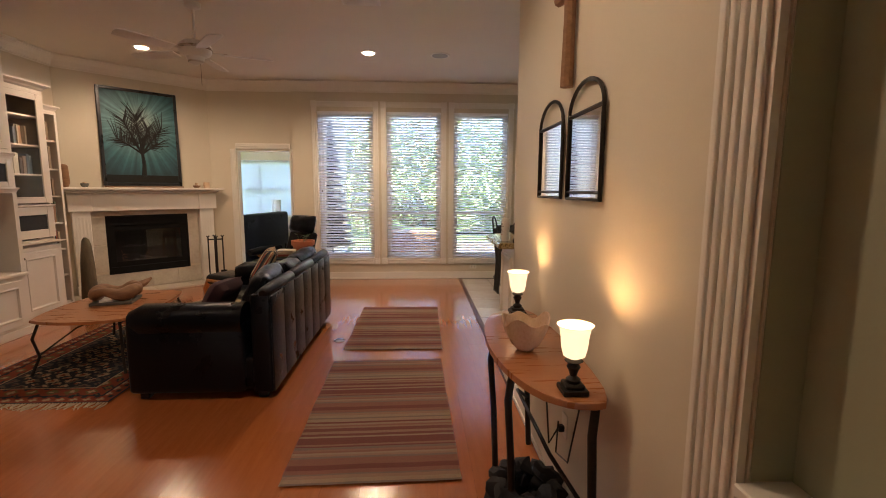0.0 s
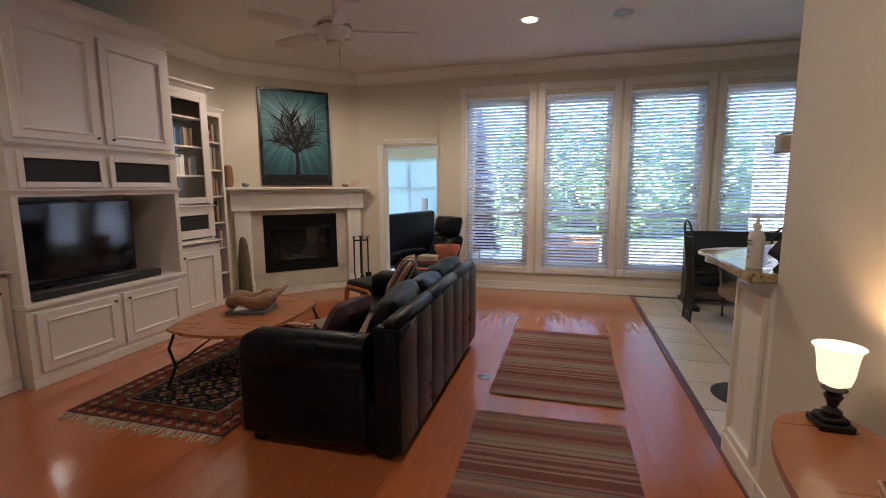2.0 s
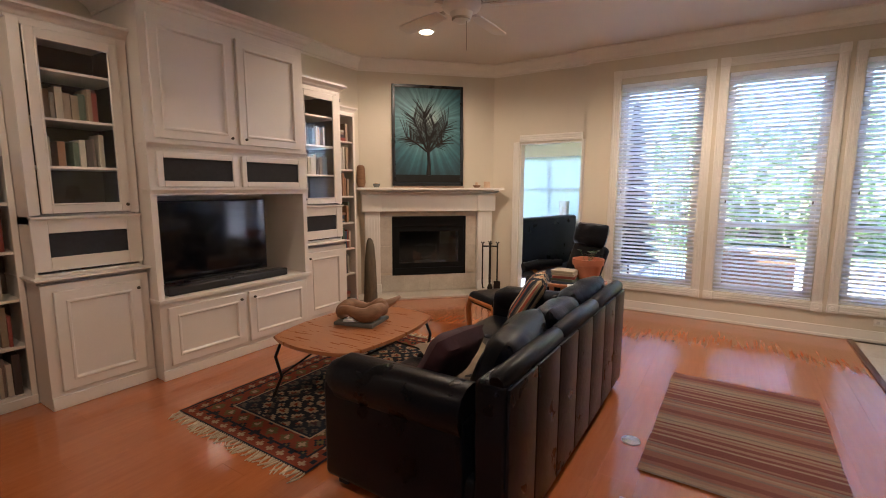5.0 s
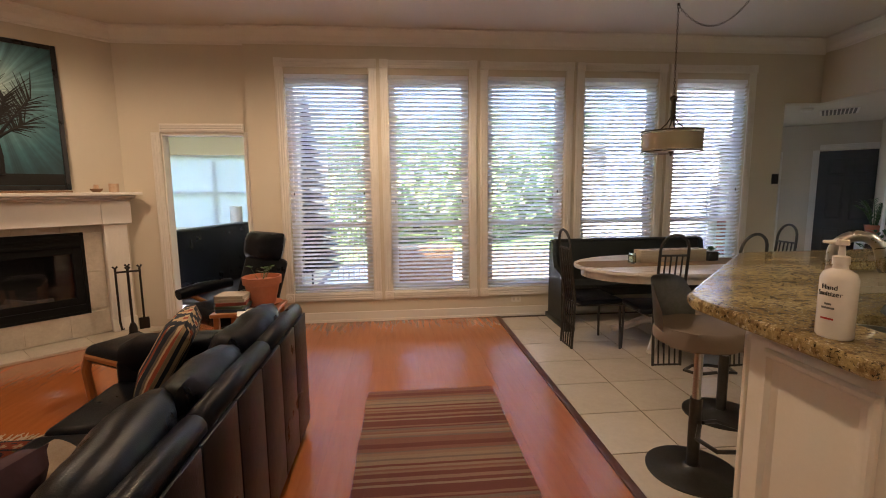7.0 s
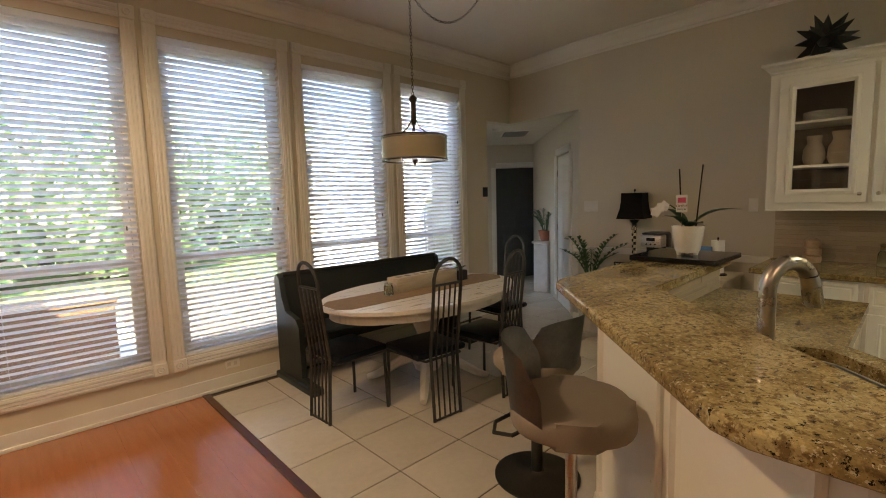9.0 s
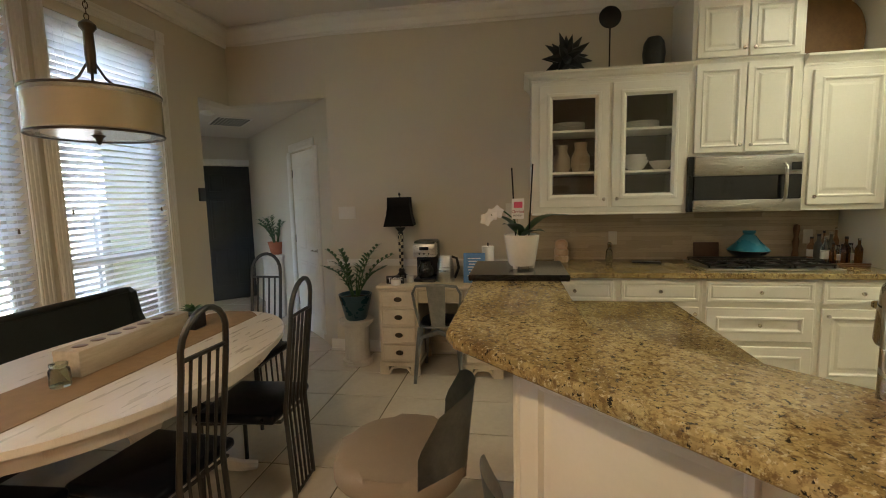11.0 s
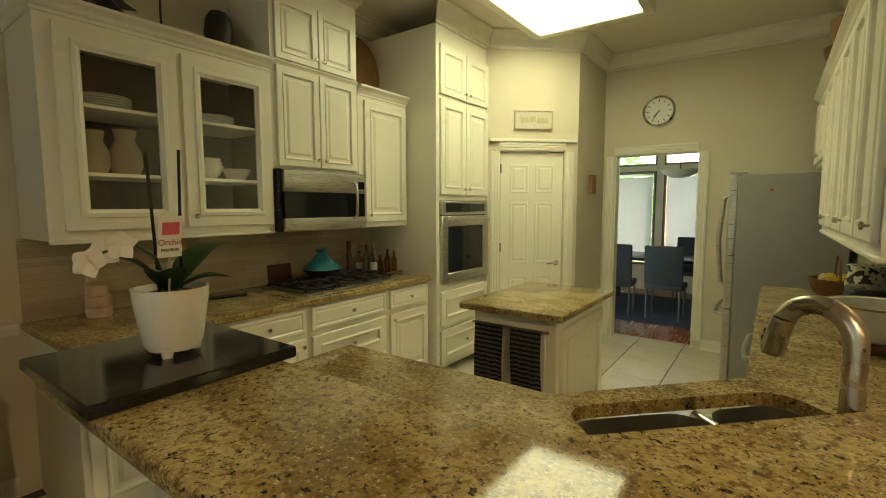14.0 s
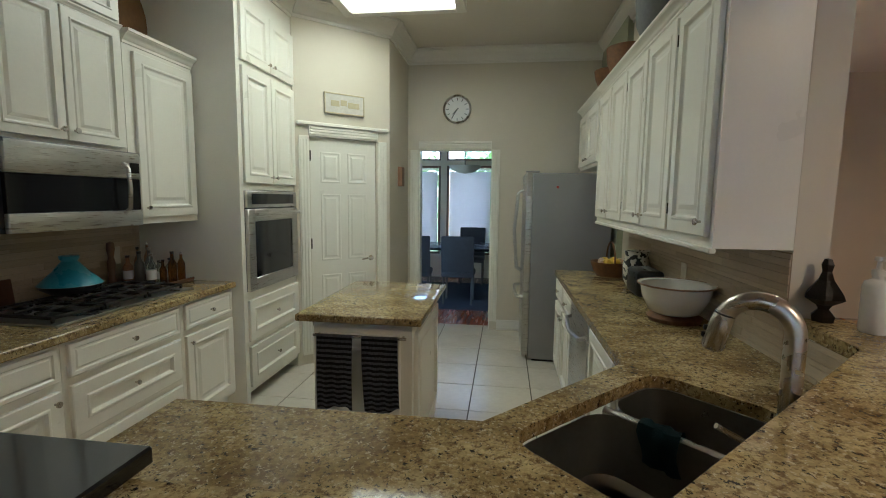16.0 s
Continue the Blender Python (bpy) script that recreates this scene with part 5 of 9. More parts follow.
def wrinkled(b, seed):
    """Sagging creases of worn leather."""
    for v in b.verts:
        c = v.co
        k = noise.noise(Vector((c.x * 7 + seed * 5, c.z * 3, seed))) + 0.6 * noise.noise(Vector((c.x * 20, c.z * 9 + c.x * 6, seed + 3)))
        c.y += 0.011 * k
        c.z += 0.014 * noise.noise(Vector((c.x * 4 + seed * 3, 0, 7)))
    return b


# local: x along the length, front towards -y
_SL = 2.06
_t = thing("sofa", pose(0.13, 5.48, 0, 0, 0, -90), "long black leather sofa with loose back cushions", "sofa")
part("base", box(BM(), 0.03, -0.98, 0.06, _SL - 0.03, -0.03, 0.30, 0.03, 3), M["leather"], _t)
_b = box(BM(), 0.0, -0.15, 0.05, _SL, -0.012, 0.755, 0.02, 3)
part("back_frame", _b, M["leather"], _t)
for _k in range(7):
    _a, _c = _k * _SL / 7, (_k + 1) * _SL / 7
    part("back_panel", box(BM(), _a + 0.004, -0.0115, 0.06, _c - 0.004, 0.002, 0.745, 0.006, 2), M["leather"], _t)
for _k in range(3):
    _a, _c = _k * _SL / 3 + 0.003, (_k + 1) * _SL / 3 - 0.003
    part("top_roll", tube(BM(), [(_a, -0.055, 0.757), (_a + 0.02, -0.055, 0.762), ((_a + _c) / 2, -0.055, 0.766), (_c - 0.02, -0.055, 0.762), (_c, -0.055, 0.757)], [0.03, 0.044, 0.046, 0.044, 0.03], 12), M["leather"], _t)
for _x in (0.0, _SL - 0.20):
    _b = box(BM(), _x, -1.0, 0.05, _x + 0.20, -0.2005, 0.56, 0.035, 3)
    part("arm", tube(_b, [(_x + 0.10, -0.98, 0.54), (_x + 0.10, -0.9, 0.555), (_x + 0.10, -0.21, 0.565)], [0.09, 0.12, 0.12], 14), M["leather"], _t)
for _k in range(3):
    _a = 0.205 + _k * (_SL - 0.41) / 3
    _w = (_SL - 0.41) / 3 - 0.006
    part("seat_cushion", box(BM(), _a, -1.0, 0.301, _a + _w, -0.30, 0.45, 0.045, 4), M["leather"], _t)
    _o = part("back_cushion", wrinkled(pillow(_w + 0.06, 0.47, 0.20, 26, 1.0, _k), _k), M["leather"], _t)
    _o.matrix_local = pose(_a + _w / 2, -0.235, 0.645 - 0.02 * (_k == 1), -24, (3, -4, 3)[_k], (-5, 2, 6)[_k])
    part("piping", tube(BM(), [(u * (_w + 0.06) / 2 * 0.78, 0.0, 0.226 - 0.012 * u * u) for u in (-1, -0.5, 0, 0.5, 1)], 0.005, 6), M["leather"], _o)
for _x in (0.08, _SL - 0.08):
    for _y in (-0.92, -0.1):
        part("foot", box(BM(), _x - 0.03, _y - 0.03, 0, _x + 0.03, _y + 0.03, 0.06, 0.004), M["black"], _t)
solid("patterned_cushion", pillow(0.50, 0.46, 0.15, 10), M["kilim"], "tan and rust patterned cushion on the sofa", "cushion", m=pose(-0.47, 5.08, 0.665, -30, 0, -74), smooth=True)
solid("dark_cushion", pillow(0.40, 0.34, 0.14, 10), mat("plum_cloth", (0.06, 0.022, 0.03), (0.04, 0.015, 0.02), 9, 0.9, bump=0.5), "dark plum cushion on the sofa", "cushion", m=pose(-0.40, 3.86, 0.63, -30, 0, -98), smooth=True)
# folded throw on the seat
_b = BM()
_g = [[_b.verts.new((-0.28 + 0.56 * i / 12, -0.22 + 0.44 * j / 9, 0.018 + 0.02 * noise.noise(Vector((i * 0.35, j * 0.45, 3))) + 0.012 * math.sin(i * 1.1))) for i in range(13)] for j in range(10)]
for j in range(9):
    for i in range(12):
        _b.faces.new((_g[j][i], _g[j][i + 1], _g[j + 1][i + 1], _g[j + 1][i]))
bmesh.ops.solidify(_b, geom=_b.faces[:], thickness=0.02)
solid("throw_blanket", _b, mat("cream_throw", (0.52, 0.44, 0.33), (0.40, 0.30, 0.20), 9, 0.95, bump=0.7, fine=200), "cream throw blanket folded on the sofa seat", "blanket", m=pose(-0.52, 4.25, 0.462, 0, 4, -25), smooth=True)

# leather recliner and its footstool
def recliner_base(t, z):
    b = BM()
    tube(b, [(0.30 * math.cos(a * math.pi / 12), 0.30 * math.sin(a * math.pi / 12), 0.02) for a in range(24)], 0.02, 8, True)
    part("ring_base", b, M["amber_wood"], t, "round bentwood base")
    part("post", tube(BM(), [(0, 0, 0.03), (0, 0, z)], 0.03, 10), M["amber_wood"], t)
    part("cross_bar", tube(tube(BM(), [(-0.3, 0, 0.045), (0.3, 0, 0.045)], 0.016, 8), [(0, -0.3, 0.045), (0, 0.3, 0.045)], 0.016, 8), M["amber_wood"], t)


_t = thing("recliner", pose(-0.84, 7.02, 0, 0, 0, -38), "black leather swivel recliner with a bentwood base", "armchair")
recliner_base(_t, 0.32)
part("seat", box(BM(), -0.28, -0.34, 0.32, 0.28, 0.24, 0.47, 0.055, 4), M["leather"], _t)
_b = box(BM(), -0.28, -0.055, 0.0, 0.28, 0.065, 0.44, 0.05, 4)
_o = part("backrest", _b, M["leather"], _t)
_o.matrix_local = pose(0, 0.24, 0.42, -20)
_o = part("head_cushion", pillow(0.56, 0.28, 0.17, 10), M["leather"], _t)
_o.matrix_local = pose(0, 0.37, 0.945, -14)
for _s in (-1, 1):
    part("armrest", tube(BM(), [(_s * 0.33, -0.32, 0.55), (_s * 0.34, -0.1, 0.575), (_s * 0.33, 0.2, 0.58)], [0.05, 0.06, 0.045], 10), M["leather"], _t)
    part("arm_frame", tube(BM(), [(_s * 0.32, 0.1, 0.36), (_s * 0.36, -0.05, 0.42), (_s * 0.34, -0.2, 0.53)], 0.022, 8), M["amber_wood"], _t)
_t = thing("footstool", pose(-1.18, 6.02, 0, 0, 0, -30), "black leather footstool with bentwood sides", "footstool")
part("cushion", box(BM(), -0.25, -0.2, 0.30, 0.25, 0.2, 0.43, 0.055, 4), M["leather"], _t)
part("wood_band", tube(BM(), [(-0.27, -0.15, 0.0), (-0.27, -0.17, 0.25), (-0.2, -0.18, 0.36), (0.2, -0.18, 0.36), (0.27, -0.17, 0.25), (0.27, -0.15, 0.0)], 0.03, 8), M["amber_wood"], _t, "curved honey-coloured wooden side")
part("wood_band", tube(BM(), [(-0.27, 0.15, 0.0), (-0.27, 0.17, 0.25), (-0.2, 0.18, 0.34), (0.2, 0.18, 0.34), (0.27, 0.17, 0.25), (0.27, 0.15, 0.0)], 0.03, 8), M["amber_wood"], _t, "curved honey-coloured wooden side")

# side table with books and a plant behind the sofa's far arm
_t = thing("side_table", pose(-0.50, 6.45, 0), "small square wooden side table behind the sofa", "table")
part("tabletop", box(BM(), -0.24, -0.22, 0.52, 0.24, 0.22, 0.55, 0.006), M["wood_table"], _t)
for _x in (-0.2, 0.2):
    for _y in (-0.18, 0.18):
        part("leg", box(BM(), _x - 0.02, _y - 0.02, 0, _x + 0.02, _y + 0.02, 0.5195, 0.003), M["wood_table"], _t)
for _k in range(5):
    solid("book", box(BM(), -0.11, -0.09, 0, 0.11, 0.09, 0.026, 0.003), M["book"], "book in a stack on the side table", "book", "books on the side table", m=pose(-0.60, 6.36, 0.5505 + _k * 0.0262, 0, 0, (3, -5, 8, 2, -3)[_k]))
solid("magazine", box(BM(), -0.13, -0.095, 0, 0.13, 0.095, 0.008, 0.002), M["paper"], "white magazine lying on the side table", "magazine", m=pose(-0.41, 6.27, 0.5505, 0, 0, 18))
_t = thing("potted_plant", pose(-0.42, 6.52, 0.551), "low green plant in a terracotta pot", "plant")
part("pot", lathe(BM(), [(0.095, 0), (0.135, 0.17), (0.15, 0.175), (0.155, 0.235), (0.14, 0.235), (0.13, 0.20), (0, 0.20)], 28), M["terracotta"], _t)
part("saucer", lathe(BM(), [(0.0, 0), (0.12, -0.0), (0.15, 0.02), (0.14, 0.02), (0.1, 0.006)], 28), M["terracotta"], _t)


def leaf_blade(b, base, tip, w, bend=0.3, n=5, up=(0, 0, 1)):
    base, tip = Vector(base), Vector(tip)
    d = tip - base
    side = d.cross(Vector(up)).normalized()
    nn = side.cross(d).normalized()
    rows = []
    for i in range(n + 1):
        f = i / n
        c = base.lerp(tip, f) + nn * bend * d.length * math.sin(math.pi * f) * 0.5
        k = w * math.sin(math.pi * min(0.98, max(0.03, f ** 0.8))) / 2
        rows.append((b.verts.new(c - side * k), b.verts.new(c - nn * k * 0.25), b.verts.new(c + side * k)))
    for p, q in zip(rows, rows[1:]):
        b.faces.new((p[0], p[1], q[1], q[0])), b.faces.new((p[1], p[2], q[2], q[1]))


_r = random.Random(4)
for _k in range(9):
    _a = _r.uniform(0, 6.28)
    _rr, _h = _r.uniform(0.02, 0.06), _r.uniform(0.03, 0.10)
    _tip = Vector((_rr * math.cos(_a) + 0.04 * math.cos(_a), _rr * math.sin(_a) + 0.04 * math.sin(_a), 0.225 + _h))
    _b = tube(BM(), [(_rr * 0.5 * math.cos(_a), _rr * 0.5 * math.sin(_a), 0.195), _tip], 0.002, 4)
    for _j in range(3):
        _c = _a + (_j - 1) * 1.3
        leaf_blade(_b, _tip, _tip + Vector((0.045 * math.cos(_c), 0.045 * math.sin(_c), 0.015)), 0.03)
    part("stem", _b, M["leaf"], _t)

# console table against the wall
_t = thing("console_table", pose(CW - 0.004, 2.30, 0), "half-moon wooden console table with black iron legs", "table")
_pl = [(-0.10 - 0.27 * math.sin(math.pi * i / 24) ** 0.8, 0.60 * math.cos(math.pi * i / 24)) for i in range(25)]
_pl += [(-0.10 + 0.095 * math.sin(math.pi * i / 16) ** 0.6, -0.60 * math.cos(math.pi * i / 16)) for i in range(1, 16)]
part("tabletop", prism(BM(), _pl, 0.755, 0.782, 0.006), M["wood_table"], _t)
for _x, _y in ((-0.06, -0.50), (-0.06, 0.50), (-0.30, -0.22), (-0.30, 0.22)):
    part("leg", tube(BM(), [(_x, _y, 0.754), (_x - 0.02, _y * 1.04, 0.62), (_x, _y, 0.35), (_x + 0.015, _y * 0.97, 0.0)], 0.016, 10), M["iron"], _t)
part("stretcher", tube(BM(), [(-0.055, -0.50, 0.28), (-0.16, -0.3, 0.42), (-0.16, 0.3, 0.42), (-0.055, 0.50, 0.28)], 0.009, 8), M["iron"], _t)


def table_lamp(x, y):
    t = thing("table_lamp", pose(x, y, 0.7825) @ Matrix.Scale(0.80, 4), "lit small lamp with frosted glass shade and black base", "lamp", "lamps on the console table")
    part("foot", box(box(BM(), -0.055, -0.055, 0, 0.055, 0.055, 0.025, 0.004), -0.042, -0.042, 0.025, 0.042, 0.042, 0.045, 0.006), M["iron"], t)
    part("stem", lathe(BM(), [(0.028, 0.045), (0.032, 0.06), (0.014, 0.075), (0.022, 0.10), (0.03, 0.115), (0.02, 0.128), (0.04, 0.142), (0.03, 0.15), (0, 0.152)], 18), M["iron"], t)
    b = lathe(BM(), [(0.022, 0.152), (0.046, 0.165), (0.055, 0.20), (0.060, 0.25), (0.066, 0.285), (0.078, 0.30), (0.076, 0.302), (0.062, 0.287), (0.056, 0.25), (0.05, 0.20), (0.02, 0.158)], 28)
    part("shade", b, M["shade_glow"], t, "glowing frosted glass tulip shade")
    return t


table_lamp(1.673, 1.79), table_lamp(1.697, 2.80)
_b = BM()
_r = random.Random(6)
_n = 36
_prof = [(0.05, 0), (0.10, 0.03), (0.145, 0.08), (0.165, 0.13), (0.155, 0.13), (0.13, 0.085), (0.085, 0.04), (0.0, 0.03)]
lathe(_b, _prof, _n)
for _v in _b.verts:
    _a = math.atan2(_v.co.y, _v.co.x)
    if _v.co.z > 0.06:
        _v.co.z += (_v.co.z - 0.06) * 0.35 * (math.sin(_a * 5) * 0.5 + math.sin(_a * 3 + 1) * 0.5)
        _v.co.xy *= 1 + 0.05 * math.sin(_a * 5 + 1)
solid("alabaster_bowl", _b, M["alabaster"], "carved alabaster bowl with a wavy rim on the console table", "bowl", m=pose(1.606, 2.218, 0.783) @ Matrix.Diagonal((0.63, 0.63, 1.05, 1)), smooth=True)


# arched mirrors
def arched_mirror(y0, y1, label):
    w = y1 - y0
    t = thing("wall_mirror", pose(CW - 0.001, y1, 1.44, 0, 0, -90), label, "mirror", "arched mirrors on the console wall")
    c = w / 2
    # each side is an arc struck from beyond the other one, so that they meet in a point
    half = [(0, 0, 0), (0, 0, 0.36)] + [(c * (1 - math.cos(math.pi * 0.5 * i / 8)) * 0.86 + c * 0.14 * i / 8, 0, 0.36 + 0.115 * math.sin(math.pi * 0.5 * i / 8) ** 0.95) for i in range(1, 9)]
    other = [(w - x, 0, z) for x, _, z in half[::-1]][1:]
    part("iron_frame", tube(BM(), [(x, -0.015, z) for x, _, z in half + other], 0.0085, 8, True), M["iron"], t, "dark iron arched frame")
    part("crossbar", tube(BM(), [(0, -0.015, 0.355), (w, -0.015, 0.355)], 0.008, 8), M["iron"], t)
    part("lower_bar", tube(BM(), [(0, -0.015, 0.028), (w, -0.015, 0.028)], 0.006, 8), M["iron"], t)
    part("mirror_glass", box(BM(), 0.008, -0.012, 0.008, w - 0.008, -0.006, 0.352), M["mirror"], t, "mirror glass")
    return t


arched_mirror(2.46, 2.855, "small arched wall mirror in a dark iron frame")
arched_mirror(1.985, 2.37, "larger arched wall mirror in a dark iron frame")
_b = BM()
tube(_b, [(0, -0.02, 0), (0.01, -0.02, 0.3), (0.0, -0.02, 0.62)], [0.03, 0.026, 0.03], 8)
tube(_b, [(-0.16, -0.02, 0.42), (0, -0.02, 0.40), (0.17, -0.02, 0.44)], [0.025, 0.03, 0.022], 8)
solid("wooden_cross", _b, M["driftwood"], "rough wooden cross hanging above the mirrors", "cross", m=pose(CW - 0.012, 2.38, 1.93, 0, 0, -90), smooth=True)
_t = thing("wall_outlet", pose(CW - 0.001, 2.30, 0.38, 0, 0, -90), "white wall outlet with a black plug", "outlet")
part("plate", box(BM(), -0.035, -0.006, -0.057, 0.035, -0.0005, 0.057, 0.002), M["white_plastic"], _t)
part("plug", box(BM(), -0.015, -0.035, -0.03, 0.015, -0.0065, 0.0, 0.004), M["black"], _t)
part("cord", tube(BM(), [(0, -0.034, -0.015), (-0.05, -0.06, -0.12), (-0.12, -0.06, 0.1), (-0.2, -0.05, 0.3), (-0.22, -0.04, 0.37)], 0.004, 6), M["black"], _t)
part("cord", tube(BM(), [(0, -0.034, 0.02), (0.06, -0.06, -0.1), (0.22, -0.06, -0.05), (0.33, -0.06, 0.25), (0.36, -0.05, 0.37)], 0.004, 6), M["black"], _t)
# black ruffled basket under the console
_b = BM()
for _k in range(3):
    tube(_b, [((0.13 + 0.02 * math.sin(a * 2.1 + _k)) * math.cos(a * math.pi / 18), (0.13 + 0.02 * math.sin(a * 2.1 + _k)) * math.sin(a * math.pi / 18), 0.05 + _k * 0.06 + 0.012 * math.sin(a * 1.7)) for a in range(36)], [0.035 + 0.01 * math.sin(a * 2.5) for a in range(36)], 8, True)
solid("black_basket", _b, M["cloth_dark"], "black ruffled ring basket on the floor under the console", "basket", m=pose(1.62, 2.18, 0.0), smooth=True)

# ceiling fan
_t = thing("ceiling_fan", pose(-0.90, 4.80, H), "white ceiling fan with five pale blades, at rest", "ceiling fan")
part("canopy", lathe(BM(), [(0.07, 0), (0.065, -0.04), (0.02, -0.06), (0, -0.06)], 20), M["fan"], _t)
part("downrod", tube(BM(), [(0, 0, -0.05), (0, 0, -0.33)], 0.012, 10), M["fan"], _t)
part("motor_housing", lathe(BM(), [(0.03, -0.32), (0.10, -0.34), (0.135, -0.37), (0.14, -0.42), (0.125, -0.45), (0.08, -0.47), (0.06, -0.52), (0.02, -0.54), (0, -0.54)], 28), M["fan"], _t)
part("trim_band", lathe(BM(), [(0.1405, -0.385), (0.145, -0.39), (0.145, -0.405), (0.1405, -0.41)], 28), M["nickel"], _t, "polished metal band")
part("switch_cup", lathe(BM(), [(0.0605, -0.485), (0.066, -0.49), (0.066, -0.515), (0.0605, -0.52)], 24), M["nickel"], _t, "polished metal cup")
part("pull_chain", tube(BM(), [(0.04, 0, -0.53), (0.042, 0, -0.72)], 0.0015, 5), M["bronze"], _t)
for _k in range(5):
    _b = prism(BM(), [(0.20, -0.05), (0.35, -0.065), (0.62, -0.07), (0.66, -0.05), (0.67, 0), (0.66, 0.05), (0.62, 0.07), (0.35, 0.065), (0.20, 0.05)], -0.005, 0.005, 0.002)
    _o = part("blade", _b, M["fan"], _t)
    _o.matrix_local = pose(0, 0, -0.43, 0, 0, 20 + 72 * _k) @ pose(0, 0, 0, 11)
    _o2 = part("blade_iron", box(BM(), 0.10, -0.018, 0.006, 0.27, 0.018, 0.014, 0.002), M["nickel"], _o)
for _x, _y in ((-2.14, 6.17), (0.53, 6.20)):
    _t = thing("recessed_light", pose(_x, _y, H), "lit round recessed ceiling light", "ceiling light", "recessed ceiling lights")
    part("trim_ring", lathe(BM(), [(0.07, -0.002), (0.095, -0.002), (0.092, -0.010), (0.072, -0.012)], 28), M["fan"], _t)
    part("lens", lathe(BM(), [(0.068, -0.0125), (0.06, -0.018), (0, -0.022)], 24), M["can_white"], _t, "glowing warm lens")
_t = thing("ceiling_speaker", pose(1.41, 6.26, H), "round grey speaker grille in the ceiling", "speaker")
part("ring", lathe(BM(), [(0.10, -0.001), (0.12, -0.001), (0.118, -0.008), (0.10, -0.008)], 28), M["fan"], _t)
part("grille", lathe(BM(), [(0.099, -0.0085), (0.097, -0.012), (0, -0.014)], 24), M["grey_steel"], _t)
_t = thing("ceiling_vent", pose(0.63, 4.65, H), "white slatted air vent in the ceiling", "vent")
part("frame", quad_frame(BM(), -0.17, -0.008, 0.17, -0.001, 0.002, -0.09, 0.09), M["fan"], _t)
# black sheet stands in for the shade between the vent slats
part("backing", box(BM(), -0.166, -0.086, -0.0035, 0.166, 0.086, -0.0022), M["soot"], _t, "dark sheet for the unlit gap behind the slats")
for _k in range(7):
    part("slat", box(BM(), -0.15, -0.075 + _k * 0.024, -0.014, 0.15, -0.069 + _k * 0.024, -0.004), M["fan"], _t)

# torchiere and black desk
_t = thing("floor_lamp", pose(-0.376, 1.738, -0.0), "wooden torchiere floor lamp with a white bowl shade", "lamp")
part("base", lathe(BM(), [(0.15, 0), (0.15, 0.02), (0.06, 0.05), (0.03, 0.08), (0, 0.08)], 24), M["iron"], _t)
part("pole", tube(BM(), [(0, 0, 0.07), (0, 0, 0.92), (0, 0, 1.42)], [0.026, 0.026, 0.024], 12), M["amber_wood"], _t)
part("collar", lathe(BM(), [(0.03, 1.41), (0.02, 1.44), (0.035, 1.47), (0.06, 1.52), (0.085, 1.57), (0, 1.57)], 20), M["iron"], _t)
part("bowl_shade", lathe(BM(), [(0.06, 1.571), (0.09, 1.60), (0.125, 1.69), (0.138, 1.745), (0.133, 1.75), (0.08, 1.61), (0.0, 1.585)], 28), M["white_ceramic"], _t, "white glass bowl shade")
_t = thing("desk", pose(-2.30, 1.22, 0), "black lacquered desk with tapered legs", "desk")
part("top", box(BM(), 0, 0, 0.715, 1.62, 0.86, 0.75, 0.006, 2), M["piano"], _t)
part("apron", box(BM(), 0.03, 0.03, 0.55, 1.59, 0.83, 0.7145, 0.004), M["piano"], _t)
for _x in (0.07, 1.55):
    for _y in (0.07, 0.79):
        part("leg", lathe(BM(), [(0.022, 0), (0.04, 0.54), (0, 0.545)], 4, (_x, _y, 0)), M["piano"], _t)
part("back_rail", box(BM(), 0.0, 0.845, 0.7505, 0.45, 0.86, 0.80, 0.003), M["piano"], _t)
solid("brass_dish", lathe(BM(), [(0.04, 0), (0.06, 0.015), (0.058, 0.02), (0, 0.01)], 20), mat("brass", (0.6, 0.4, 0.15), None, 8, 0.3, 1.0), "small brass dish on the black desk", "dish", m=pose(-0.95, 1.55, 0.7505), smooth=True)
_t = thing("light_switch", pose(WX + 0.001, 2.25, 1.42, 0, 0, 90), "white triple light switch plate", "light switch")
part("plate", box(BM(), -0.08, -0.006, -0.058, 0.08, -0.0005, 0.058, 0.002), M["white_plastic"], _t)
for _k in (-1, 0, 1):
    part("rocker", box(BM(), _k * 0.046 - 0.016, -0.010, -0.03, _k * 0.046 + 0.016, -0.0065, 0.03, 0.002), M["white_plastic"], _t)
solid("floor_outlet", lathe(BM(), [(0.055, 0), (0.053, 0.006), (0.03, 0.008), (0, 0.008)], 20), M["nickel"], "round metal floor outlet cover", "outlet", m=pose(0.36, 4.68, 0.0005), smooth=True)
_t = thing("wall_outlet", pose(2.05, NY - 0.001, 0.2), "white wall outlet above the baseboard", "outlet")
part("plate", box(BM(), -0.057, -0.006, -0.035, 0.057, -0.0005, 0.035, 0.002), M["white_plastic"], _t)
for _x in (-0.025, 0.025):
    part("socket", box(BM(), _x - 0.013, -0.008, -0.016, _x + 0.013, -0.0065, 0.016, 0.001), M["plaster"], _t)

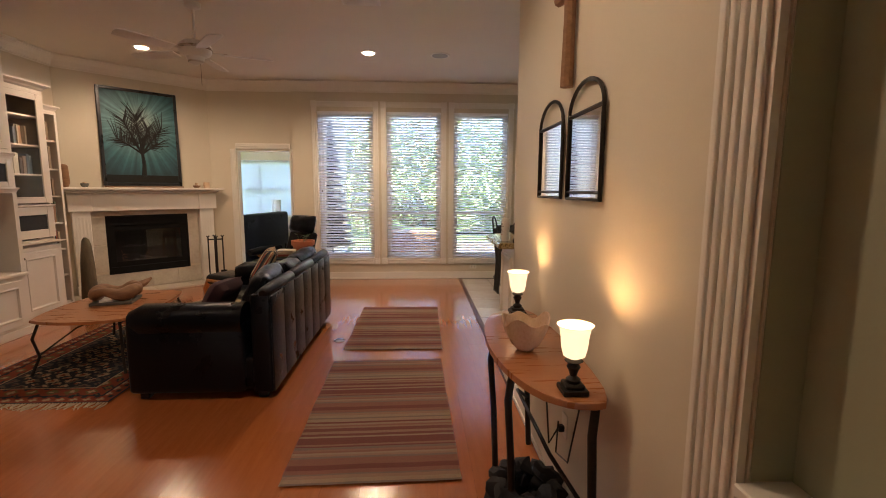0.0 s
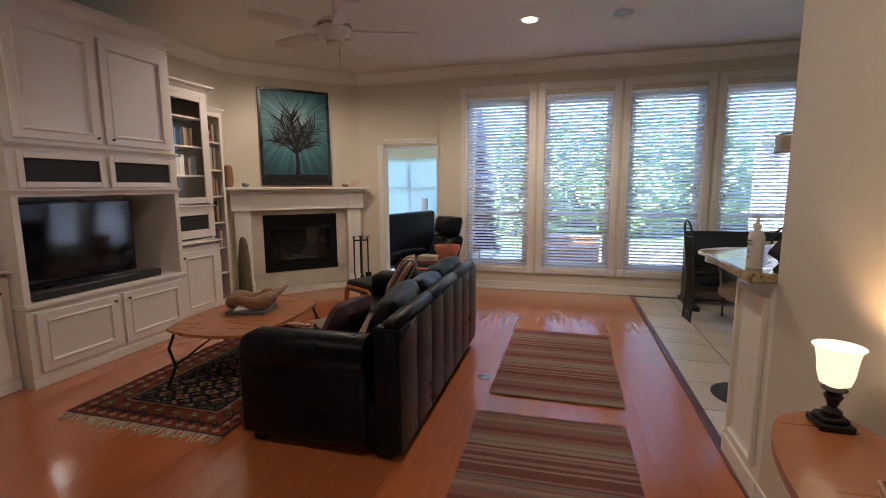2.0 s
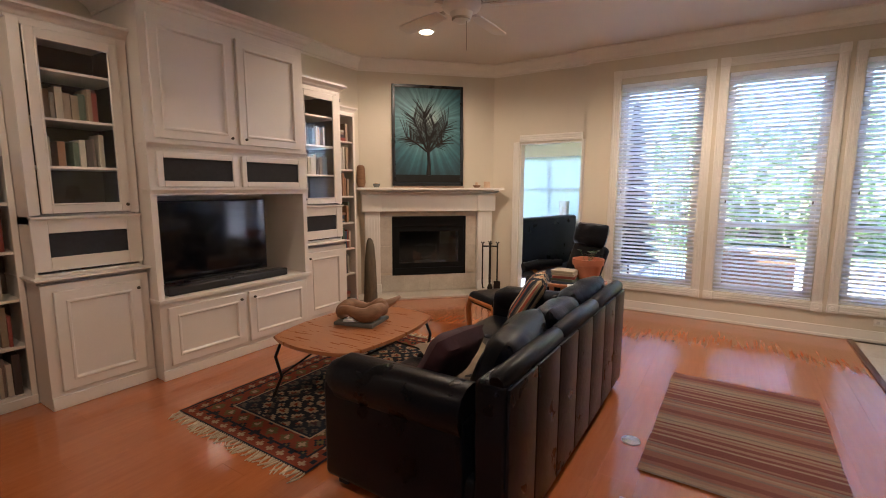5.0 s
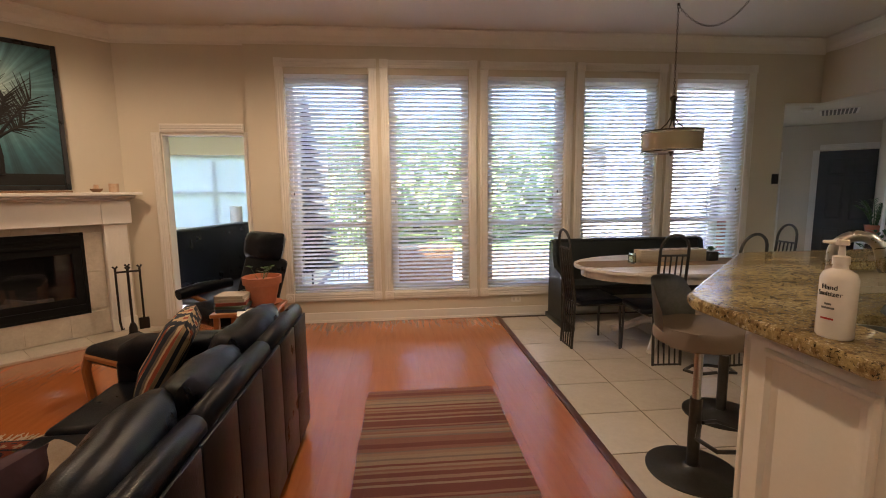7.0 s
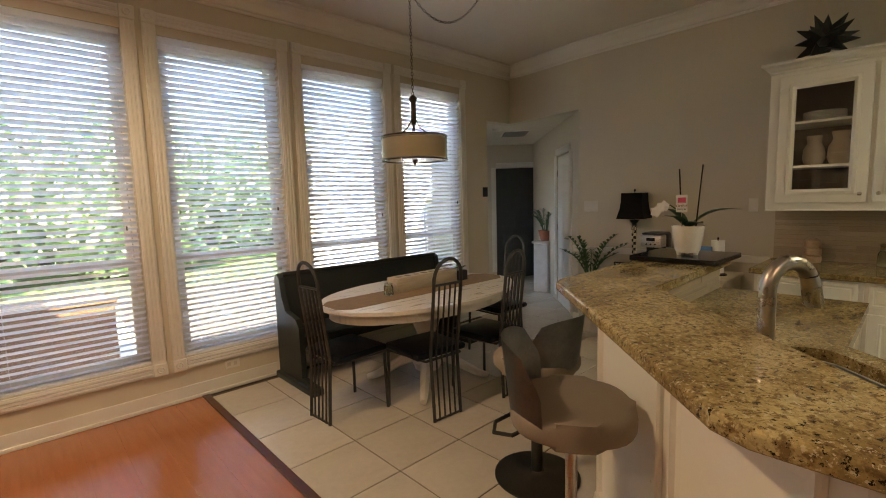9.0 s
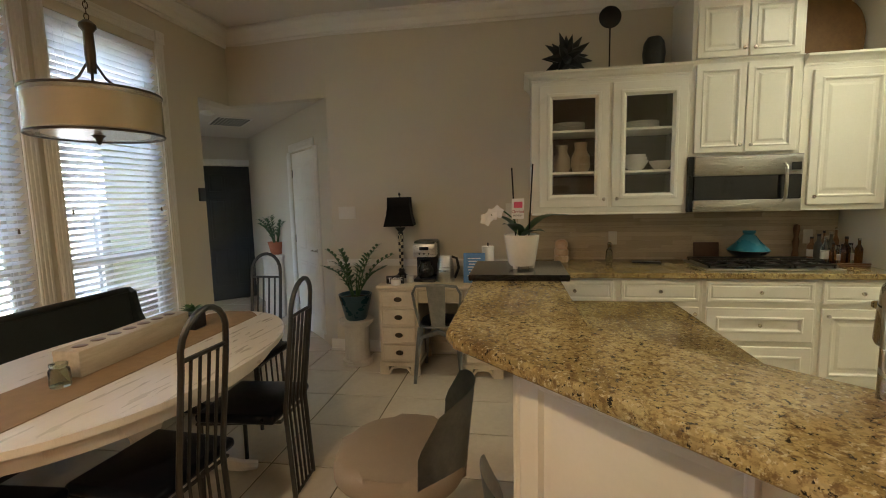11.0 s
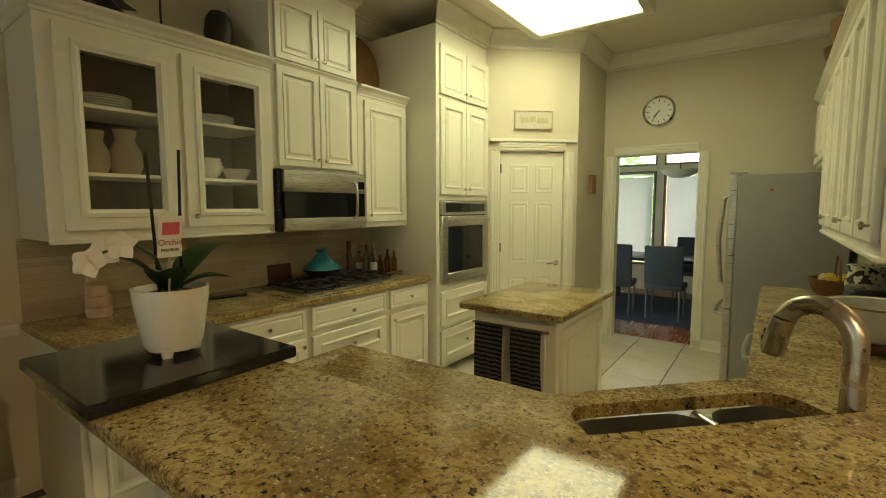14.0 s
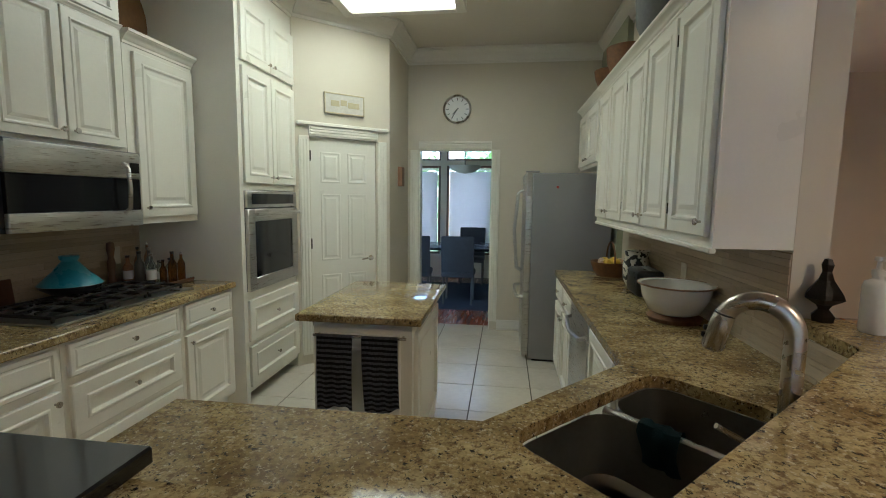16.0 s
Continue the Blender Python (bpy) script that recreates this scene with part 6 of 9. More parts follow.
# ---- kitchen ----
def base_unit(m, w, rows, label, depth=0.60, knobs="nickel", material="cream", group="kitchen base cabinets"):
    """rows: (bottom, top, kind, knob side) of the fronts, in the local frame of the unit."""
    t = thing("base_cabinet", m, label, "cabinet", group)
    part("body", box(BM(), 0, 0.0, 0.10, w, depth, 0.868), M[material], t)
    part("toe_kick", box(BM(), 0, 0.06, 0, w, depth, 0.0995), M[material], t)
    for z0, z1, kind, side in rows:
        if kind == "door" or kind == "big":
            d = part("cabinet_door" if kind == "door" else "drawer", rings(BM(), 0.025, z0, w - 0.025, z1, DOOR if kind == "door" else FLAT, -0.001), M[material], t, smooth=False)
        else:
            d = part("drawer", rings(BM(), 0.025, z0, w - 0.025, z1, DRAWER, -0.001), M[material], t, smooth=False)
        if kind == "door":
            knob(d, 0.055 if side < 0 else w - 0.055, -0.022, z1 - 0.045, knobs)
        else:
            knob(d, w / 2, -0.020, (z0 + z1) / 2, knobs)
    return t


for _y0, _y1, _rows, _lb in ((4.86, 4.25, [(0.70, 0.85, "drawer", 0), (0.13, 0.66, "door", 1)], "cream base cabinet with a drawer over a door"), (4.248, 3.665, [(0.70, 0.85, "drawer", 0), (0.13, 0.66, "door", 1)], "cream base cabinet with a drawer over a door"), (3.663, 2.925, [(0.70, 0.85, "drawer", 0), (0.42, 0.66, "big", 0), (0.13, 0.38, "big", 0)], "wide cream drawer cabinet under the cooktop"), (2.923, 2.405, [(0.70, 0.85, "drawer", 0), (0.13, 0.66, "door", -1)], "cream base cabinet with a drawer over a door")):
    base_unit(pose(4.88, _y0, 0, 0, 0, -90), _y0 - _y1, _rows, _lb, 0.69)
solid("worktop", prism(BM(), [(4.845, 2.403), (5.575, 2.403), (5.575, 4.89), (4.845, 4.89)], 0.8685, 0.91, 0.008, 3), M["granite"], "brown and gold granite worktop along the east wall", "worktop")


# backsplash of thin mosaic strips
def mosaic(m, ln, z0, z1, name, seed):
    """Courses of narrow tiles, each one a piece of its own on a bed of grout."""
    r = random.Random(seed)
    o = setting(name, box(BM(), 0, -0.004, z0, ln, -0.0005, z1), M["grout_pale"], "tan linear mosaic tile backsplash", "backsplash", m)
    z = z0
    while z < z1 - 0.006:
        h = min(r.choice((0.02, 0.028, 0.038)), z1 - z)
        x = -r.uniform(0, 0.3)
        while x < ln - 0.001:
            l = r.uniform(0.34, 0.62)
            a, c = max(x, 0.0), min(x + l, ln)
            d = r.uniform(0.007, 0.0095)
            if c - a > 0.004:
                part("tile", box(BM(), a + 0.0007, -d, z + 0.0009, c - 0.0007, -0.0041, z + h - 0.0009), M["mosaic"], o, smooth=False)
            x += l
        z += h
    return o


mosaic(pose(EX, 4.88, 0, 0, 0, -90), 2.475, 0.911, 1.335, "backsplash_east", 1)
mosaic(pose(1.95, 1.40, 0, 0, 0, 90), 2.15, 0.911, 1.325, "backsplash_west", 2)
mosaic(pose(1.953, 3.556, 0, 0, 0, 90), 0.37, 0.911, 1.047, "backsplash_bar_side", 3)
_m, _l = run((1.953, 3.93), (2.80, 4.83))
mosaic(_m, _l, 0.911, 1.047, "backsplash_bar_corner", 4)
mosaic(pose(2.80, 4.83, 0), 1.10, 0.911, 1.047, "backsplash_bar_end", 5)


# upper cabinets
def glass_front(t, x0, x1, z0, z1, side):
    prof = [(0.10, 0.0005), (0, 0.0005), (0, 0.017), (0.003, 0.02), (0.058, 0.02), (0.062, 0.027), (0.080, 0.028), (0.094, 0.014), (0.10, 0.012), (0.10, 0.0005)]
    d = part("glass_door", rings(BM(), x0, z0, x1, z1, prof, 0.0, False), M["cream"], t, "cream framed glass door", smooth=False)
    part("pane", box(BM(), x0 + 0.09, -0.012, z0 + 0.09, x1 - 0.09, -0.009, z1 - 0.09), M["glass"], d).visible_shadow = False
    knob(d, x0 + 0.035 if side < 0 else x1 - 0.035, -0.021, z0 + 0.06)


_t = thing("wall_cabinet", pose(5.11, 4.86, 0, 0, 0, -90), "cream wall cabinet with two glass doors and dishes inside", "cabinet", "kitchen wall cabinets")
part("carcass", (lambda b: (shell(b, 1.145, 0.445, 1.34, 2.34), bmesh.ops.translate(b, verts=b.verts, vec=(0, 0.02, 0)))[0])(BM()), M["cream"], _t, smooth=False)
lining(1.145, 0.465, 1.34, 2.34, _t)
# added side boards carry the cabinet's inner shade as colour
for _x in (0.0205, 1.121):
    part("shade_side", box(BM(), _x, 0.02, 1.3605, _x + 0.0035, 0.452, 2.3195), M["inside"], _t)
for _a, _c in ((0.0, 0.075), (0.55, 0.625), (1.11, 1.145)):
    part("stile", box(BM(), _a, -0.0005, 1.3405, _c, 0.0195, 2.3395), M["cream"], _t, smooth=False)
for _a, _c in ((1.3405, 1.40), (2.295, 2.3395)):
    for _x0, _x1 in ((0.0755, 0.5495), (0.6255, 1.1095)):
        part("rail", box(BM(), _x0, -0.0005, _a, _x1, 0.0195, _c), M["cream"], _t, smooth=False)
glass_front(_t, 0.06, 0.575, 1.385, 2.31, 1), glass_front(_t, 0.60, 1.125, 1.385, 2.31, -1)
for _z in (1.66, 1.98):
    part("shelf", box(BM(), 0.021, 0.02, _z - 0.018, 1.124, 0.44, _z, 0.002), M["cream"], _t)
part("cornice", cap(BM(), 1.145, 0.465, 2.341, 0.075, 0.055, 1, 0), M["cream"], _t)
part("light_rail", box(BM(), 0.0, -0.012, 1.325, 1.145, 0.012, 1.3395, 0.004), M["cream"], _t)
_dm = pose(5.11, 4.86, 0, 0, 0, -90)


def dish(name, prof, x, y, z, material, label, cat, s=1.0):
    return solid(name, lathe(BM(), [(r * s, h * s) for r, h in prof], 22), M[material], label, cat, "dishes in the glass cabinet", m=_dm @ pose(x, y, z), smooth=True)


PLATE = [(0.05, 0), (0.10, 0.012), (0.13, 0.02), (0.128, 0.023), (0.05, 0.008), (0, 0.008)]
BOWL = [(0.035, 0), (0.06, 0.02), (0.085, 0.06), (0.09, 0.075), (0.084, 0.075), (0.055, 0.025), (0, 0.015)]
JUG = [(0.05, 0), (0.07, 0.05), (0.065, 0.12), (0.04, 0.17), (0.05, 0.22), (0.043, 0.22), (0.03, 0.17), (0, 0.16)]
for _k in range(5):
    dish("plate", PLATE, 0.30, 0.2, 1.9805 + _k * 0.012, "white_ceramic", "white plate in a stack", "plate")
for _k in range(4):
    dish("plate", PLATE, 0.86, 0.2, 1.9805 + _k * 0.012, "white_ceramic", "white plate in a stack", "plate")
dish("jug", JUG, 0.25, 0.2, 1.6605, "jug_clay", "tan ceramic jug on a shelf", "jug"), dish("jug", JUG, 0.40, 0.22, 1.6605, "jug_clay", "tan ceramic jug on a shelf", "jug", 1.1)
for _k in range(3):
    dish("bowl", BOWL, 0.82, 0.2, 1.6605 + _k * 0.03, "white_ceramic", "white bowl in a stack", "bowl", 1.1 - 0.1 * _k)
dish("bowl", BOWL, 1.02, 0.22, 1.6605, "white_ceramic", "white bowl on a shelf", "bowl")
dish("casserole", BOWL, 0.3, 0.2, 1.3605, "stone_grey", "dark casserole dish on a shelf", "dish", 1.3), dish("casserole", BOWL, 0.85, 0.2, 1.3605, "plaster", "pale casserole dish on a shelf", "dish", 1.3)

_t = thing("wall_cabinet", pose(5.11, 3.713, 0, 0, 0, -90), "tall cream wall cabinet reaching the ceiling above the microwave", "cabinet", "kitchen wall cabinets")
part("body", box(BM(), 0, 0.0005, 1.745, 0.735, 0.465, H - 0.17), M["cream"], _t)
for _z0, _z1 in ((1.765, 2.395), (2.44, 2.83)):
    for _x0, _x1, _s in ((0.03, 0.363, 1), (0.372, 0.705, -1)):
        _d = part("cabinet_door", rings(BM(), _x0, _z0, _x1, _z1, [(i * 0.75, h) for i, h in DOOR]), M["cream"], _t, smooth=False)
        knob(_d, _x1 - 0.03 if _s > 0 else _x0 + 0.03, -0.021, _z0 + 0.05)
part("rail", cap(BM(), 0.735, 0.2, 2.402, 0.028, 0.02, 0, 0), M["cream"], _t)
part("cornice", crown(BM(), 0, 0.735, H - 0.002, 0.0, 0.17, 0.11, (1, 1)), M["cream"], _t)
part("side_return", crown(BM(), 0, 0.01, H - 0.002, 0.0, 0.17, 0.001), M["cream"], _t)
_t = thing("wall_cabinet", pose(5.11, 2.974, 0, 0, 0, -90), "narrow cream wall cabinet with one door", "cabinet", "kitchen wall cabinets")
part("body", box(BM(), 0, 0.0005, 1.335, 0.565, 0.465, 2.345), M["cream"], _t)
_d = part("cabinet_door", rings(BM(), 0.06, 1.375, 0.545, 2.315, DOOR), M["cream"], _t, smooth=False)
knob(_d, 0.095, -0.021, 1.43)
part("cornice", cap(BM(), 0.565, 0.465, 2.346, 0.075, 0.05, 0, 0), M["cream"], _t)

# microwave
_t = thing("microwave", pose(5.045, 3.72, 1.335, 0, 0, -90), "stainless steel over-range microwave", "microwave")
part("housing", box(BM(), 0.0, 0.02, 0.0, 0.745, 0.52, 0.405, 0.004), M["black"], _t)
_b = BM()
for _z0, _z1, _o in ((0.0, 0.085, 0.012), (0.26, 0.40, 0.012)):
    box(_b, 0.03, -0.012, _z0, 0.742, 0.0195, _z1, 0.006, 2)
part("steel_front", _b, M["steel"], _t, "brushed steel front bands")
part("window", box(BM(), 0.03, -0.004, 0.086, 0.742, 0.0195, 0.259, 0.003), M["screen"], _t, "dark glass window")
part("handle", tube(BM(), [(0.62, -0.012, 0.07), (0.62, -0.045, 0.10), (0.62, -0.052, 0.2), (0.62, -0.045, 0.31), (0.62, -0.012, 0.34)], 0.011, 10), M["steel"], _t, "curved steel handle")
part("display", box(BM(), 0.665, -0.0135, 0.29, 0.73, -0.0125, 0.345), M["screen"], _t)
part("vent", box(BM(), 0.03, -0.011, 0.385, 0.742, 0.0, 0.403, 0.001), M["grey_steel"], _t)

# oven tower
_t = thing("oven_cabinet", pose(4.79, 2.40, 0, 0, 0, -90), "tall cream cabinet holding the wall oven", "cabinet", "kitchen base cabinets")
_b = BM()
for _a, _c in ((0, 0.045), (0.815, 0.86)):
    part("side_panel", box(BM(), _a, 0.0005, 0.0, _c, 0.785, H - 0.16), M["cream"], _t, smooth=False)
part("lower_body", box(BM(), 0.045, 0.001, 0.08, 0.815, 0.785, 0.822), M["cream"], _t, smooth=False)
part("upper_body", box(BM(), 0.045, 0.001, 1.552, 0.815, 0.785, H - 0.16), M["cream"], _t, smooth=False)
part("back_panel", box(BM(), 0.045, 0.6, 0.822, 0.815, 0.785, 1.552), M["cream"], _t, smooth=False)
for _z0, _z1 in ((0.12, 0.42), (0.46, 0.76)):
    _d = part("drawer", rings(BM(), 0.045, _z0, 0.815, _z1, FLAT), M["cream"], _t, smooth=False)
    knob(_d, 0.43, -0.02, (_z0 + _z1) / 2)
for _z0, _z1 in ((1.60, 2.39), (2.43, 2.83)):
    for _x0, _x1, _s in ((0.045, 0.425, 1), (0.435, 0.815, -1)):
        _d = part("cabinet_door", rings(BM(), _x0, _z0, _x1, _z1, DOOR), M["cream"], _t, smooth=False)
        knob(_d, _x1 - 0.03 if _s > 0 else _x0 + 0.03, -0.021, _z0 + 0.05)
part("cornice", crown(BM(), 0, 0.86, H - 0.002, 0.0, 0.16, 0.11, (1, 0)), M["cream"], _t)
_t = thing("wall_oven", pose(4.79, 2.352, 0.825, 0, 0, -90), "built-in stainless steel wall oven", "oven")
part("housing", box(BM(), 0, 0.001, 0, 0.76, 0.55, 0.72), M["black"], _t)
part("control_panel", box(BM(), 0.0, -0.022, 0.60, 0.76, 0.0005, 0.72, 0.004), M["steel"], _t)
part("display", box(BM(), 0.06, -0.024, 0.625, 0.70, -0.0225, 0.70), M["screen"], _t)
part("oven_door", quad_frame(BM(), 0.0, 0.0, 0.76, 0.59, 0.09, -0.028, 0.0005, 0.004), M["steel"], _t)
part("oven_window", box(BM(), 0.091, -0.02, 0.091, 0.669, -0.002, 0.499), M["screen"], _t, "dark glass oven window")
part("handle", tube(tube(tube(BM(), [(0.05, -0.07, 0.555), (0.71, -0.07, 0.555)], 0.012, 10), [(0.09, -0.07, 0.555), (0.09, -0.025, 0.555)], 0.008, 8), [(0.67, -0.07, 0.555), (0.67, -0.025, 0.555)], 0.008, 8), M["steel"], _t, "steel bar handle")

# cooktop
_t = thing("cooktop", pose(5.20, 3.16, 0.9105, 0, 0, -90), "five-burner gas cooktop with black grates", "cooktop")
part("tray", box(BM(), -0.45, -0.255, 0, 0.45, 0.255, 0.014, 0.005, 2), M["steel"], _t)
for _x, _y in ((-0.30, -0.11), (-0.30, 0.12), (0, 0.0), (0.28, -0.11), (0.28, 0.12)):
    part("burner", lathe(BM(), [(0.05, 0.0145), (0.05, 0.022), (0.038, 0.03), (0, 0.032)], 18, (_x, _y, 0)), M["black"], _t)
for _x0 in (-0.43, -0.145, 0.14):
    _b = BM()
    for _k in range(2):
        box(_b, _x0, -0.21 + _k * 0.41, 0.03, _x0 + 0.27, -0.195 + _k * 0.41, 0.045, 0.002)
        box(_b, _x0 + _k * 0.255, -0.195, 0.03, _x0 + 0.015 + _k * 0.255, 0.2, 0.045, 0.002)
    for _k in range(3):
        box(_b, _x0 + 0.015, -0.11 + _k * 0.11, 0.0455, _x0 + 0.255, -0.10 + _k * 0.11, 0.056, 0.002)
    box(_b, _x0 + 0.128, -0.195, 0.032, _x0 + 0.142, 0.2, 0.044, 0.002)
    for _cx in (_x0 + 0.004, _x0 + 0.258):
        for _cy in (-0.205, 0.205):
            box(_b, _cx, _cy - 0.006, 0.014, _cx + 0.01, _cy + 0.006, 0.03)
    part("grate", _b, M["iron"], _t, "black cast iron grate")
for _k in range(5):
    part("control_knob", lathe(BM(), [(0.018, 0.0145), (0.018, 0.03), (0.014, 0.036), (0, 0.037)], 14, (0.425, -0.17 + _k * 0.075, 0)), M["nickel"], _t)
_t = thing("tagine", pose(5.33, 3.17, 0.968), "teal glazed tagine on the cooktop", "tagine")
part("dish", lathe(BM(), [(0.09, 0), (0.135, 0.03), (0.15, 0.05), (0.13, 0.05), (0, 0.03)], 30), M["black"], _t, "black dish")
part("lid", lathe(BM(), [(0.146, 0.051), (0.125, 0.075), (0.08, 0.12), (0.045, 0.165), (0.035, 0.175), (0.045, 0.19), (0.045, 0.205), (0, 0.205)], 30), M["teal"], _t, "conical teal glazed lid")
solid("wooden_board", box(BM(), -0.10, -0.009, 0, 0.10, 0.009, 0.15, 0.006, 2), M["strip"], "small dark wooden board leaning on the backsplash", "board", m=pose(5.535, 3.40, 0.9105, 0, 0, -90) @ pose(0, 0, 0, -7))

# bottles on a tray
_t = thing("bottle_tray", pose(5.33, 2.58, 0.9105), "dark wooden tray for bottles on the worktop", "tray")
part("tray_base", box(BM(), -0.20, -0.14, 0, 0.20, 0.14, 0.014, 0.005), M["basket_tray"], _t)
part("tray_rim", box(box(BM(), -0.2, -0.14, 0.0145, -0.19, 0.14, 0.03, 0.002), 0.19, -0.14, 0.0145, 0.2, 0.14, 0.03, 0.002), M["basket_tray"], _t)
_r = random.Random(9)
for _k in range(12):
    _x, _y, _h = 5.19 + (_k % 4) * 0.085, 2.49 + (_k // 4) * 0.085, _r.uniform(0.13, 0.27)
    _t = thing("bottle", pose(_x, _y, 0.925), "small glass bottle with a dark cap on the tray", "bottle", "bottles on the tray")
    _rad = _r.uniform(0.02, 0.032)
    part("glass_body", lathe(BM(), [(_rad * 0.9, 0), (_rad, 0.006), (_rad, _h * 0.6), (_rad * 0.4, _h * 0.76), (_rad * 0.38, _h * 0.92), (0, _h * 0.92)], 14), M[("amber", "clearbottle", "stone_grey", "driftwood")[_k % 4]], _t)
    part("cap", lathe(BM(), [(_rad * 0.45, _h * 0.921), (_rad * 0.45, _h), (0, _h)], 10), M["black" if _k % 3 else "nickel"], _t)
    if _k % 2:
        part("label", lathe(BM(), [(_rad * 1.01, _h * 0.15), (_rad * 1.02, _h * 0.16), (_rad * 1.02, _h * 0.45), (_rad * 1.01, _h * 0.46)], 14), M["paper"], _t)
solid("pepper_mill", lathe(BM(), [(0.026, 0), (0.028, 0.03), (0.018, 0.09), (0.024, 0.16), (0.016, 0.2), (0.024, 0.25), (0.02, 0.29), (0, 0.30)], 16), M["basket_tray"], "tall dark wooden pepper mill", "pepper mill", m=pose(5.47, 2.76, 0.9105), smooth=True)
solid("canister", lathe(BM(), [(0.055, 0), (0.06, 0.01), (0.06, 0.05), (0.05, 0.055), (0.06, 0.06), (0.06, 0.11), (0.05, 0.115), (0.055, 0.12), (0.055, 0.17), (0.03, 0.19), (0, 0.19)], 20), M["alabaster"], "stacked tan and white ceramic canister", "canister", m=pose(5.42, 4.60, 0.9105), smooth=True)
_t = thing("soap_bottle", pose(5.45, 4.20, 0.9105), "small glass bottle with a steel top on the worktop", "bottle")
part("bottle", lathe(BM(), [(0.028, 0), (0.03, 0.01), (0.026, 0.09), (0.012, 0.11), (0, 0.11)], 16), M["clearbottle"], _t)
part("stopper", lathe(BM(), [(0.014, 0.1105), (0.014, 0.14), (0.02, 0.15), (0.01, 0.165), (0, 0.165)], 14), M["nickel"], _t)
solid("trivet", box(BM(), -0.11, -0.05, 0, 0.11, 0.05, 0.012, 0.004), M["black"], "flat black trivet on the worktop", "trivet", m=pose(5.36, 3.92, 0.9105, 0, 0, 80))
for _y, _z, _x, _rz in ((4.15, 1.10, EX - 0.009, -90), (2.62, 1.10, EX - 0.009, -90), (5.04, 1.36, EX - 0.001, -90), (6.58, 1.36, EX - 0.001, -90), (2.6, 1.1, 1.959, 90)):
    _t = thing("wall_switch", pose(_x, _y, _z, 0, 0, _rz), "plain white switch plate on the wall", "switch", "switch plates")
    _w = 0.085 if _y > 6 else 0.036
    part("plate", box(BM(), -_w, -0.006, -0.058, _w, -0.0005, 0.058, 0.002), M["white_plastic"], _t)
    for _k in ((-0.045, 0, 0.045) if _w > 0.05 else (0,)):
        part("rocker", box(BM(), _k - 0.015, -0.010, -0.03, _k + 0.015, -0.0065, 0.03, 0.002), M["white_plastic"], _t)

# things on top of the wall cabinets
_dirs = [Vector((math.sin(math.acos(1 - 2 * (i + 0.5) / 26)) * math.cos(2.4 * i), math.sin(math.acos(1 - 2 * (i + 0.5) / 26)) * math.sin(2.4 * i), 1 - 2 * (i + 0.5) / 26)) for i in range(26)]
_dirs = [d for d in _dirs if d.z > -0.8]
_t = thing("star_sculpture", pose(5.30, 4.58, 2.416 - 0.20 * min(d.z for d in _dirs)), "dark many-pointed metal star on top of a cabinet", "sculpture")
part("core", lathe(BM(), [(0, -0.075), (0.05, -0.055), (0.075, 0), (0.05, 0.055), (0, 0.075)], 14), M["star_metal"], _t)
for _d in _dirs:
    part("spike", tube(BM(), [_d * 0.06, _d * 0.20], [0.045, 0.002], 5), M["star_metal"], _t, smooth=False)
_t = thing("disc_ornament", pose(5.32, 4.25, 2.417), "dark disc ornament on a thin rod", "ornament")
part("rod", tube(BM(), [(0, 0, 0.01), (0, 0, 0.36)], 0.006, 8), M["iron"], _t)
part("foot", lathe(BM(), [(0.05, 0), (0.05, 0.008), (0.01, 0.014), (0, 0.014)], 18), M["iron"], _t)
_b = lathe(BM(), [(0.0, -0.02), (0.06, -0.016), (0.085, 0), (0.06, 0.016), (0, 0.02)], 24)
bmesh.ops.rotate(_b, verts=_b.verts, matrix=Matrix.Rotation(radians(90), 3, "Y"))
bmesh.ops.translate(_b, verts=_b.verts, vec=(0, 0, 0.44))
part("disc", _b, M["iron"], _t)
solid("dark_vase", lathe(BM(), [(0.06, 0), (0.075, 0.05), (0.085, 0.14), (0.075, 0.22), (0.05, 0.26), (0.04, 0.26), (0, 0.25)], 22), M["star_metal"], "dark ribbed ceramic vase on a wall cabinet", "vase", m=pose(5.32, 3.92, 2.417), smooth=True)
_b = BM()
_pl = [(-0.25, 0), (0.25, 0), (0.275, 0.2)] + [(0.275 * math.cos(math.pi * i / 14), 0.27 + 0.25 * math.sin(math.pi * i / 14)) for i in range(0, 15)] + [(-0.275, 0.2)]
prism(_b, _pl, -0.012, 0.012, 0.006)
solid("copper_tray", _b, M["bronze_tray"], "large arched hammered copper tray leaning on the wall", "tray", m=pose(5.40, 2.69, 2.423, 0, 0, -90) @ pose(0, 0, 0, 84), smooth=True)

# island
_t = thing("kitchen_island", pose(0, 0, 0), "small cream kitchen island with a granite top", "island")
part("body", box(BM(), 3.44, 2.27, 0.0, 3.97, 3.10, 0.868), M["cream"], _t)
part("end_panel", rings(BM(), 0.06, 0.12, 0.47, 0.80, FLAT), M["cream"], _t, smooth=False).matrix_local = pose(3.97, 3.101, 0, 0, 0, 180)
part("side_panel", rings(BM(), 0.05, 0.12, 0.78, 0.80, FLAT), M["cream"], _t, smooth=False).matrix_local = pose(3.439, 3.10, 0, 0, 0, -90)
part("granite_top", prism(BM(), [(3.38, 2.20), (4.04, 2.20), (4.04, 3.17), (3.38, 3.17)], 0.8685, 0.91, 0.012, 3), M["granite"], _t, "brown and gold granite top")
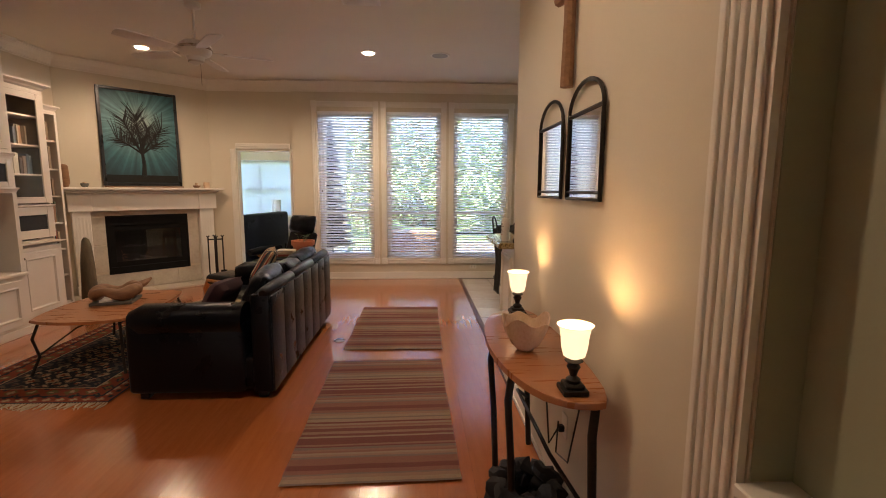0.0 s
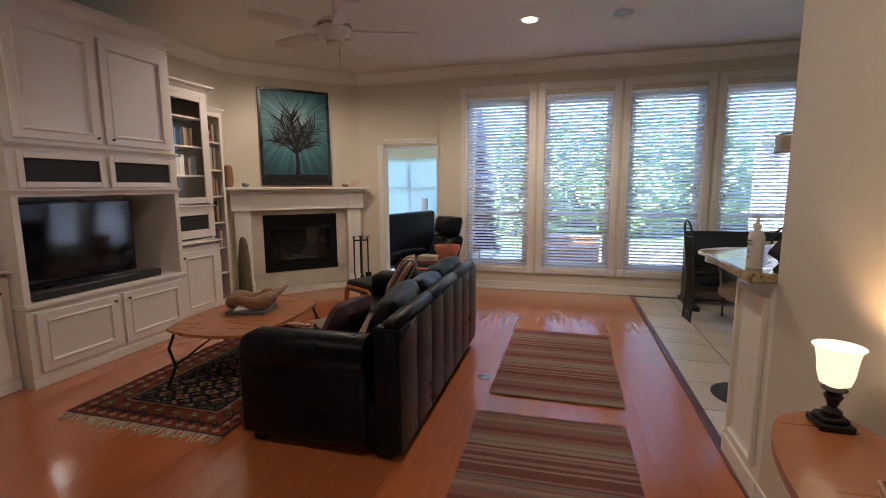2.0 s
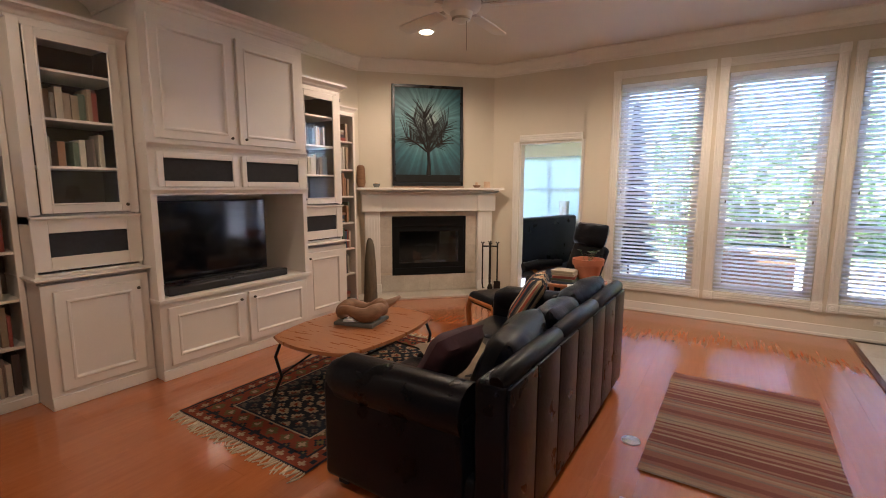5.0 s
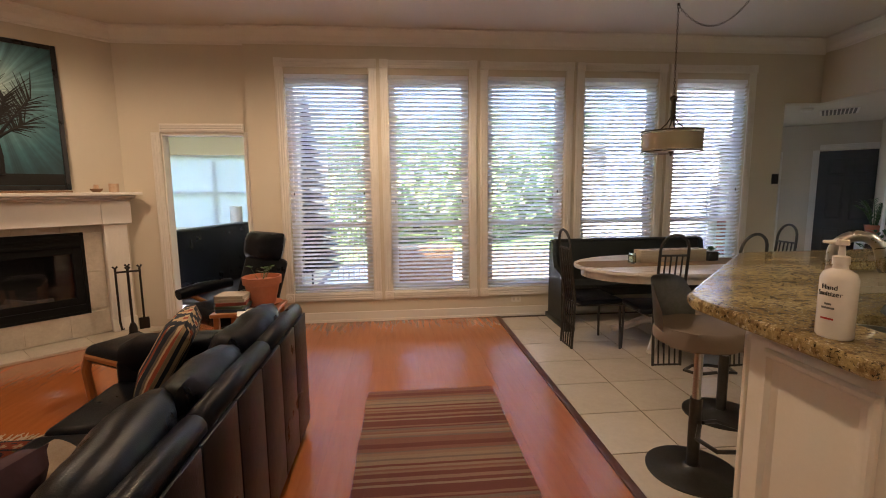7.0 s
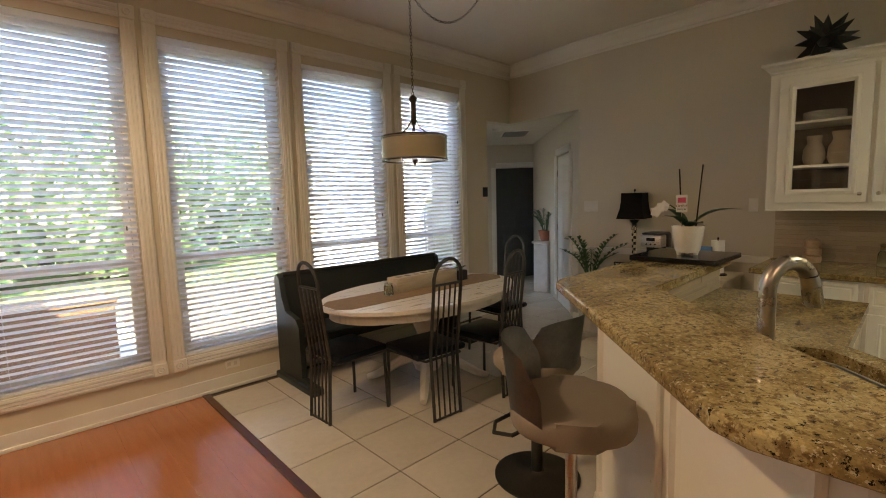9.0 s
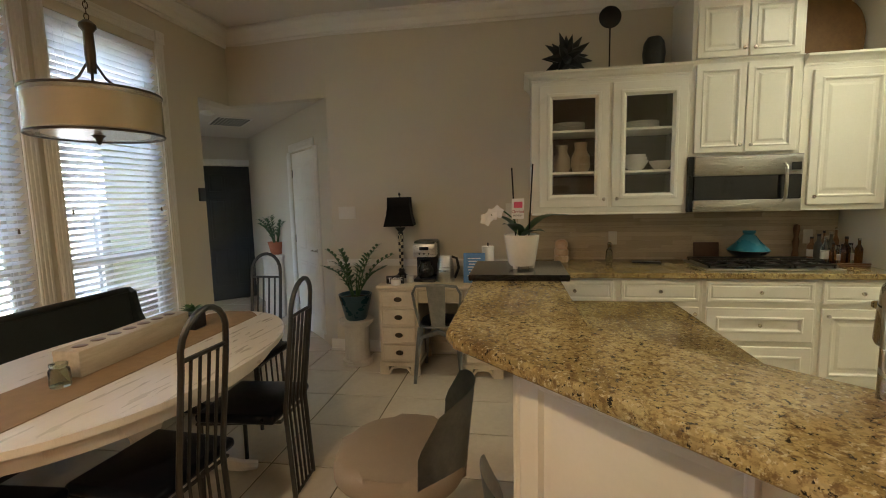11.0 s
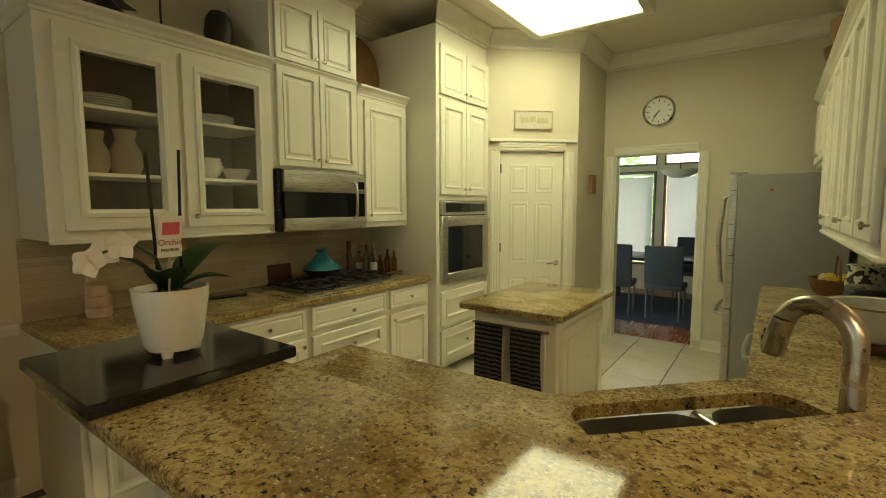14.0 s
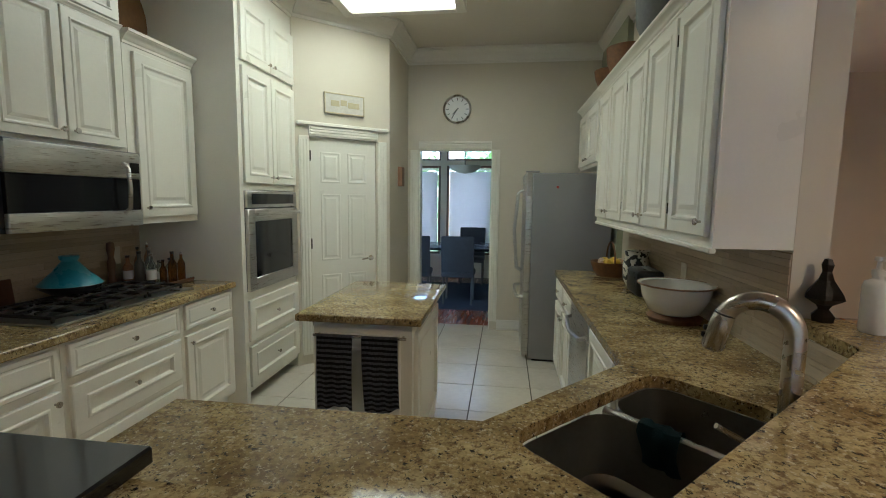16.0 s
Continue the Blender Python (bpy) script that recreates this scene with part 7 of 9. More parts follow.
part("towel_bar", tube(tube(tube(BM(), [(3.46, 3.155, 0.80), (3.95, 3.155, 0.80)], 0.008, 10), [(3.48, 3.155, 0.80), (3.48, 3.12, 0.80)], 0.006, 8), [(3.93, 3.155, 0.80), (3.93, 3.12, 0.80)], 0.006, 8), M["nickel"], _t, "nickel towel bar")


def hung_towel(x0, x1, z0, skew, seed):
    b = BM()
    rows = []
    for j in range(25):
        f = j / 24
        z = 0.80 - (0.80 - z0) * f if j > 2 else 0.812 - 0.004 * abs(j - 1)
        y = 3.171 + 0.012 * math.sin(f * 3)
        rows.append([b.verts.new((x0 + (x1 - x0) * (i / 14) + skew * f * (0.6 + 0.4 * i / 14), y + 0.010 * math.sin(i * 1.3 + seed + f) * f, z + 0.02 * f * math.sin(i * 0.3 + seed))) for i in range(15)])
    for p, q in zip(rows, rows[1:]):
        for i in range(14):
            b.faces.new((p[i], p[i + 1], q[i + 1], q[i]))
    bmesh.ops.solidify(b, geom=b.faces[:], thickness=0.006)
    o = solid("dish_towel", b, M["towel"], "black and white striped dish towel hanging on the bar", "towel", "towels on the island", smooth=True)
    return o


hung_towel(3.735, 3.925, 0.41, 0.0, 0), hung_towel(3.50, 3.69, 0.42, -0.02, 2)

# peninsula: knee wall, lower worktop with sink, raised bar
_kn = [(1.832, 3.552), (1.832, 4.03), (2.70, 4.965), (3.90, 4.965), (3.90, 4.83), (2.80, 4.83), (1.953, 3.93), (1.953, 3.552)]
_o = setting("wall_knee", prism(BM(), _kn, 0, 1.048), M["cream"], "cream painted knee wall under the raised bar", "wall")
for _i, (_p, _q, _n) in enumerate((((1.832, 3.56), (1.832, 4.02), 1), ((1.84, 4.039), (2.695, 4.96), 2), ((2.71, 4.965), (3.89, 4.965), 2))):
    _m, _l = run(_q, _p)
    _b = BM()
    for _k in range(_n):
        _w = (_l - 0.06 * (_n + 1)) / _n
        _x = 0.06 + _k * (_w + 0.06)
        rings(_b, _x, 0.16, _x + _w, 0.98, [(0, 0.0), (0.0, 0.012), (0.006, 0.020), (0.018, 0.020), (0.028, 0.006), (0.05, 0.002)], -0.001)
    setting("trim_bar_panel_%d" % (_i + 1), _b, M["cream"], "cream raised panelling on the bar front", "trim", _m)
    setting("baseboard_bar_%d" % (_i + 1), box(BM(), 0.0, -0.016, 0, _l, -0.001, 0.11, 0.004), M["cream"], "cream baseboard along the bar", "baseboard", _m)
_raised = [(1.72, 3.558), (1.955, 3.558), (1.955, 3.93), (2.80, 4.775), (3.93, 4.775), (3.93, 5.185), (2.735, 5.185), (2.665, 5.155), (1.75, 4.245), (1.72, 4.175)]
solid("raised_bar_top", prism(BM(), _raised, 1.0485, 1.092, 0.012, 3), M["granite"], "brown and gold granite bar top on the knee wall", "worktop")
_ux, _uy = Vector((1, 1)).normalized(), Vector((-1, 1)).normalized()
_sc = Vector((2.57, 4.115))


def ring45(c, a, b, r, n=5):
    """Rounded rectangle turned by 45 degrees, half sizes a along the diagonal and b across."""
    out = []
    for sx, sy, a0 in ((1, 1, 0), (-1, 1, 90), (-1, -1, 180), (1, -1, 270)):
        for i in range(n + 1):
            t = radians(a0 + 90 * i / n)
            p = c + _ux * (sx * (a - r) + r * math.cos(t)) + _uy * (sy * (b - r) + r * math.sin(t))
            out.append((p.x, p.y))
    return out


def slab_with_hole(outer, holes, z0, z1):
    b = BM()
    es = []
    for loop in [outer] + holes:
        vs = [b.verts.new((x, y, z1)) for x, y in loop]
        es += [b.edges.new((vs[i], vs[(i + 1) % len(vs)])) for i in range(len(vs))]
    bmesh.ops.triangle_fill(b, use_beauty=True, edges=es)
    up = b.faces[:]
    r = bmesh.ops.extrude_face_region(b, geom=up)
    bmesh.ops.translate(b, verts=[v for v in r["geom"] if isinstance(v, bmesh.types.BMVert)], vec=(0, 0, z0 - z1))
    return b


_low = [(3.93, 4.828), (3.93, 4.165), (3.03, 4.16), (2.545, 3.64), (2.545, 1.385), (1.955, 1.385), (1.955, 3.985), (2.80, 4.828)]
solid("worktop", slab_with_hole(_low, [ring45(_sc, 0.365, 0.205, 0.09)], 0.8685, 0.91), M["granite"], "brown and gold granite worktop with a cut-out for the sink", "worktop")
_t = thing("kitchen_sink", pose(0, 0, 0), "stainless steel double-bowl undermount sink", "sink")
for _c, _a in ((_sc + _ux * 0.155, 0.205), (_sc - _ux * 0.222, 0.14)):
    _top, _bot = ring45(_c, _a, 0.20, 0.085), ring45(_c, _a - 0.02, 0.18, 0.075)
    _b = BM()
    _v1, _v2 = [_b.verts.new((x, y, 0.866)) for x, y in _top], [_b.verts.new((x, y, 0.69)) for x, y in _bot]
    _v3 = [_b.verts.new((x, y, 0.672)) for x, y in ring45(_c, _a - 0.045, 0.155, 0.06)]
    for _p, _q in ((_v1, _v2), (_v2, _v3)):
        for _i in range(len(_p)):
            _b.faces.new((_p[_i], _p[(_i + 1) % len(_p)], _q[(_i + 1) % len(_p)], _q[_i]))
    _b.faces.new(_v3)
    bmesh.ops.solidify(_b, geom=_b.faces[:], thickness=0.002)
    _o = part("bowl", _b, M["sink"], _t)
    part("drain", lathe(BM(), [(0.04, 0.6745), (0.035, 0.677), (0, 0.6775)], 18, (_c.x, _c.y, 0)), M["nickel"], _o)
_p0, _p1 = _sc + _ux * -0.065 - _uy * 0.195, _sc + _ux * -0.065 + _uy * 0.195
part("divider", tube(BM(), [(_p0.x, _p0.y, 0.857), (_p1.x, _p1.y, 0.857)], 0.016, 10), M["steel"], _t)
_b = BM()
_g = []
for _j in range(13):
    _f = (_j - 6) / 6
    _row = []
    for _i in range(8):
        _q = _sc + _ux * (-0.065 + 0.03 * (1 if _f > 0 else -1) * min(1, abs(_f) * 4)) + _uy * (-0.02 + 0.11 * (_i / 7 - 0.5) + 0.02 * abs(_f))
        _row.append(_b.verts.new((_q.x + 0.006 * math.sin(_i * 1.5 + _j), _q.y, 0.884 - max(0, abs(_f) - 0.12) * 0.13 + 0.003 * math.sin(_i * 2.0))))
    _g.append(_row)
for _r0, _r1 in zip(_g, _g[1:]):
    for _i in range(7):
        _b.faces.new((_r0[_i], _r0[_i + 1], _r1[_i + 1], _r1[_i]))
bmesh.ops.solidify(_b, geom=_b.faces[:], thickness=0.008)
solid("dish_cloth", _b, M["blue_towel"], "dark teal dish cloth draped over the sink divider", "cloth", smooth=True)
_t = thing("faucet", pose(2.352, 4.28, 0.9105), "brushed nickel gooseneck faucet with a pull-down head", "faucet")
part("base", lathe(BM(), [(0.034, 0), (0.034, 0.012), (0.027, 0.02), (0.025, 0.06), (0, 0.06)], 24), M["nickel"], _t)
_d = Vector((0.85, -0.53, 0)).normalized()
_pts = [(0, 0, 0.05), (0, 0, 0.16), (0, 0, 0.305)] + [tuple(_d * (0.07 - 0.07 * math.cos(radians(a))) + Vector((0, 0, 0.305 + 0.07 * math.sin(radians(a))))) for a in range(10, 166, 12)]
part("spout", tube(BM(), _pts, 0.021, 18), M["nickel"], _t)
_e = Vector(_pts[-1])
_h = part("spray_head", tube(BM(), [_e, _e + _d * 0.008 + Vector((0, 0, -0.02)), _e + _d * 0.022 + Vector((0, 0, -0.08)), _e + _d * 0.024 + Vector((0, 0, -0.09))], [0.0215, 0.0235, 0.025, 0.021], 18), M["nickel"], _t)
part("seam_ring", tube(BM(), [_e + _d * 0.001 + Vector((0, 0, 0.001)), _e + _d * 0.002 + Vector((0, 0, -0.003))], 0.0225, 18), M["black"], _t)
for _k in (0, 1):
    _q = _e + _d * (0.038 + 0.004 * _k) + Vector((0, 0, -0.040 - 0.018 * _k))
    part("spray_button", lathe(BM(), [(0.006, -0.006), (0.007, 0.0), (0.005, 0.006), (0, 0.007)], 12, tuple(_q)), M["black"], _h, "black rubber button")
part("lever_hub", tube(BM(), [(0.02, 0.012, 0.045), (0.048, 0.028, 0.045)], 0.015, 14), M["nickel"], _t)
part("lever", tube(BM(), [(0.045, 0.028, 0.045), (0.075, 0.035, 0.06), (0.17, 0.05, 0.115)], [0.010, 0.008, 0.006], 10), M["nickel"], _t)

# on the raised bar
solid("black_granite_board", box(BM(), 3.515, 4.735, 1.0925, 3.985, 5.20, 1.122, 0.004), M["black_granite"], "polished black granite board on the end of the bar", "board")
_t = thing("orchid", pose(3.73, 4.95, 1.1225), "white orchid in a white footed ceramic pot", "plant")
part("pot", lathe(BM(), [(0.06, 0.015), (0.068, 0.03), (0.085, 0.14), (0.088, 0.17), (0.081, 0.17), (0.075, 0.15), (0, 0.145)], 30), M["white_ceramic"], _t)
for _k in range(3):
    _a = radians(120 * _k + 20)
    part("foot", lathe(BM(), [(0.012, 0), (0.016, 0.02), (0, 0.022)], 10, (0.05 * math.cos(_a), 0.05 * math.sin(_a), 0)), M["white_ceramic"], _t)
part("moss", lathe(BM(), [(0.074, 0.146), (0.05, 0.158), (0, 0.162)], 16), M["bark"], _t)
for _a, _l, _zz in ((-62, 0.27, 0.09), (150, 0.18, 0.06), (75, 0.17, 0.10), (230, 0.14, 0.02)):
    _b = BM()
    leaf_blade(_b, (0, 0, 0.155), (_l * math.cos(radians(_a)), _l * math.sin(radians(_a)), 0.17 + _zz), 0.088, 0.35, 7)
    bmesh.ops.solidify(_b, geom=_b.faces[:], thickness=0.003)
    part("leaf", _b, M["leaf"], _t)
for _x, _y, _h in ((-0.01, 0.03, 0.50), (0.02, -0.035, 0.52)):
    part("stake", tube(BM(), [(_x, _y, 0.15), (_x * 2.2, _y * 1.6, _h)], 0.004, 6), M["iron"], _t, "thin dark plant stake")
part("stem", tube(BM(), [(0, 0, 0.155), (-0.02, 0.04, 0.25), (-0.03, 0.09, 0.29), (-0.03, 0.15, 0.27)], 0.004, 6), M["leaf"], _t)
for _k, (_x, _y, _z) in enumerate(((-0.03, 0.15, 0.27), (-0.045, 0.12, 0.285), (-0.02, 0.175, 0.25))):
    _b = BM()
    for _j in range(5):
        _a = radians(72 * _j + 20 * _k)
        leaf_blade(_b, (_x, _y, _z), (_x - 0.01 + 0.0, _y + 0.035 * math.cos(_a), _z + 0.035 * math.sin(_a)), 0.034, 0.3, 4, (1, 0, 0.2))
    part("flower", _b, M["paper"], _t, "white orchid blossom")
_o = part("tag", box(BM(), -0.002, -0.03, 0, 0.002, 0.03, 0.10, 0.0005), M["paper"], _t, "white plant tag with a pink patch")
_o.matrix_local = pose(-0.05, 0.02, 0.25, 0, -6, 10)
_o2 = part("tag_patch", box(BM(), -0.0035, -0.022, 0.055, -0.0022, 0.020, 0.085, 0), mat("pink_ink", (0.75, 0.12, 0.22), None, 20, 0.6), _o)
_o4 = part("tag_stick", tube(BM(), [(0, 0, -0.1), (0, 0, 0.0)], 0.0025, 6), M["box_wood"], _o)
_orchid_tag = _o
_t = _sanitizer = thing("sanitizer_bottle", pose(1.80, 3.73, 1.0925, 0, 0, -80), "large white pump bottle of hand sanitizer", "bottle")
part("bottle", lathe(BM(), [(0.038, 0), (0.042, 0.006), (0.042, 0.15), (0.036, 0.165), (0.018, 0.175), (0.016, 0.185), (0, 0.185)], 28, (0, 0, 0), 1.0, 0.75), M["white_ceramic"], _t, "translucent white bottle body")
part("pump", tube(lathe(BM(), [(0.018, 0.1855), (0.018, 0.205), (0.008, 0.208), (0.006, 0.232), (0.014, 0.234), (0.013, 0.246), (0, 0.247)], 18), [(0, 0, 0.240), (-0.045, 0, 0.238)], [0.007, 0.004], 8), M["white_plastic"], _t, "white pump head")
for _z, _w, _c in ((0.085, 0.016, "stone_grey"), (0.075, 0.03, "stone_grey"), (0.048, 0.03, "red_cloth")):
    _b = BM()
    _n = 8
    _th = [(-_w / 0.042 / 2) + (_w / 0.042) * i / _n for i in range(_n + 1)]
    _lo = [_b.verts.new((0.0425 * math.sin(a), -0.0325 * math.cos(a) + 0.0002, _z)) for a in _th]
    _hi = [_b.verts.new((0.0425 * math.sin(a), -0.0325 * math.cos(a) + 0.0002, _z + (0.008 if _c == "black" else 0.005))) for a in _th]
    for _i in range(_n):
        _b.faces.new((_lo[_i], _lo[_i + 1], _hi[_i + 1], _hi[_i]))
    part("label_line", _b, M[_c], _t)
solid("figurine", lathe(BM(), [(0.04, 0), (0.045, 0.02), (0.02, 0.045), (0.03, 0.06), (0.075, 0.085), (0.07, 0.10), (0.03, 0.15), (0.018, 0.18), (0.024, 0.205), (0.014, 0.225), (0, 0.228)], 6), M["iron"], "small dark angular figurine on the bar ledge", "figurine", m=pose(1.865, 3.60, 1.0925) @ Matrix.Diagonal((0.85, 0.85, 0.98, 1)))

# west run
for _y0, _y1, _rows, _lb in ((1.40, 1.86, [(0.70, 0.85, "drawer", 0), (0.13, 0.66, "door", 1)], "cream base cabinet with a drawer over a door"), (1.862, 2.33, [(0.70, 0.85, "drawer", 0), (0.13, 0.66, "door", -1)], "cream base cabinet with a drawer over a door"), (2.94, 3.50, [(0.13, 0.85, "door", 1)], "cream base cabinet with one door")):
    base_unit(pose(2.515, _y0, 0, 0, 0, 90), _y1 - _y0, _rows, _lb, 0.555)
_t = thing("dishwasher", pose(2.515, 2.335, 0, 0, 0, 90), "stainless steel dishwasher with a curved handle", "dishwasher")
part("body", box(BM(), 0, 0, 0.10, 0.60, 0.55, 0.866), M["grey_steel"], _t)
part("door", box(BM(), 0.003, -0.025, 0.12, 0.597, -0.0005, 0.862, 0.006, 2), M["steel"], _t)
part("handle", tube(BM(), [(0.05, -0.026, 0.77), (0.06, -0.06, 0.76), (0.3, -0.075, 0.74), (0.54, -0.06, 0.76), (0.55, -0.026, 0.77)], 0.012, 10), M["steel"], _t, "curved steel handle")
part("kick_plate", box(BM(), 0.0, 0.05, 0, 0.60, 0.1, 0.0995), M["black"], _t)
_t = thing("wall_cabinet", pose(2.225, 1.40, 0, 0, 0, 90), "long run of cream wall cabinets with five doors", "cabinet", "kitchen wall cabinets")
part("body", box(BM(), 0, 0.0, 1.335, 2.15, 0.274, 2.345), M["cream"], _t)
for _k in range(5):
    _x0 = 0.03 + _k * 0.424
    _d = part("cabinet_door", rings(BM(), _x0, 1.375, _x0 + 0.395, 2.315, DOOR, -0.001), M["cream"], _t, smooth=False)
    knob(_d, _x0 + (0.36 if _k % 2 == 0 else 0.035), -0.022, 1.43)
    part("hinge", box(box(BM(), _x0 + (-0.006 if _k % 2 == 0 else 0.396), -0.018, 1.45, _x0 + (0.0 if _k % 2 == 0 else 0.402), -0.002, 1.50), _x0 + (-0.006 if _k % 2 == 0 else 0.396), -0.018, 2.19, _x0 + (0.0 if _k % 2 == 0 else 0.402), -0.002, 2.24), M["bronze"], _t)
part("cornice", cap(BM(), 2.15, 0.274, 2.346, 0.06, 0.05, 0, 1), M["cream"], _t)
part("light_rail", box(BM(), 0, -0.012, 1.315, 2.15, 0.014, 1.3345, 0.004), M["cream"], _t)
_t = thing("wall_cabinet", pose(2.225, 0.42, 0, 0, 0, 90), "short cream wall cabinet above the refrigerator", "cabinet", "kitchen wall cabinets")
part("body", box(BM(), 0, 0.0, 1.80, 0.97, 0.27, 2.345), M["cream"], _t)
for _x0, _k in ((0.03, 0.40), (0.49, 0.53)):
    _d = part("cabinet_door", rings(BM(), _x0, 1.83, _x0 + 0.445, 2.315, DOOR, -0.001), M["cream"], _t, smooth=False)
    knob(_d, _k, -0.022, 1.88)
part("cornice", cap(BM(), 0.97, 0.27, 2.346, 0.06, 0.05, 0, 0), M["cream"], _t)
for _k, _y in enumerate((1.3, 1.75, 2.5)):
    solid("dark_basket", lathe(BM(), [(0.10, 0), (0.14, 0.10), (0.15, 0.16 + 0.04 * _k), (0.14, 0.16 + 0.04 * _k), (0, 0.1)], 20), M["rattan" if _k < 2 else "stone_grey"], "dark woven basket on top of a wall cabinet", "basket", "baskets on the cabinets", m=pose(2.13, _y, 2.407), smooth=True)

_t = thing("refrigerator", pose(2.80, 0.36, 0, 0, 0, 90), "stainless refrigerator with grey sides and long handles", "refrigerator")
part("body", box(BM(), 0, 0.06, 0.02, 0.77, 0.76, 1.745, 0.006), M["grey_steel"], _t)
for _x0, _x1, _z0, _z1 in ((0.0, 0.383, 0.66, 1.75), (0.387, 0.77, 0.66, 1.75), (0.0, 0.77, 0.05, 0.652)):
    part("door", box(BM(), _x0, 0.0, _z0, _x1, 0.0595, _z1, 0.012, 3), M["steel"], _t)
for _x in (0.345, 0.425):
    part("handle", tube(BM(), [(_x, 0.0, 0.80), (_x, -0.055, 0.83), (_x, -0.085, 1.2), (_x, -0.055, 1.57), (_x, 0.0, 1.60)], 0.016, 10), M["steel"], _t, "long curved steel handle")
part("handle", tube(BM(), [(0.06, 0.0, 0.60), (0.08, -0.055, 0.60), (0.385, -0.07, 0.60), (0.69, -0.055, 0.60), (0.71, 0.0, 0.60)], 0.016, 10), M["steel"], _t, "curved steel drawer handle")
part("hinge_cap", box(BM(), 0.70, 0.0, 1.7505, 0.76, 0.12, 1.765, 0.003), M["grey_steel"], _t)
part("magnet", lathe(BM(), [(0.012, 0), (0.012, 0.004), (0, 0.005)], 12), M["red_cloth"], _t, "small red magnet").matrix_local = pose(0.7705, 0.28, 1.62, 0, 90, 0)
for _x in (0.05, 0.72):
    part("foot", box(BM(), _x - 0.03, 0.1, 0, _x + 0.03, 0.7, 0.0195), M["black"], _t)

_t = thing("fruit_basket", pose(2.14, 1.60, 0.9105), "woven basket with lemons and onions on the worktop", "basket")
part("basket_body", lathe(BM(), [(0.10, 0), (0.13, 0.04), (0.15, 0.10), (0.155, 0.115), (0.145, 0.115), (0.12, 0.04), (0, 0.02)], 26), M["rattan"], _t)
part("basket_handle", tube(BM(), [(0, 0.15 * math.cos(radians(a)), 0.11 + 0.16 * math.sin(radians(a))) for a in range(0, 181, 15)], 0.007, 6), M["rattan"], _t)
for _k in range(6):
    _a = radians(60 * _k)
    solid("lemon" if _k % 3 else "onion", lathe(BM(), [(0, -0.036), (0.018, -0.028), (0.03, 0), (0.018, 0.028), (0, 0.036)], 14), M["lemon" if _k % 3 else "alabaster"], "yellow lemon lying in the basket" if _k % 3 else "brown onion lying in the basket", "lemon" if _k % 3 else "onion", "fruit in the basket", m=pose(2.14 + 0.07 * math.cos(_a), 1.60 + 0.07 * math.sin(_a), 1.025, 70, 0, 60 * _k), smooth=True)


def patterned():
    m, t, p = _base("black_white_pottery")
    v = _noise(t, _coords(t), 26, 1)
    t.links.new(_ramp(t, v, [(0.0, (0.02, 0.02, 0.02)), (0.48, (0.62, 0.58, 0.48))], True), p.inputs["Base Color"])
    p.inputs["Roughness"].default_value = 0.35
    return m


solid("patterned_vase", lathe(BM(), [(0.06, 0), (0.085, 0.05), (0.09, 0.15), (0.075, 0.21), (0.085, 0.25), (0.075, 0.25), (0, 0.2)], 26), patterned(), "black and white patterned vase on the worktop", "vase", m=pose(2.06, 2.02, 0.9105), smooth=True)
_t = thing("toaster", pose(2.09, 2.33, 0.9105), "black toaster on the worktop", "toaster")
part("shell", box(BM(), -0.08, -0.13, 0.005, 0.08, 0.13, 0.17, 0.025, 3), M["black"], _t)
part("slot", box(BM(), -0.012, -0.10, 0.1705, 0.012, 0.10, 0.172), M["grey_steel"], _t)
_t = thing("enamel_bowl", pose(2.125, 2.95, 0.9105), "large white enamel bowl with a rusty rim on a wooden stand", "bowl")
part("stand", lathe(BM(), [(0.12, 0), (0.13, 0.02), (0.11, 0.035), (0.0, 0.035)], 24), M["rattan"], _t, "tan wooden stand")
part("bowl", lathe(BM(), [(0.09, 0.036), (0.12, 0.05), (0.155, 0.12), (0.165, 0.175), (0.18, 0.18), (0.178, 0.186), (0.16, 0.182), (0.145, 0.12), (0.1, 0.055), (0, 0.05)], 34), M["white_ceramic"], _t)
part("rim", tube(BM(), [(0.179 * math.cos(a * math.pi / 18), 0.179 * math.sin(a * math.pi / 18), 0.184) for a in range(36)], 0.004, 6, True), M["driftwood"], _t, "rust-worn rim")

# walls: clock, sign, small box
_t = thing("wall_clock", pose(3.54, SY + 0.001, 2.50, 0, 0, 180), "round silver-rimmed wall clock", "clock")


def facing(b):
    bmesh.ops.rotate(b, verts=b.verts, matrix=Matrix.Rotation(radians(90), 3, "X"))
    return b


part("rim", facing(lathe(BM(), [(0.145, 0), (0.158, 0.005), (0.16, 0.025), (0.15, 0.035), (0.138, 0.03), (0.136, 0.008)], 40)), M["nickel"], _t)
part("dial", facing(lathe(BM(), [(0.137, 0.002), (0.135, 0.01), (0, 0.0105)], 40)), M["paper"], _t, "white clock dial")
for _k in range(12):
    _o = part("hour_mark", box(BM(), -0.004, -0.0125, 0.095, 0.004, -0.011, 0.125), M["black"], _t)
    _o.matrix_local = pose(0, 0, 0, 0, 30 * _k, 0)
for _a, _l, _w in ((222, 0.075, 0.006), (212, 0.11, 0.004)):
    _o = part("clock_hand", box(BM(), -_w, -0.0145, -0.015, _w, -0.0128, _l), M["black"], _t)
    _o.matrix_local = pose(0, 0, 0, 0, _a, 0)
_m, _l = run((4.78, 1.60), (4.10, 0.98))
_t = thing("wall_sign", _m @ pose(0.46, -0.012, 2.33), "small cream plaque with unreadable gilt lettering", "sign")
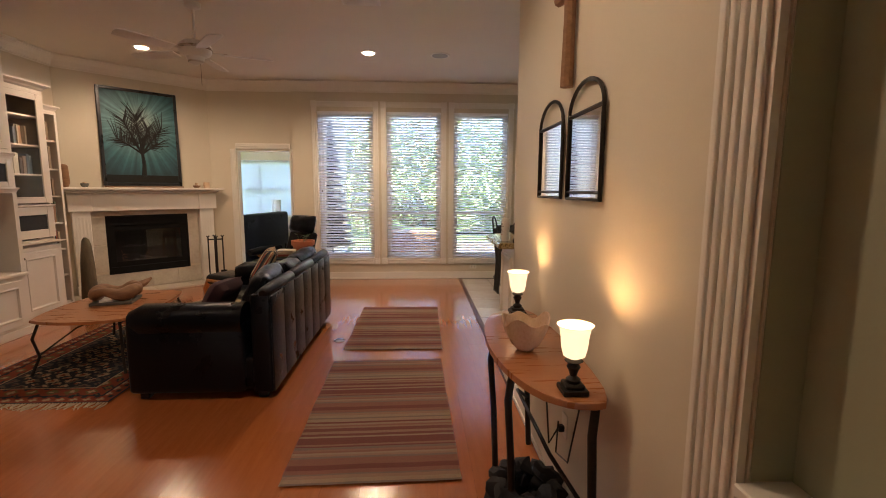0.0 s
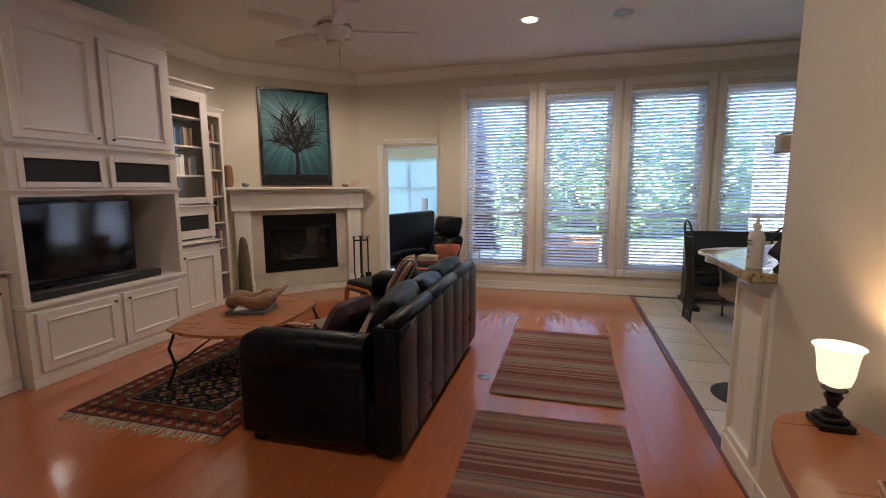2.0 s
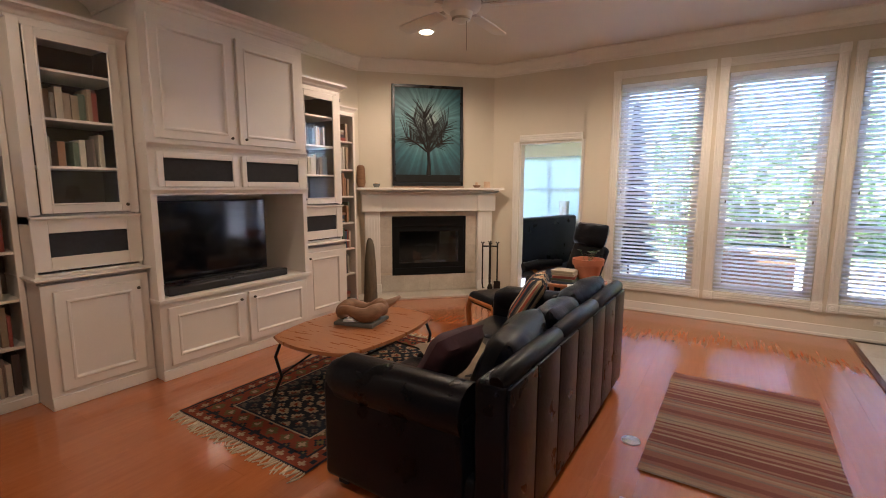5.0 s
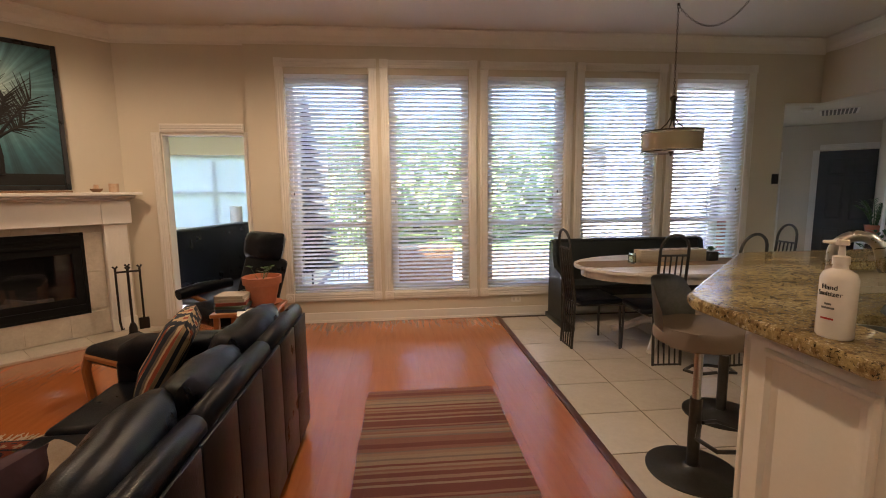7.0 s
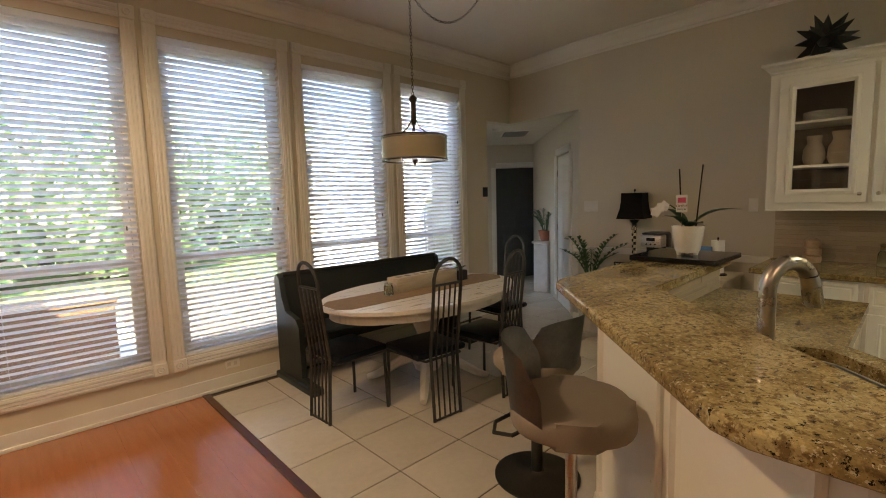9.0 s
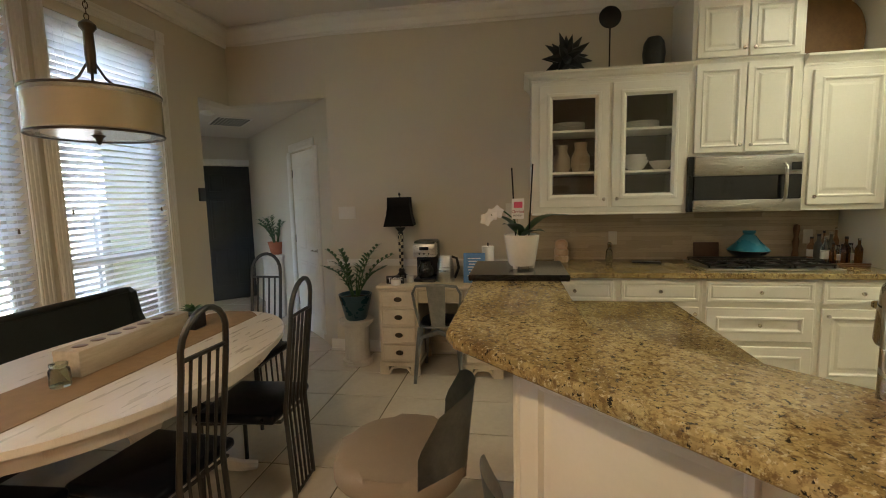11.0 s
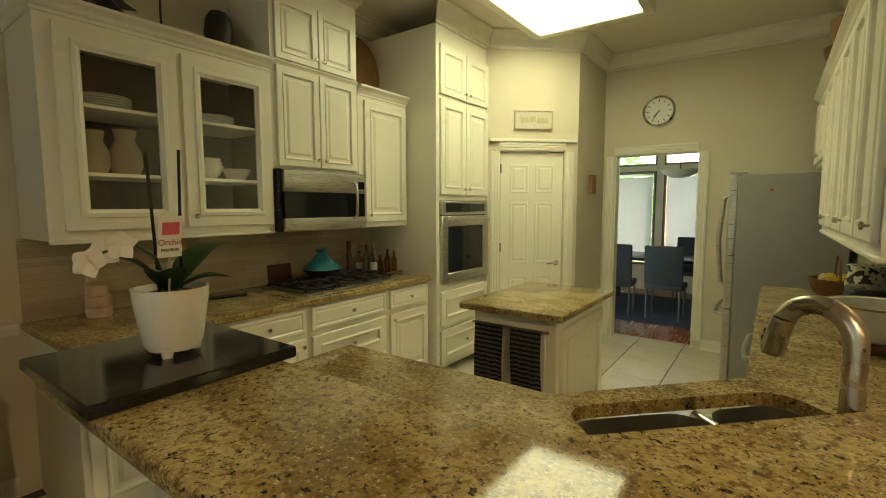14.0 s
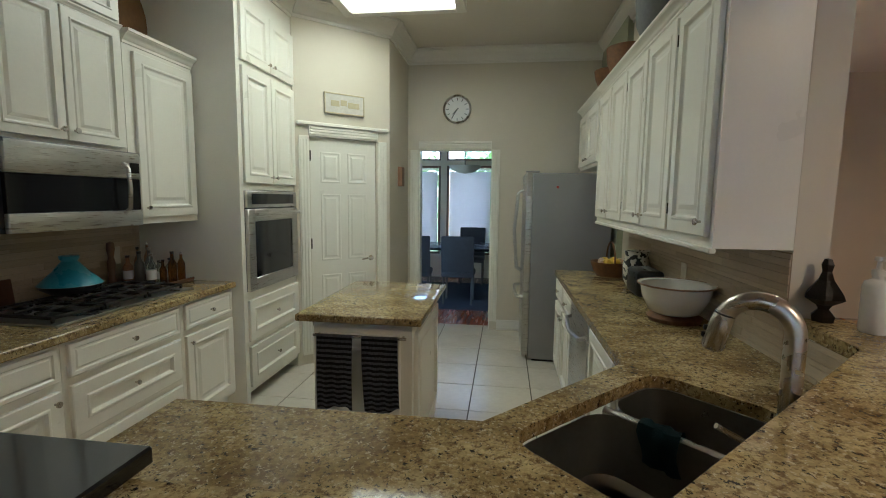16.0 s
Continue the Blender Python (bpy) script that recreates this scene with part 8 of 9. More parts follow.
part("board", box(BM(), -0.19, -0.008, -0.09, 0.19, 0.011, 0.09, 0.003), M["plaster"], _t)
part("border", quad_frame(BM(), -0.19, -0.09, 0.19, 0.09, 0.012, -0.014, -0.0085, 0.002), M["gilt"], _t)
for _x0, _x1, _z in ((-0.13, -0.05, 0.0), (-0.04, 0.02, 0.01), (0.03, 0.14, -0.005)):
    part("lettering", box(BM(), _x0, -0.011, _z - 0.025, _x1, -0.0085, _z + 0.025, 0.001), M["gilt"], _t)
solid("wall_box", box(BM(), -0.06, -0.045, -0.10, 0.06, -0.0005, 0.10, 0.004), M["driftwood"], "small dark metal box hanging on the wall", "wall box", m=pose(4.099, 0.58, 1.73, 0, 0, -90))
# fluorescent ceiling box
_t = thing("ceiling_light", pose(3.86, 2.18, H), "large lit fluorescent ceiling light with a white wooden frame", "ceiling light")
part("frame", (lambda b: (box(b, -0.52, -0.78, -0.11, -0.44, 0.78, -0.001, 0.008), box(b, 0.44, -0.78, -0.11, 0.52, 0.78, -0.001, 0.008), box(b, -0.44, -0.78, -0.11, 0.44, -0.70, -0.001, 0.008), box(b, -0.44, 0.70, -0.11, 0.44, 0.78, -0.001, 0.008))[0])(BM()), M["trim"], _t)
part("diffuser", box(BM(), -0.44, -0.70, -0.085, 0.44, 0.70, -0.075), M["tube_glow"], _t, "glowing ribbed diffuser")

# ---- breakfast area ----
_t = thing("dining_table", pose(3.25, 6.77, 0), "oval whitewashed pedestal dining table", "table")


def oval(a, b, n=48, p=2.0):
    return [(a * math.copysign(abs(math.cos(2 * math.pi * i / n)) ** (2 / p), math.cos(2 * math.pi * i / n)), b * math.copysign(abs(math.sin(2 * math.pi * i / n)) ** (2 / p), math.sin(2 * math.pi * i / n))) for i in range(n)]


part("tabletop", prism(BM(), oval(0.90, 0.58), 0.732, 0.76, 0.008, 3), M["table_white"], _t)
part("apron", prism(BM(), oval(0.83, 0.51), 0.655, 0.7315), M["table_white"], _t)
part("pedestal", lathe(BM(), [(0.10, 0.10), (0.12, 0.16), (0.07, 0.24), (0.06, 0.36), (0.10, 0.46), (0.13, 0.56), (0.16, 0.654), (0, 0.654)], 24), M["table_white"], _t)
for _k in range(4):
    _a = radians(45 + 90 * _k)
    _c, _s = math.cos(_a), math.sin(_a)
    part("foot", tube(BM(), [(0.06 * _c, 0.06 * _s, 0.22), (0.22 * _c, 0.22 * _s, 0.16), (0.42 * _c, 0.42 * _s, 0.05), (0.50 * _c, 0.50 * _s, 0.025)], [0.045, 0.042, 0.032, 0.025], 8), M["table_white"], _t)
solid("table_runner", prism(BM(), [(-0.86, -0.09), (-0.78, -0.17), (0.78, -0.17), (0.87, -0.08), (0.87, 0.08), (0.78, 0.17), (-0.78, 0.17), (-0.86, 0.09)], 0, 0.004), M["burlap"], "tan woven runner lying along the table", "table runner", m=pose(3.25, 6.79, 0.7605))
_t = thing("candle_trough", pose(3.32, 6.86, 0.765, 0, 0, 2), "long whitewashed wooden sugar-mould with round holes", "candle holder")
part("trough", box(BM(), -0.34, -0.065, 0, 0.34, 0.065, 0.115, 0.006, 2), M["box_wood"], _t)
# dark discs on the solid top paint the shade of the round recesses
for _k in range(7):
    part("hole_shade", lathe(BM(), [(0.030, 0.1152), (0.028, 0.1165), (0, 0.1168)], 16, (-0.27 + _k * 0.09, 0, 0)), M["strip"], _t, "dark disc for the shade in each opening")
_t = thing("glass_jar", pose(2.90, 6.79, 0.765), "small clear glass jar on the table", "jar")
part("jar", lathe(BM(), [(0.035, 0), (0.038, 0.01), (0.036, 0.07), (0.028, 0.08), (0.032, 0.085), (0.032, 0.095), (0.027, 0.095), (0.03, 0.07), (0.032, 0.012), (0, 0.008)], 20), M["clearbottle"], _t)
_t = thing("table_plant", pose(3.72, 6.83, 0.765), "small dark succulent in a black square pot", "plant")
part("pot", box(BM(), -0.05, -0.05, 0, 0.05, 0.05, 0.09, 0.006), M["black"], _t)
_r = random.Random(14)
_b = BM()
for _k in range(26):
    _a, _e = _r.uniform(0, 6.28), _r.uniform(0.2, 1.2)
    leaf_blade(_b, (0, 0, 0.09), (0.09 * math.cos(_a) * math.cos(_e), 0.09 * math.sin(_a) * math.cos(_e), 0.09 + 0.06 * math.sin(_e)), 0.02, 0.2, 3)
part("leaves", _b, M["leaf"], _t)

# bench along the window
_t = thing("bench", pose(2.42, NY - 0.04, 0), "dark painted pew bench with a high back", "bench")
for _x in (0.0, 1.76):
    _b = BM()
    _pl = [(-0.62, 0.0), (-0.02, 0.0), (-0.02, 0.86), (-0.06, 0.90), (-0.11, 0.87), (-0.14, 0.72), (-0.20, 0.60), (-0.38, 0.56), (-0.43, 0.50), (-0.44, 0.09), (-0.62, 0.07)]
    va, vb = [_b.verts.new((_x, y, z)) for y, z in _pl], [_b.verts.new((_x + 0.045, y, z)) for y, z in _pl]
    _b.faces.new(va[::-1]), _b.faces.new(vb)
    for _i in range(len(_pl)):
        _b.faces.new((va[_i], va[(_i + 1) % len(_pl)], vb[(_i + 1) % len(_pl)], vb[_i]))
    part("end_panel", _b, M["bench"], _t, smooth=False)
    part("sledge_foot", box(BM(), _x - 0.03, -0.66, 0, _x + 0.075, 0.0, 0.055, 0.012, 2), M["bench"], _t)
part("seat", box(BM(), 0.0455, -0.47, 0.42, 1.7595, -0.06, 0.45, 0.008, 2), M["bench"], _t)
_o = part("backrest", box(BM(), 0.046, -0.015, 0, 1.759, 0.012, 0.45, 0.004), M["bench"], _t)
_o.matrix_local = pose(0, -0.12, 0.43, -6)
part("top_rail", tube(BM(), [(0.046, -0.075, 0.885), (1.759, -0.075, 0.885)], 0.022, 10), M["bench"], _t)
part("front_apron", box(BM(), 0.0455, -0.42, 0.32, 1.7595, -0.395, 0.4195, 0.003), M["bench"], _t)


def dining_chair():
    t = thing("dining_chair", pose(0, 0, 0), "grey metal dining chair with an arched slatted back and black seat", "chair", "chairs round the table")
    part("seat", (lambda b: (box(b, -0.215, -0.21, 0.425, 0.215, 0.20, 0.475, 0.022, 3), b)[1])(BM()), M["leather"], t, "black padded seat")
    part("seat_frame", tube(BM(), [(-0.20, -0.20, 0.418), (0.20, -0.20, 0.418), (0.15, 0.20, 0.418), (-0.15, 0.20, 0.418)], 0.010, 6, True), M["chair_metal"], t)
    for s in (-1, 1):
        part("leg", tube(BM(), [(s * 0.19, -0.19, 0.418), (s * 0.20, -0.20, 0.0)], 0.0115, 8), M["chair_metal"], t)
    pts = [(-0.115, 0.235, 0.0), (-0.115, 0.21, 0.45), (-0.115, 0.265, 0.90)] + [(0.115 * -math.cos(radians(a)), 0.27 + 0.02 * math.sin(radians(a)), 0.97 + 0.13 * math.sin(radians(a))) for a in range(0, 181, 18)] + [(0.115, 0.265, 0.90), (0.115, 0.21, 0.45), (0.115, 0.235, 0.0)]
    part("back_hoop", tube(BM(), pts, 0.012, 8), M["chair_metal"], t)
    for k in range(4):
        x = -0.069 + k * 0.046
        part("back_bar", tube(BM(), [(x, 0.235, 0.0), (x, 0.21, 0.45), (x, 0.268, 0.93)], 0.007, 6), M["chair_metal"], t)
    part("crossbar", tube(BM(), [(-0.115, 0.268, 0.93), (0.115, 0.268, 0.93)], 0.009, 6), M["chair_metal"], t)
    part("foot_bar", tube(BM(), [(-0.115, 0.235, 0.008), (0.115, 0.235, 0.008)], 0.008, 6), M["chair_metal"], t)
    return t


_c = dining_chair()
_c.matrix_world = pose(2.50, 6.78, 0, 0, 0, 90 + 4)
for _m in (pose(2.92, 6.40, 0, 0, 0, 176), pose(3.50, 6.32, 0, 0, 0, 183), pose(4.22, 6.82, 0, 0, 0, -92)):
    copy_thing(_c, _m)


def bar_stool(drop=0.0):
    """drop: how far the gas lift is let down."""
    t = thing("bar_stool", pose(0, 0, 0), "taupe padded swivel bar stool with a bent steel back", "stool", "stools at the bar")
    part("base_plate", lathe(BM(), [(0.225, 0), (0.225, 0.008), (0.21, 0.014), (0.05, 0.022), (0.035, 0.035), (0, 0.035)], 40), M["chair_metal"], t)
    part("column", tube(BM(), [(0, 0, 0.03), (0, 0, 0.40)], 0.03, 14), M["chair_metal"], t)
    part("gas_lift", tube(BM(), [(0, 0, 0.40), (0, 0, 0.68 - drop)], 0.021, 14), M["steel"], t)
    part("foot_ring", tube(BM(), [(-0.02, -0.03, 0.27), (-0.13, -0.06, 0.25), (-0.16, -0.16, 0.24), (-0.06, -0.24, 0.235), (0.06, -0.24, 0.235), (0.16, -0.16, 0.24), (0.13, -0.06, 0.25), (0.02, -0.03, 0.27)], 0.011, 8), M["chair_metal"], t)
    b = prism(BM(), oval(0.205, 0.21, 32, 2.6), 0.70 - drop, 0.79 - drop, 0.035, 4)
    part("seat", b, M["taupe"], t, "taupe padded seat")
    part("seat_plate", box(BM(), -0.09, -0.09, 0.68 - drop, 0.09, 0.09, 0.6995 - drop, 0.004), M["chair_metal"], t)
    b = BM()
    rows = []
    for j in range(9):
        f = j / 8
        z = 0.74 - drop + 0.27 * f
        half = radians(62) * (1 - 0.25 * max(0, f - 0.55) / 0.45)
        rr = 0.215 + 0.03 * f
        rows.append([b.verts.new((rr * math.sin(-half + 2 * half * i / 16), rr * math.cos(-half + 2 * half * i / 16) * 0.98, z - 0.03 * f * abs(2 * i / 16 - 1) ** 3)) for i in range(17)])
    for p, q in zip(rows, rows[1:]):
        for i in range(16):
            b.faces.new((p[i], p[i + 1], q[i + 1], q[i]))
    bmesh.ops.solidify(b, geom=b.faces[:], thickness=0.01)
    part("backrest", b, M["galv"], t, "curved brushed steel back")
    return t


_s = bar_stool()
_s.matrix_world = pose(2.21, 4.80, 0, 0, 0, 35)
_s = bar_stool(0.10)
_s.matrix_world = pose(2.775, 5.345, 0, 0, 0, 178)

# pendant
_t = thing("pendant_light", pose(3.30, 6.90, H - 0.07), "drum pendant lamp with a sheer shade on a chain", "pendant light")
part("shade", lathe(BM(), [(0.205, -1.245), (0.207, -1.245), (0.207, -1.09), (0.205, -1.09)], 48), M["pendant_shade"], _t, "cream fabric inner drum")
_o = part("outer_shade", lathe(BM(), [(0.264, -1.262), (0.266, -1.262), (0.266, -1.075), (0.264, -1.075)], 48), glass("sheer_organza", (0.95, 0.85, 0.66), 0.25), _t, "sheer outer drum")
for _z in (-1.262, -1.075):
    part("shade_ring", tube(BM(), [(0.266 * math.cos(a * math.pi / 24), 0.266 * math.sin(a * math.pi / 24), _z) for a in range(48)], 0.006, 6, True), M["bronze"], _t)
part("diffuser", lathe(BM(), [(0.202, -1.244), (0.15, -1.25), (0.03, -1.252), (0, -1.252)], 36), M["white_ceramic"], _t)
part("finial", lathe(BM(), [(0.025, -1.253), (0.03, -1.262), (0.015, -1.275), (0.008, -1.30), (0, -1.305)], 16), M["bronze"], _t)
part("stem", lathe(BM(), [(0.018, -0.98), (0.022, -0.9), (0.02, -0.80), (0.034, -0.78), (0.034, -0.765), (0.018, -0.75), (0, -0.74)], 16), M["bronze"], _t)
for _k in range(4):
    _a = radians(45 + 90 * _k)
    part("arm", tube(BM(), [(0.012 * math.cos(_a), 0.012 * math.sin(_a), -0.93), (0.05 * math.cos(_a), 0.05 * math.sin(_a), -1.0), (0.12 * math.cos(_a), 0.12 * math.sin(_a), -1.06)], 0.006, 6), M["bronze"], _t)


def chain(pts):
    b = BM()
    k = 0
    acc = [Vector(p) for p in pts]
    for p, q in zip(acc, acc[1:]):
        n = max(1, round((q - p).length / 0.026))
        for i in range(n):
            c, d = p.lerp(q, (i + 0.5) / n), (q - p).normalized()
            s = d.orthogonal().normalized()
            s = s if k % 2 else d.cross(s)
            tube(b, [c + d * 0.017 * math.cos(a * math.pi / 4) + s * 0.009 * math.sin(a * math.pi / 4) for a in range(8)], 0.0022, 4, True)
            k += 1
    return b


part("chain", chain([(0, 0, -0.745), (0, 0, 0.05)]), M["bronze"], _t)
_sw = [(0.0 + 0.50 * i / 14, -0.30 * i / 14, 0.05 - 0.22 * (1 - (2 * i / 14 - 1) ** 2)) for i in range(15)]
part("swag_chain", chain(_sw), M["bronze"], _t)
part("hook", lathe(BM(), [(0.012, 0), (0.012, -0.02), (0, -0.022)], 10, (0, 0, 0.07)), M["bronze"], _t)
part("ceiling_canopy", lathe(BM(), [(0.065, 0), (0.06, -0.02), (0.015, -0.03), (0, -0.03)], 24, (0.50, -0.30, 0.07)), M["bronze"], _t)

# desk with its things
_m = pose(5.02, 6.12, 0, 0, 0, -90)
_t = thing("writing_desk", _m, "antique cream pedestal desk with eight oval-pull drawers", "desk")
part("desktop", box(BM(), -0.02, -0.02, 0.735, 1.04, 0.52, 0.765, 0.008, 3), M["desk"], _t)
for _x0, _x1 in ((0, 0.33), (0.71, 1.02)):
    part("pedestal", box(BM(), _x0, 0.0, 0.11, _x1, 0.50, 0.7345), M["desk"], _t)
    _b = BM()
    box(_b, _x0 - 0.01, -0.012, 0.075, _x1 + 0.01, 0.50, 0.1095, 0.004)
    for _a, _c in ((_x0 - 0.01, _x0 + 0.07), (_x1 - 0.07, _x1 + 0.01)):
        prism(_b, [(_a, -0.012), (_c, -0.012), (_c, 0.02), (_a, 0.02)], 0, 0.0745), prism(_b, [(_a, 0.46), (_c, 0.46), (_c, 0.50), (_a, 0.50)], 0, 0.0745)
    tube(_b, [(_x0 + 0.07, 0.0, 0.02), (_x0 + 0.10, 0.0, 0.06), (_x0 + 0.16, 0.0, 0.07), (_x1 - 0.10, 0.0, 0.06), (_x1 - 0.07, 0.0, 0.02)], 0.012, 6)
    part("bracket_foot", _b, M["desk"], _t)
    for _k in range(4):
        _z = 0.125 + _k * 0.152
        _d = part("drawer", rings(BM(), _x0 + 0.02, _z, _x1 - 0.02, _z + 0.138, [(0, 0), (0, 0.012), (0.006, 0.016), (0.012, 0.013)], -0.001), M["desk"], _t, smooth=False)
        _b = lathe(BM(), [(0.034, 0), (0.032, 0.003), (0, 0.004)], 18, (0, 0, 0), 1.0, 0.62)
        tube(_b, [(-0.022, 0.004, 0.004), (-0.02, -0.008, 0.012), (0.02, -0.008, 0.012), (0.022, 0.004, 0.004)], 0.003, 6)
        facing(_b)
        bmesh.ops.translate(_b, verts=_b.verts, vec=((_x0 + _x1) / 2, -0.0145, _z + 0.07))
        part("pull", _b, M["bronze"], _d, "dark bronze oval pull")
_d = part("drawer", rings(BM(), 0.335, 0.62, 0.705, 0.73, [(0, 0), (0, 0.012), (0.006, 0.016), (0.012, 0.013)], 0.009), M["desk"], _t, smooth=False)
part("back_panel", box(BM(), 0.331, 0.02, 0.62, 0.709, 0.48, 0.734), M["desk"], _t)
# checked lamp
_t = thing("table_lamp", pose(5.42, 6.02, 0.7655, 0, 0, 8), "black-shaded table lamp with a checked column", "lamp")


def checker():
    m, t, p = _base("black_cream_checks")
    c = _add(t, "ShaderNodeTexChecker", Scale=42.0)
    c.inputs[1].default_value, c.inputs[2].default_value = (0.012, 0.012, 0.012, 1), (0.62, 0.54, 0.36, 1)
    t.links.new(_coords(t, (1, 1, 0.8)), c.inputs[0])
    t.links.new(c.outputs[0], p.inputs["Base Color"])
    p.inputs["Roughness"].default_value = 0.35
    return m


part("foot", lathe(BM(), [(0.07, 0), (0.07, 0.012), (0.04, 0.03), (0.025, 0.05), (0.03, 0.065), (0.02, 0.085), (0, 0.085)], 24), M["black"], _t)
part("column", lathe(BM(), [(0.017, 0.086), (0.022, 0.25), (0.027, 0.40), (0, 0.40)], 20), checker(), _t, "black and cream checked column")
part("cup", lathe(BM(), [(0.025, 0.401), (0.02, 0.42), (0.045, 0.45), (0.045, 0.46), (0, 0.462)], 20), M["black"], _t)
_b = BM()
_prof = [(0.155, 0.475), (0.145, 0.51), (0.128, 0.57), (0.118, 0.64), (0.115, 0.73)]
_lp = [[_b.verts.new((r * sx, r * 0.85 * sy, z)) for sx, sy in ((-1, -1), (0, -0.96), (1, -1), (1, 0), (1, 1), (0, 0.96), (-1, 1), (-1, 0))] for r, z in _prof]
for _p, _q in zip(_lp, _lp[1:]):
    for _i in range(8):
        _b.faces.new((_p[_i], _p[(_i + 1) % 8], _q[(_i + 1) % 8], _q[_i]))
bmesh.ops.solidify(_b, geom=_b.faces[:], thickness=0.003)
part("shade", _b, M["lampshade_black"], _t, "flared black fabric shade", smooth=False)
part("finial", lathe(BM(), [(0.003, 0.46), (0.003, 0.74), (0.012, 0.75), (0.006, 0.77), (0, 0.772)], 12), M["black"], _t)
_t = thing("coffee_maker", _m @ pose(0.36, 0.28, 0.7655), "steel and black drip coffee maker on the desk", "coffee maker")
part("body", box(box(BM(), -0.095, 0.02, 0, 0.095, 0.14, 0.34, 0.01, 2), -0.095, -0.12, 0, 0.095, 0.0195, 0.03, 0.006), M["black"], _t)
part("brew_head", box(BM(), -0.097, -0.11, 0.215, 0.097, 0.0195, 0.33, 0.012, 2), M["steel"], _t)
part("lid", box(BM(), -0.09, -0.10, 0.3305, 0.09, 0.13, 0.352, 0.01, 2), M["black"], _t)
part("display", box(BM(), -0.04, -0.1125, 0.275, 0.04, -0.1105, 0.305), M["screen"], _t)
for _x in (-0.04, 0, 0.04):
    part("button", lathe(BM(), [(0.008, 0), (0.007, 0.004), (0, 0.005)], 10), M["black"], _t).matrix_local = pose(_x, -0.1105, 0.245, 90)
part("carafe", lathe(BM(), [(0.055, 0.031), (0.07, 0.06), (0.068, 0.11), (0.045, 0.16), (0.05, 0.18), (0, 0.18)], 24, (0, -0.05, 0)), M["screen"], _t, "dark glass carafe")
_t = thing("kettle", _m @ pose(0.535, 0.22, 0.7655), "brushed steel electric kettle with a black handle", "kettle")
part("jug", lathe(BM(), [(0.075, 0), (0.078, 0.02), (0.07, 0.15), (0.058, 0.21), (0.05, 0.222), (0, 0.225)], 28), M["steel"], _t)
part("handle", tube(BM(), [(0.055, 0, 0.215), (0.10, 0, 0.20), (0.115, 0, 0.12), (0.08, 0, 0.03)], 0.012, 8), M["black"], _t)
_t = thing("picture_frame", _m @ pose(0.79, 0.13, 0.7705, -8), "small blue framed card standing on the desk", "picture frame")
part("frame", quad_frame(BM(), -0.09, 0, 0.09, 0.25, 0.016, -0.008, 0.008, 0.002), M["blue_card"], _t)
part("card", box(BM(), -0.075, -0.004, 0.015, 0.075, 0.004, 0.235), M["blue_card"], _t, "blue printed card")
for _k in range(7):
    part("text_line", box(BM(), -0.055 + 0.006 * (_k % 3), -0.0055, 0.20 - _k * 0.024, 0.055 - 0.008 * (_k % 2), -0.0042, 0.208 - _k * 0.024), M["paper"], _t)
part("easel_leg", tube(BM(), [(0, 0.008, 0.17), (0.03, 0.07, -0.0)], 0.005, 6), M["black"], _t)
_t = thing("paper_towel_holder", _m @ pose(0.90, 0.25, 0.7655), "paper towel roll on a dark upright holder", "paper towels")
part("holder", tube(lathe(BM(), [(0.075, 0), (0.075, 0.01), (0, 0.012)], 24), [(0, 0, 0.01), (0, 0, 0.33)], 0.006, 8), M["iron"], _t)
part("roll", lathe(BM(), [(0.02, 0.02), (0.052, 0.02), (0.052, 0.30), (0.02, 0.30)], 28), M["paper"], _t)


def lettering(text, size, depth, material, parent, m, name="lettering"):
    c = bpy.data.curves.new("text", "FONT")
    c.body, c.size, c.extrude, c.align_x = text, size, depth, "CENTER"
    o = new("text_source", c)
    me = bpy.data.meshes.new_from_object(o)
    bpy.data.objects.remove(o)
    me.materials.clear()
    me.materials.append(material)
    o = new(name, me)
    o.parent = parent
    o.matrix_local = m
    return o


def wrapped(o, rx, ry, z):
    """Bends flat lettering round an oval bottle."""
    for v in o.data.vertices:
        a = v.co.x / rx
        v.co = Vector(((rx + v.co.z) * math.sin(a), -(ry + v.co.z) * math.cos(a), v.co.y + z))


for _w, _z in (("Hand", 0.124), ("Sanitizer", 0.108)):
    wrapped(lettering(_w, 0.0175, 0.0006, M["black"], _sanitizer, pose(0, 0, 0)), 0.0425, 0.0325, _z)
for _w, _s, _z, _c in (("Orchid", 0.021, 0.030, "red_cloth"), ("PREMIUM", 0.011, 0.014, "black")):
    lettering(_w, _s, 0.0004, M[_c], _orchid_tag, pose(-0.0026, 0, _z, 90, 0, -90))
_t = thing("block_sign", _m @ pose(0.12, 0.10, 0.7655, 0, 0, 6), "black wooden block sign with pale letters TGIF", "sign")
part("block", box(BM(), -0.075, -0.015, 0, 0.075, 0.015, 0.065, 0.002), M["black"], _t)
lettering("TGIF", 0.062, 0.002, M["paper"], _t, pose(0, -0.0165, 0.011, 90))
_t = thing("small_jar", _m @ pose(0.14, 0.04, 0.7655), "low white ceramic pot on the desk", "jar")
part("jar", lathe(BM(), [(0.04, 0), (0.043, 0.01), (0.042, 0.045), (0.036, 0.048), (0, 0.04)], 22), M["white_ceramic"], _t)
_t = thing("small_jar", _m @ pose(0.235, 0.16, 0.7655), "small beige candle pot on the desk", "jar")
part("jar", lathe(BM(), [(0.03, 0), (0.033, 0.01), (0.032, 0.06), (0.026, 0.062), (0, 0.05)], 20), M["plaster"], _t)
